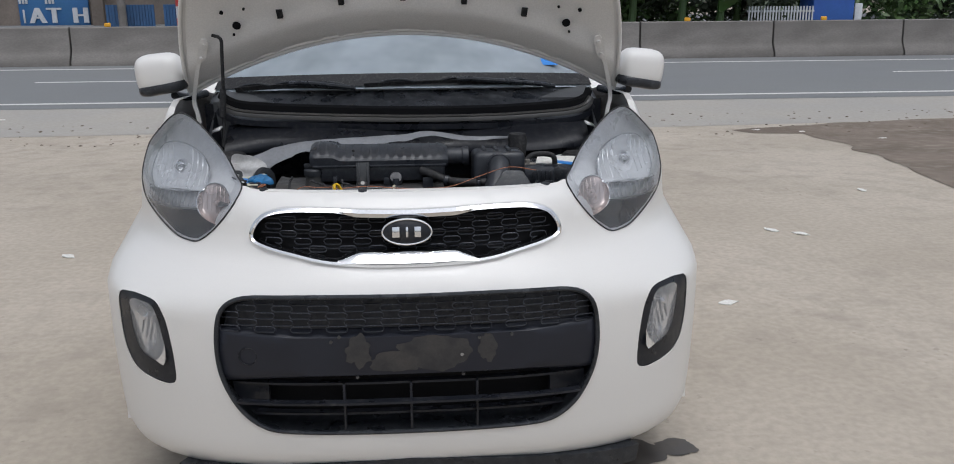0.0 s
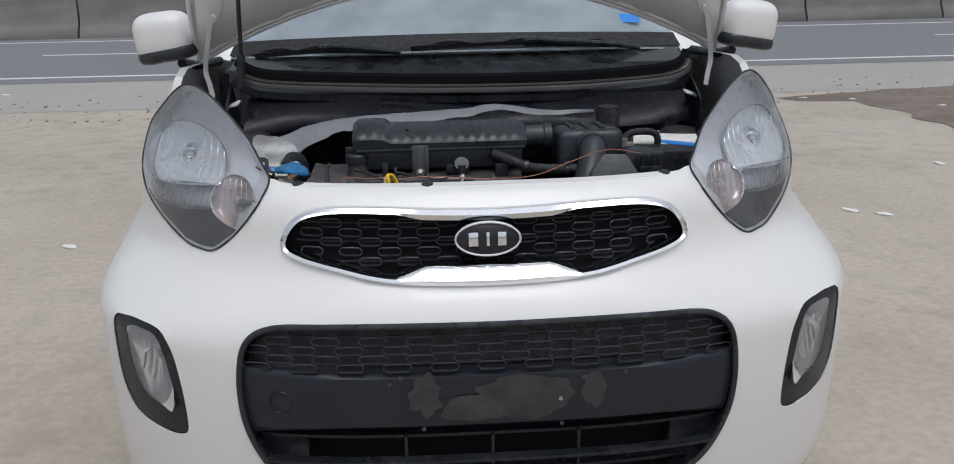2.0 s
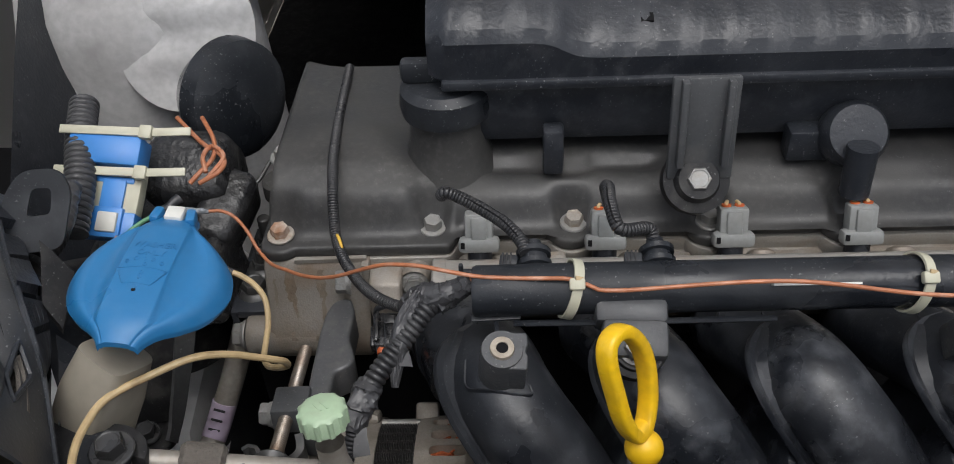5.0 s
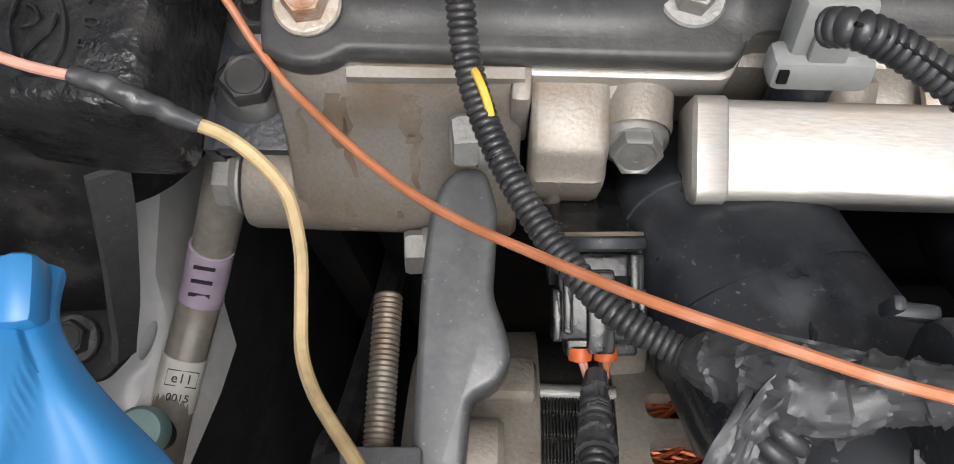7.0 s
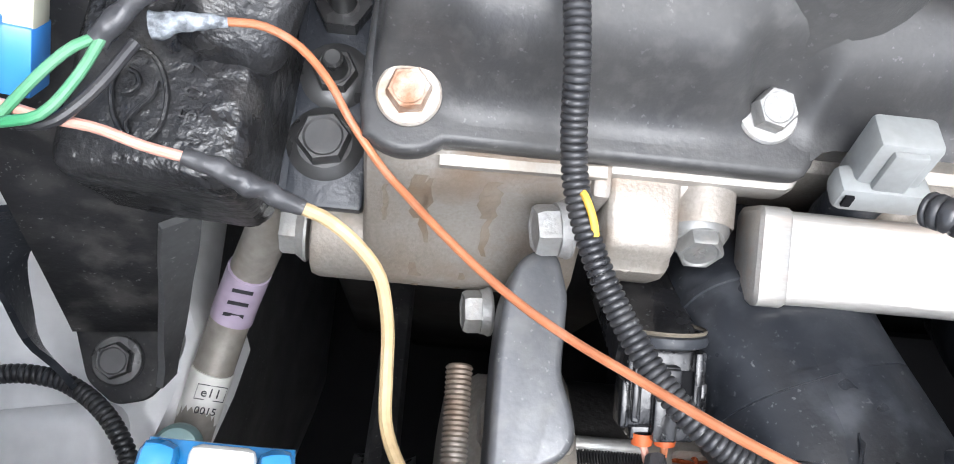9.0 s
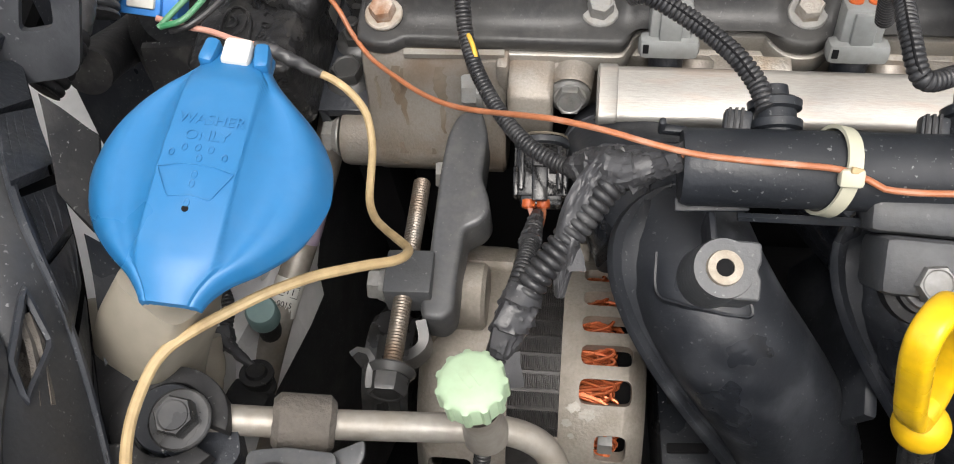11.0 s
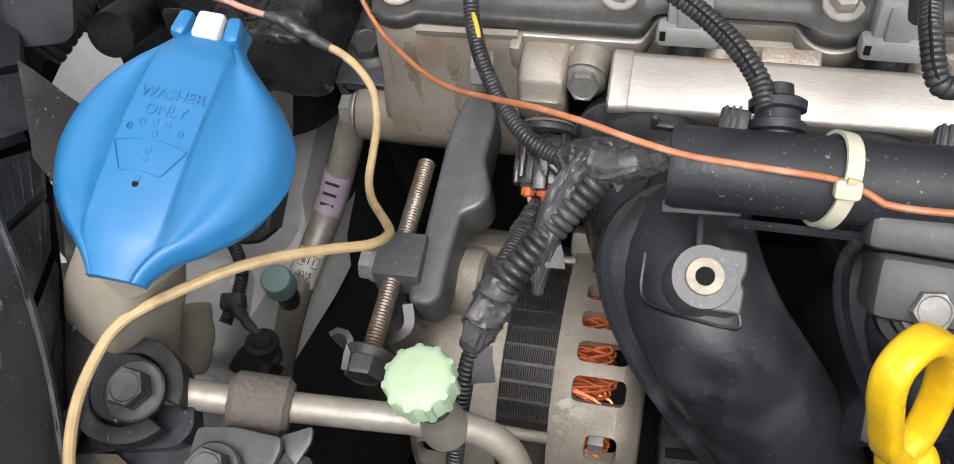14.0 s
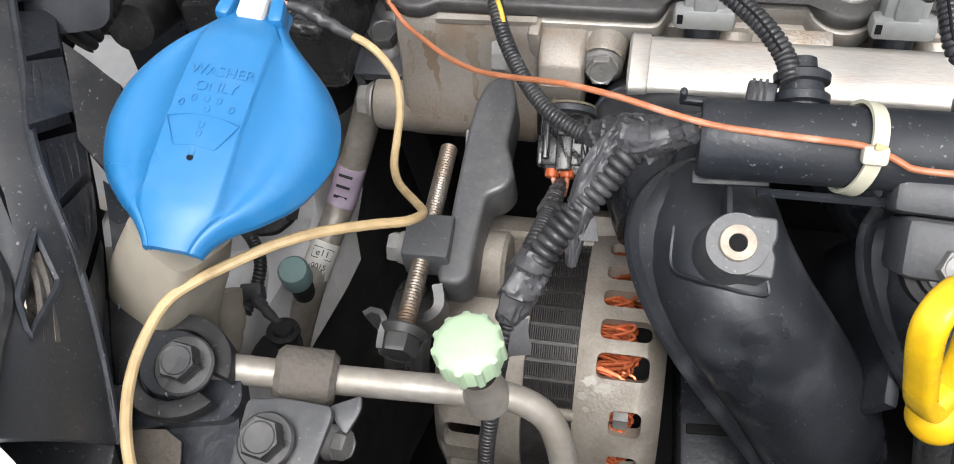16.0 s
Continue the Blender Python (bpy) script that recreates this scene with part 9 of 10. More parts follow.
bolt(sup, (-0.3449, 0.1753, 0.8620), (1, -0.1, 0.2), 0.005, 0.006, 0.006, "bolt_metal")

# back of the lamp, seen from above
lampback = thing("lamp_housing_back", (-0.43, 0.22, 0.90), "dark grey plastic back of the headlamp housing", "lamp housing")
edge_l = spline([(-0.4832, 0.2825, 0.9544), (-0.4599, 0.2423, 0.9492), (-0.4341, 0.2053, 0.9481), (-0.4178, 0.1858, 0.9474), (-0.4094, 0.1673, 0.9527), (-0.4011, 0.1485, 0.9561)], 8)
edge_m = spline([(-0.4756, 0.3090, 0.9415), (-0.4499, 0.2624, 0.9393), (-0.4267, 0.2278, 0.9455), (-0.4140, 0.2036, 0.9298), (-0.4068, 0.1822, 0.9141), (-0.3977, 0.1591, 0.9049)], 8)
edge_r = spline([(-0.4789, 0.3266, 0.9253), (-0.4519, 0.2783, 0.9250), (-0.4315, 0.2468, 0.9257), (-0.4218, 0.2244, 0.9196), (-0.4183, 0.2027, 0.9058), (-0.4105, 0.1748, 0.8934)], 8)
last_l = len(edge_l) - 1
def along(line, v):
    k = max(0.0, min(0.9999, v)) * last_l
    return line[int(k)].lerp(line[int(k) + 1], k - int(k))
def housing(u, v):
    a, b = along(edge_l, v), along(edge_m, v)
    return a.lerp(b, u) + V(0.2, 0, 0.8) * 0.006 * math.sin(math.pi * u)
hole_d = [(0.66, 0.525), (0.74, 0.645), (0.36, 0.765), (0.20, 0.645)]
steps_v = [0.03 * k for k in range(1, 33)]
part("panel", skin([(0, 0), (1, 0), (1, 1), (0, 1)], [hole_d], [0.1 * k for k in range(1, 10)], steps_v, housing, 0.004, (-0.2, 0, -1)), M["housing_grey"], lampback, sharp=40)
part("recess", skin([(0.05, 0.50), (0.85, 0.50), (0.85, 0.80), (0.05, 0.80)], [], [0.3, 0.5, 0.7], [0.6, 0.7], lambda u, v: housing(u, v) + V(-0.002, 0, -0.012)), M["foam"], lampback)
for u in (0.40, 0.52):
    part("recess_fin", sweep([housing(u, v) + V(0, 0, -0.007) for v in (0.54, 0.6, 0.66, 0.72, 0.76)], lambda k, s: [(-0.0008, -0.004), (0.0008, -0.004), (0.0008, 0.004), (-0.0008, 0.004)], up=(0, 0, 1)), M["foam"], lampback)
part("recess_rim", sweep(even([housing(u, v) + V(0, 0, 0.0006) for u, v in hole_d], 0.003, True), lambda k, s: ring(0.0012, 6), True), M["dusty_black"], lampback)
part("panel_edge", sweep([p + V(0, 0, 0.001) for p in edge_m], lambda k, s: ring(0.0015, 8)), M["dusty_black"], lampback)
part("edge_seal", sweep([p + V(0, 0, 0.001) for p in edge_l], lambda k, s: ring(0.0030, 8)), M["rubber"], lampback)
part("edge_seal", sweep([p + V(-0.006, 0, -0.002) for p in edge_l], lambda k, s: ring(0.0020, 8)), M["lamp_grey"], lampback)
for v0, v1, dz in ((0.0, 0.10, 0.0), (0.11, 0.20, -0.003), (0.205, 0.36, 0.001), (0.37, 0.50, -0.002), (0.51, 0.64, 0.001), (0.65, 0.78, -0.003), (0.79, 0.92, -0.001)):
    slat = skin([(0, v0), (1, v0 + 0.02), (1, v1 + 0.01), (0, v1)], [], [0.2, 0.4, 0.6, 0.8], [v0 + 0.03 * k for k in range(1, 5)], lambda u, v: along(edge_m, v).lerp(along(edge_r, v), u) + V(0.3, 0, 0.9) * (dz + 0.005 * (v - v0) / (v1 - v0)), 0.006, (-0.4, 0, -1))
    part("louvre", slat, M["dusty_black"], lampback, sharp=30)

gt = [Vector(q) for q in ((-0.4347, 0.2660, 0.9450), (-0.4228, 0.2640, 0.9280), (-0.4205, 0.2360, 0.9200), (-0.4290, 0.2430, 0.9290))]
part("gaiter", rough_up(subdivided(skin([(0, 0), (1, 0), (1, 1), (0, 1)], [], [0.25, 0.5, 0.75], [0.25, 0.5, 0.75], lambda u, v: gt[0].lerp(gt[1], u).lerp(gt[3].lerp(gt[2], u), v), 0.003, (-0.3, 0, -1)), 1), 0.0008, 90), M["rubber"], lampback)
part("flap", skin([(0, 0), (1, 0.1), (1, 0.8), (0, 1)], [], [0.3, 0.6], [0.2, 0.4, 0.6, 0.8], lambda u, v: along(edge_r, 0.50 + 0.32 * v) + V(0.001, 0, -0.006) + u * 0.009 * V(0.8, 0.1, -0.6), 0.002, (-0.3, 0, -1)), M["black_plastic"], lampback)
# added near-black sheet, painted shade between the louvres
part("louvre_backing", skin([(-0.9, 0), (1, 0), (1, 1), (-0.9, 1)], [], [-0.5, 0.0, 0.5], steps_v, lambda u, v: along(edge_m, v).lerp(along(edge_r, v), u) + V(-0.004, 0, -0.011)), M["void_shade"], lampback)
part("panel_return", box((-0.437, 0.152, 0.900), (0.075, 0.040, 0.006), (0, 0, 8), bev=0.002), M["housing_grey"], lampback)
bm1, bm2 = V(1, 0.25, -0.15).normalized(), V(0.10, 0.55, 0.80).normalized()
slot_c = Vector((-0.4527, 0.2995, 0.9344))
slot_o = rounded([(-0.015, -0.020), (0.012, -0.018), (0.015, 0.010), (0.009, 0.021), (-0.008, 0.021), (-0.016, 0.008)], 0.006, 5)
slot_h = rounded([(-0.005, -0.002), (0.006, -0.001), (0.006, 0.012), (-0.003, 0.012)], 0.003, 4)
part("slotted_bracket", skin(slot_o, [slot_h], [-0.009, 0.0, 0.009], [-0.012, -0.006], lambda x, z: slot_c + bm1 * x + bm2 * z, 0.004, tuple(bm1.cross(bm2) * -1)), M["black_plastic"], lampback)
bootx = thing("lamp_boot", (-0.45, 0.35, 0.92), "black ribbed rubber boot behind the lamp", "boot")
part("bellows", corrugated([(-0.4613, 0.3210, 0.9050), (-0.4599, 0.3152, 0.9050), (-0.4611, 0.3039, 0.9050), (-0.4640, 0.2950, 0.9040)], 0.0060, 0.0034, 0.12, 20), M["rubber"], bootx)
part("taped_sleeve", wrinkled([(-0.4680, 0.3600, 0.9050), (-0.4651, 0.3463, 0.9050), (-0.4628, 0.3372, 0.9050), (-0.4606, 0.3253, 0.9050), (-0.4603, 0.3180, 0.9050)], 0.0054, 18, 0.0012, 0.16, 140, 3.0), M["tape"], bootx)


# engine mount
mnt = thing("engine_mount", (-0.42, 0.38, 0.80), "glossy black cast engine mount arm with raised casting marks", "engine mount")
arm = subdivided(box((-0.4215, 0.3735, 0.829), (0.048, 0.056, 0.046), (0, -3, -3), bev=0.006, seg=3), 2)
part("arm", rough_up(arm, 0.0009, 160), M["cast_black"], mnt)
part("arm_rise", rough_up(subdivided(merged(box((-0.405, 0.405, 0.848), (0.030, 0.05, 0.04), (24, 18, -10), bev=0.008, seg=3), box((-0.425, 0.425, 0.862), (0.055, 0.05, 0.05), (30, 0, 0), bev=0.012, seg=3)), 1), 0.0012, 120), M["cast_black"], mnt)
ovl = [V(-0.4271 + 0.0066 * math.cos(a) - 0.0019 * math.sin(a), 0.3661 + 0.0118 * math.sin(a) + 0.0007 * math.cos(a), 0.8528) for a in np.linspace(0, 6.2832, 41)[:-1]]
part("cast_mark", merged(sweep(ovl, lambda k, s: ring(0.0007, 6), True), tube([(-0.4305, 0.3722, 0.8529), (-0.4285, 0.3715, 0.8529), (-0.4275, 0.3690, 0.8529), (-0.4290, 0.3668, 0.8529), (-0.4312, 0.3662, 0.8529)], 0.0007, 6, 0.001), tube([(-0.4232, 0.3700, 0.8529), (-0.4240, 0.3660, 0.8529), (-0.4268, 0.3625, 0.8529), (-0.4290, 0.3590, 0.8529), (-0.4280, 0.3560, 0.8529)], 0.0007, 6, 0.001)), M["cast_black"], mnt)
for k, ch in enumerate("1507"):
    part("cast_mark", moved(text_mesh(ch, 0.0066, 0.0008), pose(-0.4150 + 0.0006 * k, 0.3560 + 0.0060 * k, 0.8527, 0, -3, 78)), M["cast_black"], mnt)
part("base_plate", merged(box((-0.3845, 0.392, 0.8105), (0.0225, 0.080, 0.006), bev=0.0012), box((-0.3955, 0.392, 0.803), (0.004, 0.08, 0.02))), M["dusty_black"], mnt)
bolt(mnt, (-0.3858, 0.3708, 0.8215), (0, -0.02, 1), 0.0078, 0.0070, 0.0112, "dark_bolt", turn=12)
bolt(mnt, (-0.3850, 0.3918, 0.8205), (0, -0.02, 1), 0.0066, 0.0060, 0.0105, "dark_bolt")
part("stud", merged(cyl((-0.3850, 0.3918, 0.8200), (-0.3850, 0.3916, 0.8290), 0.0040, 0.0030, n=16, bev=0.0008)), M["dark_bolt"], mnt)
part("stud", merged(cyl((-0.3850, 0.413, 0.812), (-0.3850, 0.413, 0.838), 0.0042, n=16, bev=0.0008), cyl((-0.3850, 0.413, 0.812), (-0.3850, 0.413, 0.820), 0.0085, n=6)), M["dark_bolt"], mnt)
part("rubber_mount", lathe([(0.0, 0.03), (0.03, 0.028), (0.038, 0.02), (0.040, 0.0), (0.036, -0.03), (0.040, -0.06)], (-0.452, 0.392, 0.815), (-0.452, 0.392, 1.2), 36), M["rubber"], mnt)
part("foot_wall", skin([(-0.1, -0.6), (1.05, -0.6), (1, 1), (0, 1)], [], [0.25, 0.5, 0.75], [-0.3, 0.0, 0.25, 0.5, 0.75], lambda u, v: Vector((-0.4666, 0.3422, 0.8120)).lerp(Vector((-0.4240, 0.3456, 0.8120)), u).lerp(Vector((-0.4692, 0.3160, 0.7520)).lerp(Vector((-0.4361, 0.3189, 0.7520)), u), v), 0.003, (0, 1, 0)), M["rubber"], mnt)
part("foot_pad", moved(plate(rounded([(-0.4700, 0.3191, 0.7500)[:2], (-0.4382, 0.3219, 0.7500)[:2], (-0.4347, 0.3047, 0.7500)[:2], (-0.4420, 0.2956, 0.7500)[:2], (-0.4526, 0.2931, 0.7500)[:2], (-0.4626, 0.3004, 0.7500)[:2]], 0.003, 4), 0.004, None, 0.0008), pose(0, 0, 0.750)), M["rubber"], mnt)
part("foot_flange", sweep(even(spline([(-0.4236, 0.3451, 0.8120), (-0.4291, 0.3321, 0.7850), (-0.4342, 0.3145, 0.7600), (-0.4359, 0.3025, 0.7520)], 6), 0.004), lambda k, s: [(-0.0012, -0.006), (0.0012, -0.006), (0.0012, 0.006), (-0.0012, 0.006)], up=(0, 0.3, 1)), M["steel_grey"], mnt)
part("foot_flange", sweep(even(spline([(-0.4724, 0.3433, 0.8120), (-0.4790, 0.3312, 0.7850), (-0.4765, 0.3125, 0.7650), (-0.4678, 0.2999, 0.7520)], 6), 0.004), lambda k, s: [(-0.0012, -0.008), (0.0012, -0.008), (0.0012, 0.008), (-0.0012, 0.008)], up=(0, 0.3, 1)), M["black_plastic"], mnt)
bolt(mnt, (-0.4521, 0.3070, 0.7600), (0.05, -0.1, 1), 0.0062, 0.006, 0.0085, "dark_bolt", "dark_bolt")
solo("drain_tube", tube([(-0.4900, 0.3440, 0.8480), (-0.4925, 0.3600, 0.8370), (-0.4960, 0.3860, 0.8170), (-0.505, 0.42, 0.79)], 0.0105, 22, 0.004), M["rubber"], "thick black rubber tube behind the engine mount", "tube")
hornx = thing("horn", (-0.46, 0.42, 0.88), "round black horn beside the engine mount", "horn")
part("body", lathe([(0.0, 0.006), (0.030, 0.006), (0.040, 0.0), (0.042, -0.012), (0.030, -0.03), (0.0, -0.034)], (-0.405, 0.485, 0.882), (-0.31, 0.425, 0.895), 36), M["black_plastic"], hornx)

# pale body metal beside the engine
leg = thing("chassis_leg", (-0.50, 0.4, 0.6), "pale grey painted chassis leg beside the engine", "body panel")
part("box_section", rough_up(subdivided(box((-0.530, 0.42, 0.62), (0.13, 0.62, 0.12), bev=0.015, seg=2), 2), 0.002, 20), M["inner_paint"], leg)

slot = [(-0.4442 + 0.0024 * math.cos(a) + 0.0015 * math.sin(a), 0.3148 + 0.0075 * math.sin(a)) for a in np.linspace(0, 6.2832, 17)[:-1]]
drain = [(-0.5632 + 0.0045 * math.cos(a), 0.3545 + 0.0045 * math.sin(a)) for a in np.linspace(0, 6.2832, 17)[:-1]]
shelf = skin([(-0.62, 0.335), (-0.555, 0.315), (-0.555, 0.16), (-0.464, 0.16), (-0.458, 0.25), (-0.448, 0.282), (-0.442, 0.3015), (-0.438, 0.322), (-0.445, 0.340), (-0.452, 0.43), (-0.62, 0.43)], [slot, drain], [-0.615 + 0.01 * k for k in range(20)], [0.17 + 0.01 * k for k in range(26)],
             lambda x, y: V(x, y, 0.712 + 0.012 / (1 + math.exp((x + 0.478 + 0.10 * (y - 0.27)) * 240)) - 0.020 / (1 + math.exp(-(x + 0.432) * 400))), 0.05, (0.25, 0, -1))
part("shelf", shelf, M["inner_paint"], leg, sharp=60)
# same leg's side in dark grey: its shade is painted
part("side_wall", skin([(0.10, 0.0), (0.55, 0.0), (0.55, 1.0), (0.10, 1.0)], [], [0.2, 0.3, 0.4], [0.25, 0.5, 0.75], lambda y, v: V(-0.458 + 0.022 * v + 0.30 * max(0.0, min(0.07, y - 0.25)), y, 0.690 - 0.30 * v)), M["housing_grey"], leg)
part("bracket", box((-0.4820, 0.262, 0.715), (0.058, 0.058, 0.036), (0, 0, 10), bev=0.009, seg=4), M["inner_paint"], leg)
part("step", box((-0.4800, 0.216, 0.712), (0.050, 0.034, 0.028), (0, 0, -6), bev=0.008, seg=4), M["inner_paint"], leg)

# small loom below the cap, from the body metal to a plug by the pipe
sl = thing("sensor_loom", (-0.45, 0.28, 0.745), "thin black corrugated loom with a taped end and a plug", "wiring loom")
part("conduit", corrugated([(-0.515, 0.292, 0.7500), (-0.4895, 0.2999, 0.7528), (-0.4743, 0.3004, 0.7528), (-0.4642, 0.2973, 0.7532), (-0.4548, 0.2915, 0.7550), (-0.4474, 0.2838, 0.7561), (-0.4424, 0.2747, 0.7562), (-0.4418, 0.2640, 0.7550), (-0.4434, 0.2560, 0.7540), (-0.4446, 0.2496, 0.7530)], 0.0033, 0.0020), M["conduit"], sl)
part("taped_end", rough_up(subdivided(merged(box((-0.4425, 0.2600, 0.7555), (0.0115, 0.0085, 0.0095), (8, 0, 14), bev=0.0020, seg=2), box((-0.4390, 0.2560, 0.7560), (0.0110, 0.0060, 0.0050), (0, 10, -34), bev=0.0016)), 1), 0.0007, 240), M["tape"], sl)
part("tail", wrinkled([(-0.4410, 0.2580, 0.7570), (-0.4335, 0.2520, 0.7590), (-0.4265, 0.2470, 0.7600), (-0.4215, 0.2440, 0.7585)], lambda u: 0.0030 - 0.0010 * u, 12, 0.0012, 0.25, 200, 4.0), M["tape"], sl)
plug_m = frame_to((-0.4200, 0.2410, 0.7600), (-0.4170, 0.2520, 0.7900))
plug = part("plug", moved(merged(lathe([(0.0, 0.0030), (0.0042, 0.0030), (0.0052, 0.0016), (0.0078, 0.0012), (0.0081, -0.0002), (0.0060, -0.0010), (0.0062, -0.0075), (0.0080, -0.0085), (0.0082, -0.0105), (0.0, -0.0110)], (0, 0, 0), (0, 0, 1), 26)), plug_m), M["rubber"], sl)
part("plug_body", rough_up(subdivided(box((-0.4240, 0.2315, 0.7500), (0.0210, 0.0135, 0.0130), (12, 0, -22), bev=0.0025), 1), 0.0011, 190), M["rubber"], plug)

# relay plug with ties and loose wires
rel = thing("relay_plug", (-0.455, 0.40, 0.90), "blue relay and plug tied on with pale cable ties", "relay")
rm = basis((-0.4432, 0.3694, 0.8780), (1, -0.06, -0.10), (-0.10, 0.79, 0.61))
part("relay", moved(box((-0.0235, 0.0360, -0.004), (0.043, 0.018, 0.018), bev=0.0015), rm), M["blue_plastic"], rel)
socket = part("socket", moved(merged(box((-0.0210, -0.0080, -0.006), (0.042, 0.0160, 0.012), bev=0.0008), box((-0.0150, -0.0070, -0.002), (0.017, 0.0180, 0.009), bev=0.0008)), rm), M["blue_plastic"], rel)
part("latch", moved(merged(box((-0.0150, 0.0090, -0.001), (0.0135, 0.0200, 0.004), bev=0.0006), box((-0.0170, 0.0190, -0.0015), (0.0260, 0.0035, 0.003), bev=0.0006)), rm), M["blue_plastic"], socket)
part("guide", moved(box((-0.0290, 0.0060, 0.0), (0.0038, 0.0260, 0.005), bev=0.0006), rm), M["blue_plastic"], socket)
part("backing", moved(box((-0.0190, 0.0120, -0.006), (0.038, 0.0260, 0.010), bev=0.001), rm), M["tie_plastic"], rel)
part("lock", moved(box((-0.0145, -0.0072, 0.0026), (0.0118, 0.0118, 0.0035), bev=0.001), rm), M["white_plastic"], rel)
for u, d in ((0.0235, 0.0030), (0.0475, 0.0055)):
    part("tie", moved(box((-0.0260, u - 0.001, d), (0.050, 0.0052, 0.0014), (0, 0, 3), bev=0.0004), rm), M["tie_plastic"], rel)
    part("tie_head", moved(merged(box((0.0, u, d), (0.0075, 0.0082, 0.0055), bev=0.001), box((0.0145, u + 0.0018, d), (0.023, 0.0050, 0.0014), (0, 0, 7), bev=0.0004)), rm), M["tie_plastic"], rel)
part("loom", corrugated([(-0.4877, 0.4387, 0.9098), (-0.4809, 0.4074, 0.9033), (-0.4736, 0.3779, 0.8945), (-0.4718, 0.3484, 0.8810)], 0.009, 0.004, 0.1, 16), M["tape"], rel)
def wire(name, pts, r, mat, label, res=0.003):
    return solo(name, tube(pts, r, 10, res), M[mat], label, "wire", "loose wires")
wire("orange_wire", [(-0.4048, 0.3797, 0.8701), (-0.3964, 0.3796, 0.8701), (-0.3883, 0.3771, 0.8667), (-0.3813, 0.3722, 0.8590), (-0.3755, 0.3645, 0.8535), (-0.3670, 0.3544, 0.8515), (-0.3600, 0.3470, 0.8540), (-0.3528, 0.3392, 0.8587), (-0.3424, 0.3292, 0.8638), (-0.3320, 0.3204, 0.8697), (-0.3217, 0.3130, 0.8764), (-0.3116, 0.3065, 0.8843), (-0.3020, 0.3001, 0.8928), (-0.2931, 0.2946, 0.9000), (-0.2848, 0.2904, 0.9049), (-0.2696, 0.2845, 0.9088), (-0.2550, 0.2803, 0.9086), (-0.2403, 0.2778, 0.9072), (-0.2255, 0.2763, 0.9074), (-0.2107, 0.2750, 0.9080), (-0.1990, 0.2738, 0.9085), (-0.1894, 0.2719, 0.9060), (-0.1760, 0.2685, 0.9055),
                     (-0.10, 0.268, 0.910), (-0.03, 0.262, 0.905), (0.04, 0.27, 0.90), (0.12, 0.27, 0.905), (0.20, 0.30, 0.925), (0.28, 0.315, 0.945), (0.36, 0.34, 0.93)], 0.00105, "orange_wire", "long thin orange wire draped across the engine")
wire("beige_wire", [(-0.3852, 0.3413, 0.8563), (-0.3790, 0.3397, 0.8540), (-0.3725, 0.3358, 0.8522), (-0.3672, 0.3312, 0.8490), (-0.3642, 0.3266, 0.8456), (-0.3618, 0.3161, 0.8407), (-0.3610, 0.3038, 0.8385), (-0.3600, 0.2930, 0.8380), (-0.3560, 0.2839, 0.8411), (-0.3498, 0.2760, 0.8479), (-0.3420, 0.2670, 0.8580), (-0.3352, 0.2580, 0.8695), (-0.3332, 0.2505, 0.8805), (-0.3352, 0.2445, 0.8885), (-0.3415, 0.2390, 0.8965), (-0.3471, 0.2336, 0.9040), (-0.3532, 0.2288, 0.9097), (-0.3591, 0.2238, 0.9141), (-0.3662, 0.2195, 0.9153), (-0.3769, 0.2127, 0.9150),
                    (-0.3870, 0.2053, 0.9149), (-0.3922, 0.1993, 0.9149), (-0.3946, 0.1918, 0.9149), (-0.3957, 0.1799, 0.9149), (-0.3938, 0.1681, 0.9149), (-0.3905, 0.1570, 0.9130), (-0.387, 0.145, 0.905)], 0.0017, "beige_wire", "grimy beige wire looping over the engine bay")
wire("pink_wire", [(-0.4518, 0.3545, 0.8723), (-0.4412, 0.3528, 0.8697), (-0.4302, 0.3520, 0.8680), (-0.4199, 0.3495, 0.8662), (-0.4106, 0.3482, 0.8645)], 0.0013, "pink_wire", "faded pink wire on the engine mount")
solo("taped_splice", wrinkled([(-0.4112, 0.3485, 0.8644), (-0.4042, 0.3469, 0.8635), (-0.3976, 0.3449, 0.8614), (-0.3909, 0.3430, 0.8583), (-0.3839, 0.3411, 0.8561)], lambda u: 0.0018 + 0.0010 * math.sin(math.pi * (0.12 + 0.80 * u)) ** 2, 18, 0.0008, 0.34, 260, 2.0), M["tape"], "black taped splice between two wires", "splice", sharp=60)
wire("green_wire", [(-0.4502, 0.3502, 0.8713), (-0.4417, 0.3601, 0.8749), (-0.4350, 0.3673, 0.8759), (-0.4297, 0.3708, 0.8750)], 0.0013, "green_wire", "thin green wire at the relay plug")
wire("green_wire", [(-0.4481, 0.3495, 0.8732), (-0.4392, 0.3518, 0.8747), (-0.4328, 0.3609, 0.8758), (-0.4293, 0.3699, 0.8760)], 0.0013, "green_wire", "thin green wire at the relay plug")
wire("black_wire", [(-0.4460, 0.3506, 0.8694), (-0.4380, 0.3516, 0.8712), (-0.4301, 0.3598, 0.8719), (-0.4234, 0.3716, 0.8719)], 0.0015, "conduit", "thin black wire at the relay plug")
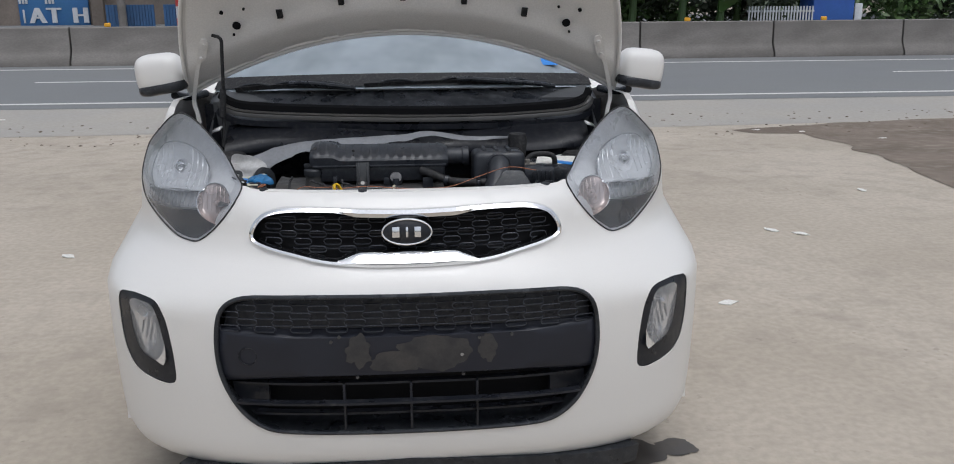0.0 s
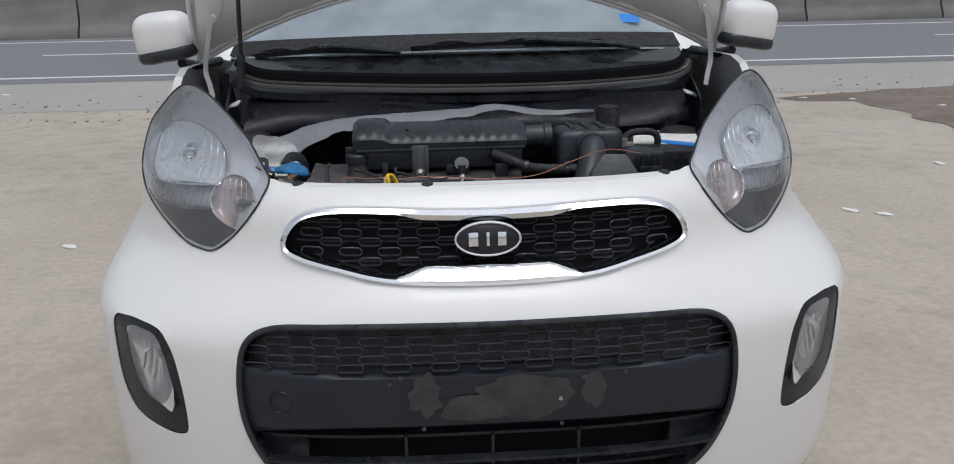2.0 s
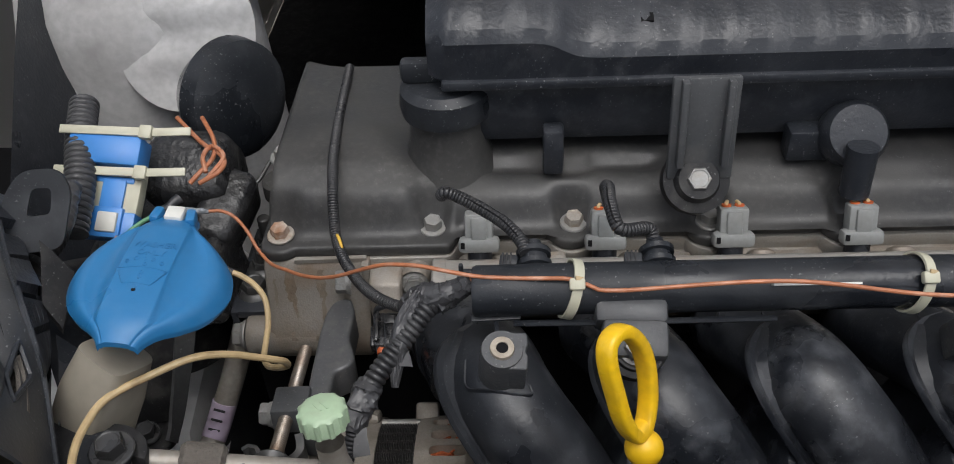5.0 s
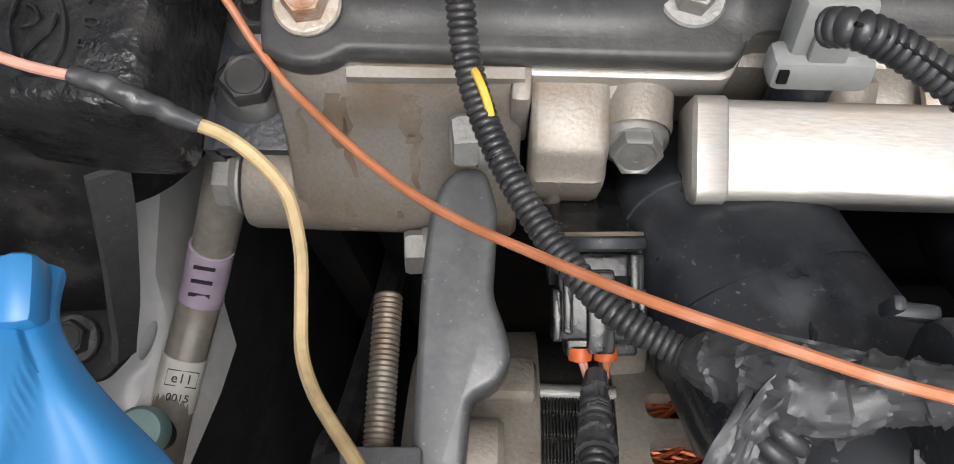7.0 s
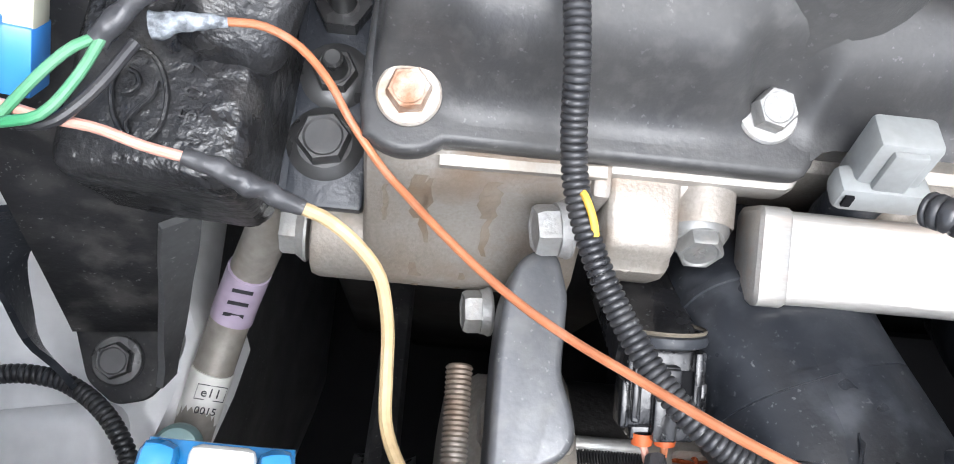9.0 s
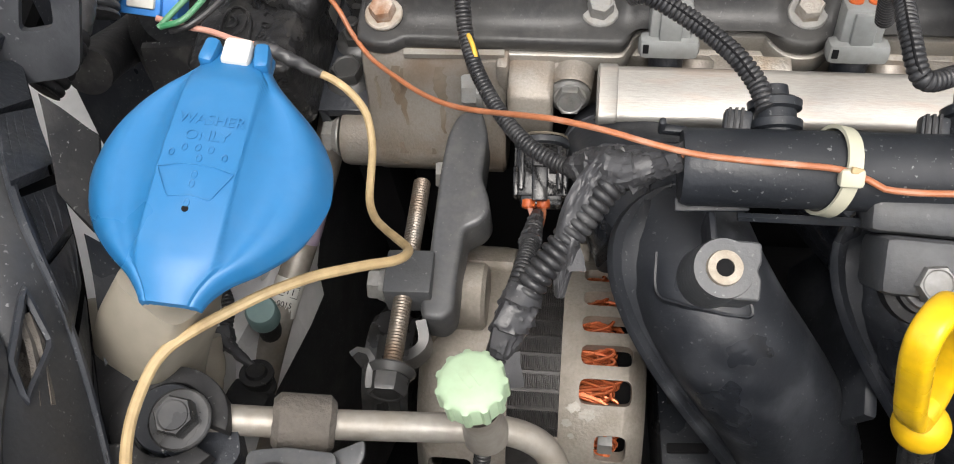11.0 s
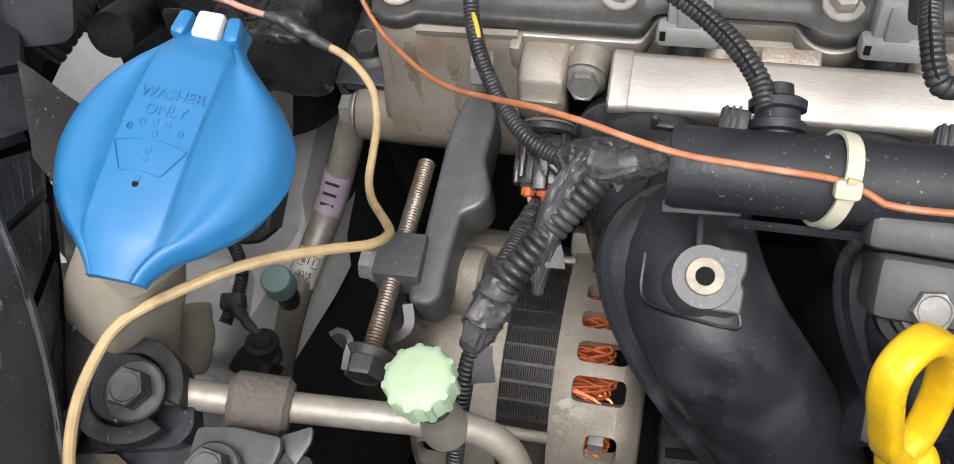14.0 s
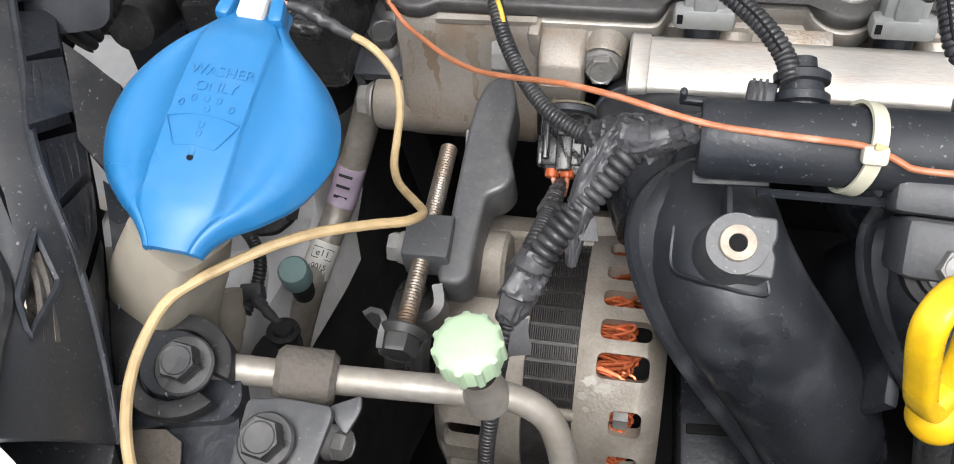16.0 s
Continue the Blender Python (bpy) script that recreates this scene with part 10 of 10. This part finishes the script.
solo("taped_splice", wrinkled([(-0.4306, 0.3696, 0.8749), (-0.4258, 0.3756, 0.8767), (-0.4206, 0.3824, 0.8786)], 0.0028, 16, 0.0010, 0.3, 220, 5.0), M["tape"], "black taped splice at the relay wires", "splice", sharp=60)
solo("taped_splice", wrinkled([(-0.4209, 0.3763, 0.8716), (-0.4132, 0.3777, 0.8717), (-0.4045, 0.3798, 0.8700)], lambda u: 0.0034 * (1 - 0.62 * u), 14, 0.0010, 0.30, 240, 9.0), M["dusty_tape"], "dusty taped splice on the orange wire", "splice", sharp=60)
wire("orange_wire", [(-0.4325, 0.4389, 0.8986), (-0.4119, 0.4172, 0.8931), (-0.4019, 0.4085, 0.8938), (-0.3940, 0.3981, 0.8932), (-0.3958, 0.3892, 0.8917), (-0.4071, 0.3841, 0.8876)], 0.0014, "orange_wire", "orange wire looped behind the engine mount")
wire("orange_wire", [(-0.4167, 0.4389, 0.8981), (-0.4054, 0.4192, 0.8945), (-0.4020, 0.4021, 0.8931), (-0.4074, 0.3901, 0.8911), (-0.4125, 0.3840, 0.8877)], 0.0014, "orange_wire", "orange wire looped behind the engine mount")
wire("orange_wire", [(-0.4036, 0.3900, 0.8911), (-0.4068, 0.3993, 0.8956), (-0.4036, 0.4089, 0.8968), (-0.3945, 0.3996, 0.8951), (-0.4024, 0.3871, 0.8889)], 0.0014, "orange_wire", "orange wire looped behind the engine mount")
wire("brown_wire", [(-0.4990, 0.4650, 0.8662), (-0.4900, 0.4534, 0.8646), (-0.4607, 0.4515, 0.8625), (-0.4356, 0.4579, 0.8630), (-0.3977, 0.4365, 0.8472), (-0.3848, 0.4549, 0.8531)], 0.0013, "dark_bolt", "thin dark wire across the body metal")

# lower fan shroud beside the alternator
shr = thing("fan_shroud", (-0.2, 0.20, 0.70), "black plastic fan shroud with slots", "fan shroud")
part("box", box((-0.206, 0.225, 0.725), (0.060, 0.13, 0.05), (0, 0, 4), bev=0.003), M["black_plastic"], shr)
for k in range(3):
    part("slot", box((-0.224, 0.268 - 0.022 * k, 0.7508), (0.018, 0.0045, 0.002), (0, 0, 4), bev=0.0008), M["void_shade"], shr)
part("frame", merged(box((0.05, 0.15, 0.74), (0.60, 0.03, 0.10), bev=0.008), box((0.05, 0.175, 0.70), (0.5, 0.05, 0.03), bev=0.006)), M["black_plastic"], shr)
# near-black filling: the shade below the engine is in its colour
part("lower_block", box((-0.10, 0.28, 0.66), (0.36, 0.14, 0.10), bev=0.012), M["void_shade"], engine)
part("belt_cover", box((-0.385, 0.46, 0.60), (0.02, 0.20, 0.36), bev=0.006), M["void_shade"], engine)
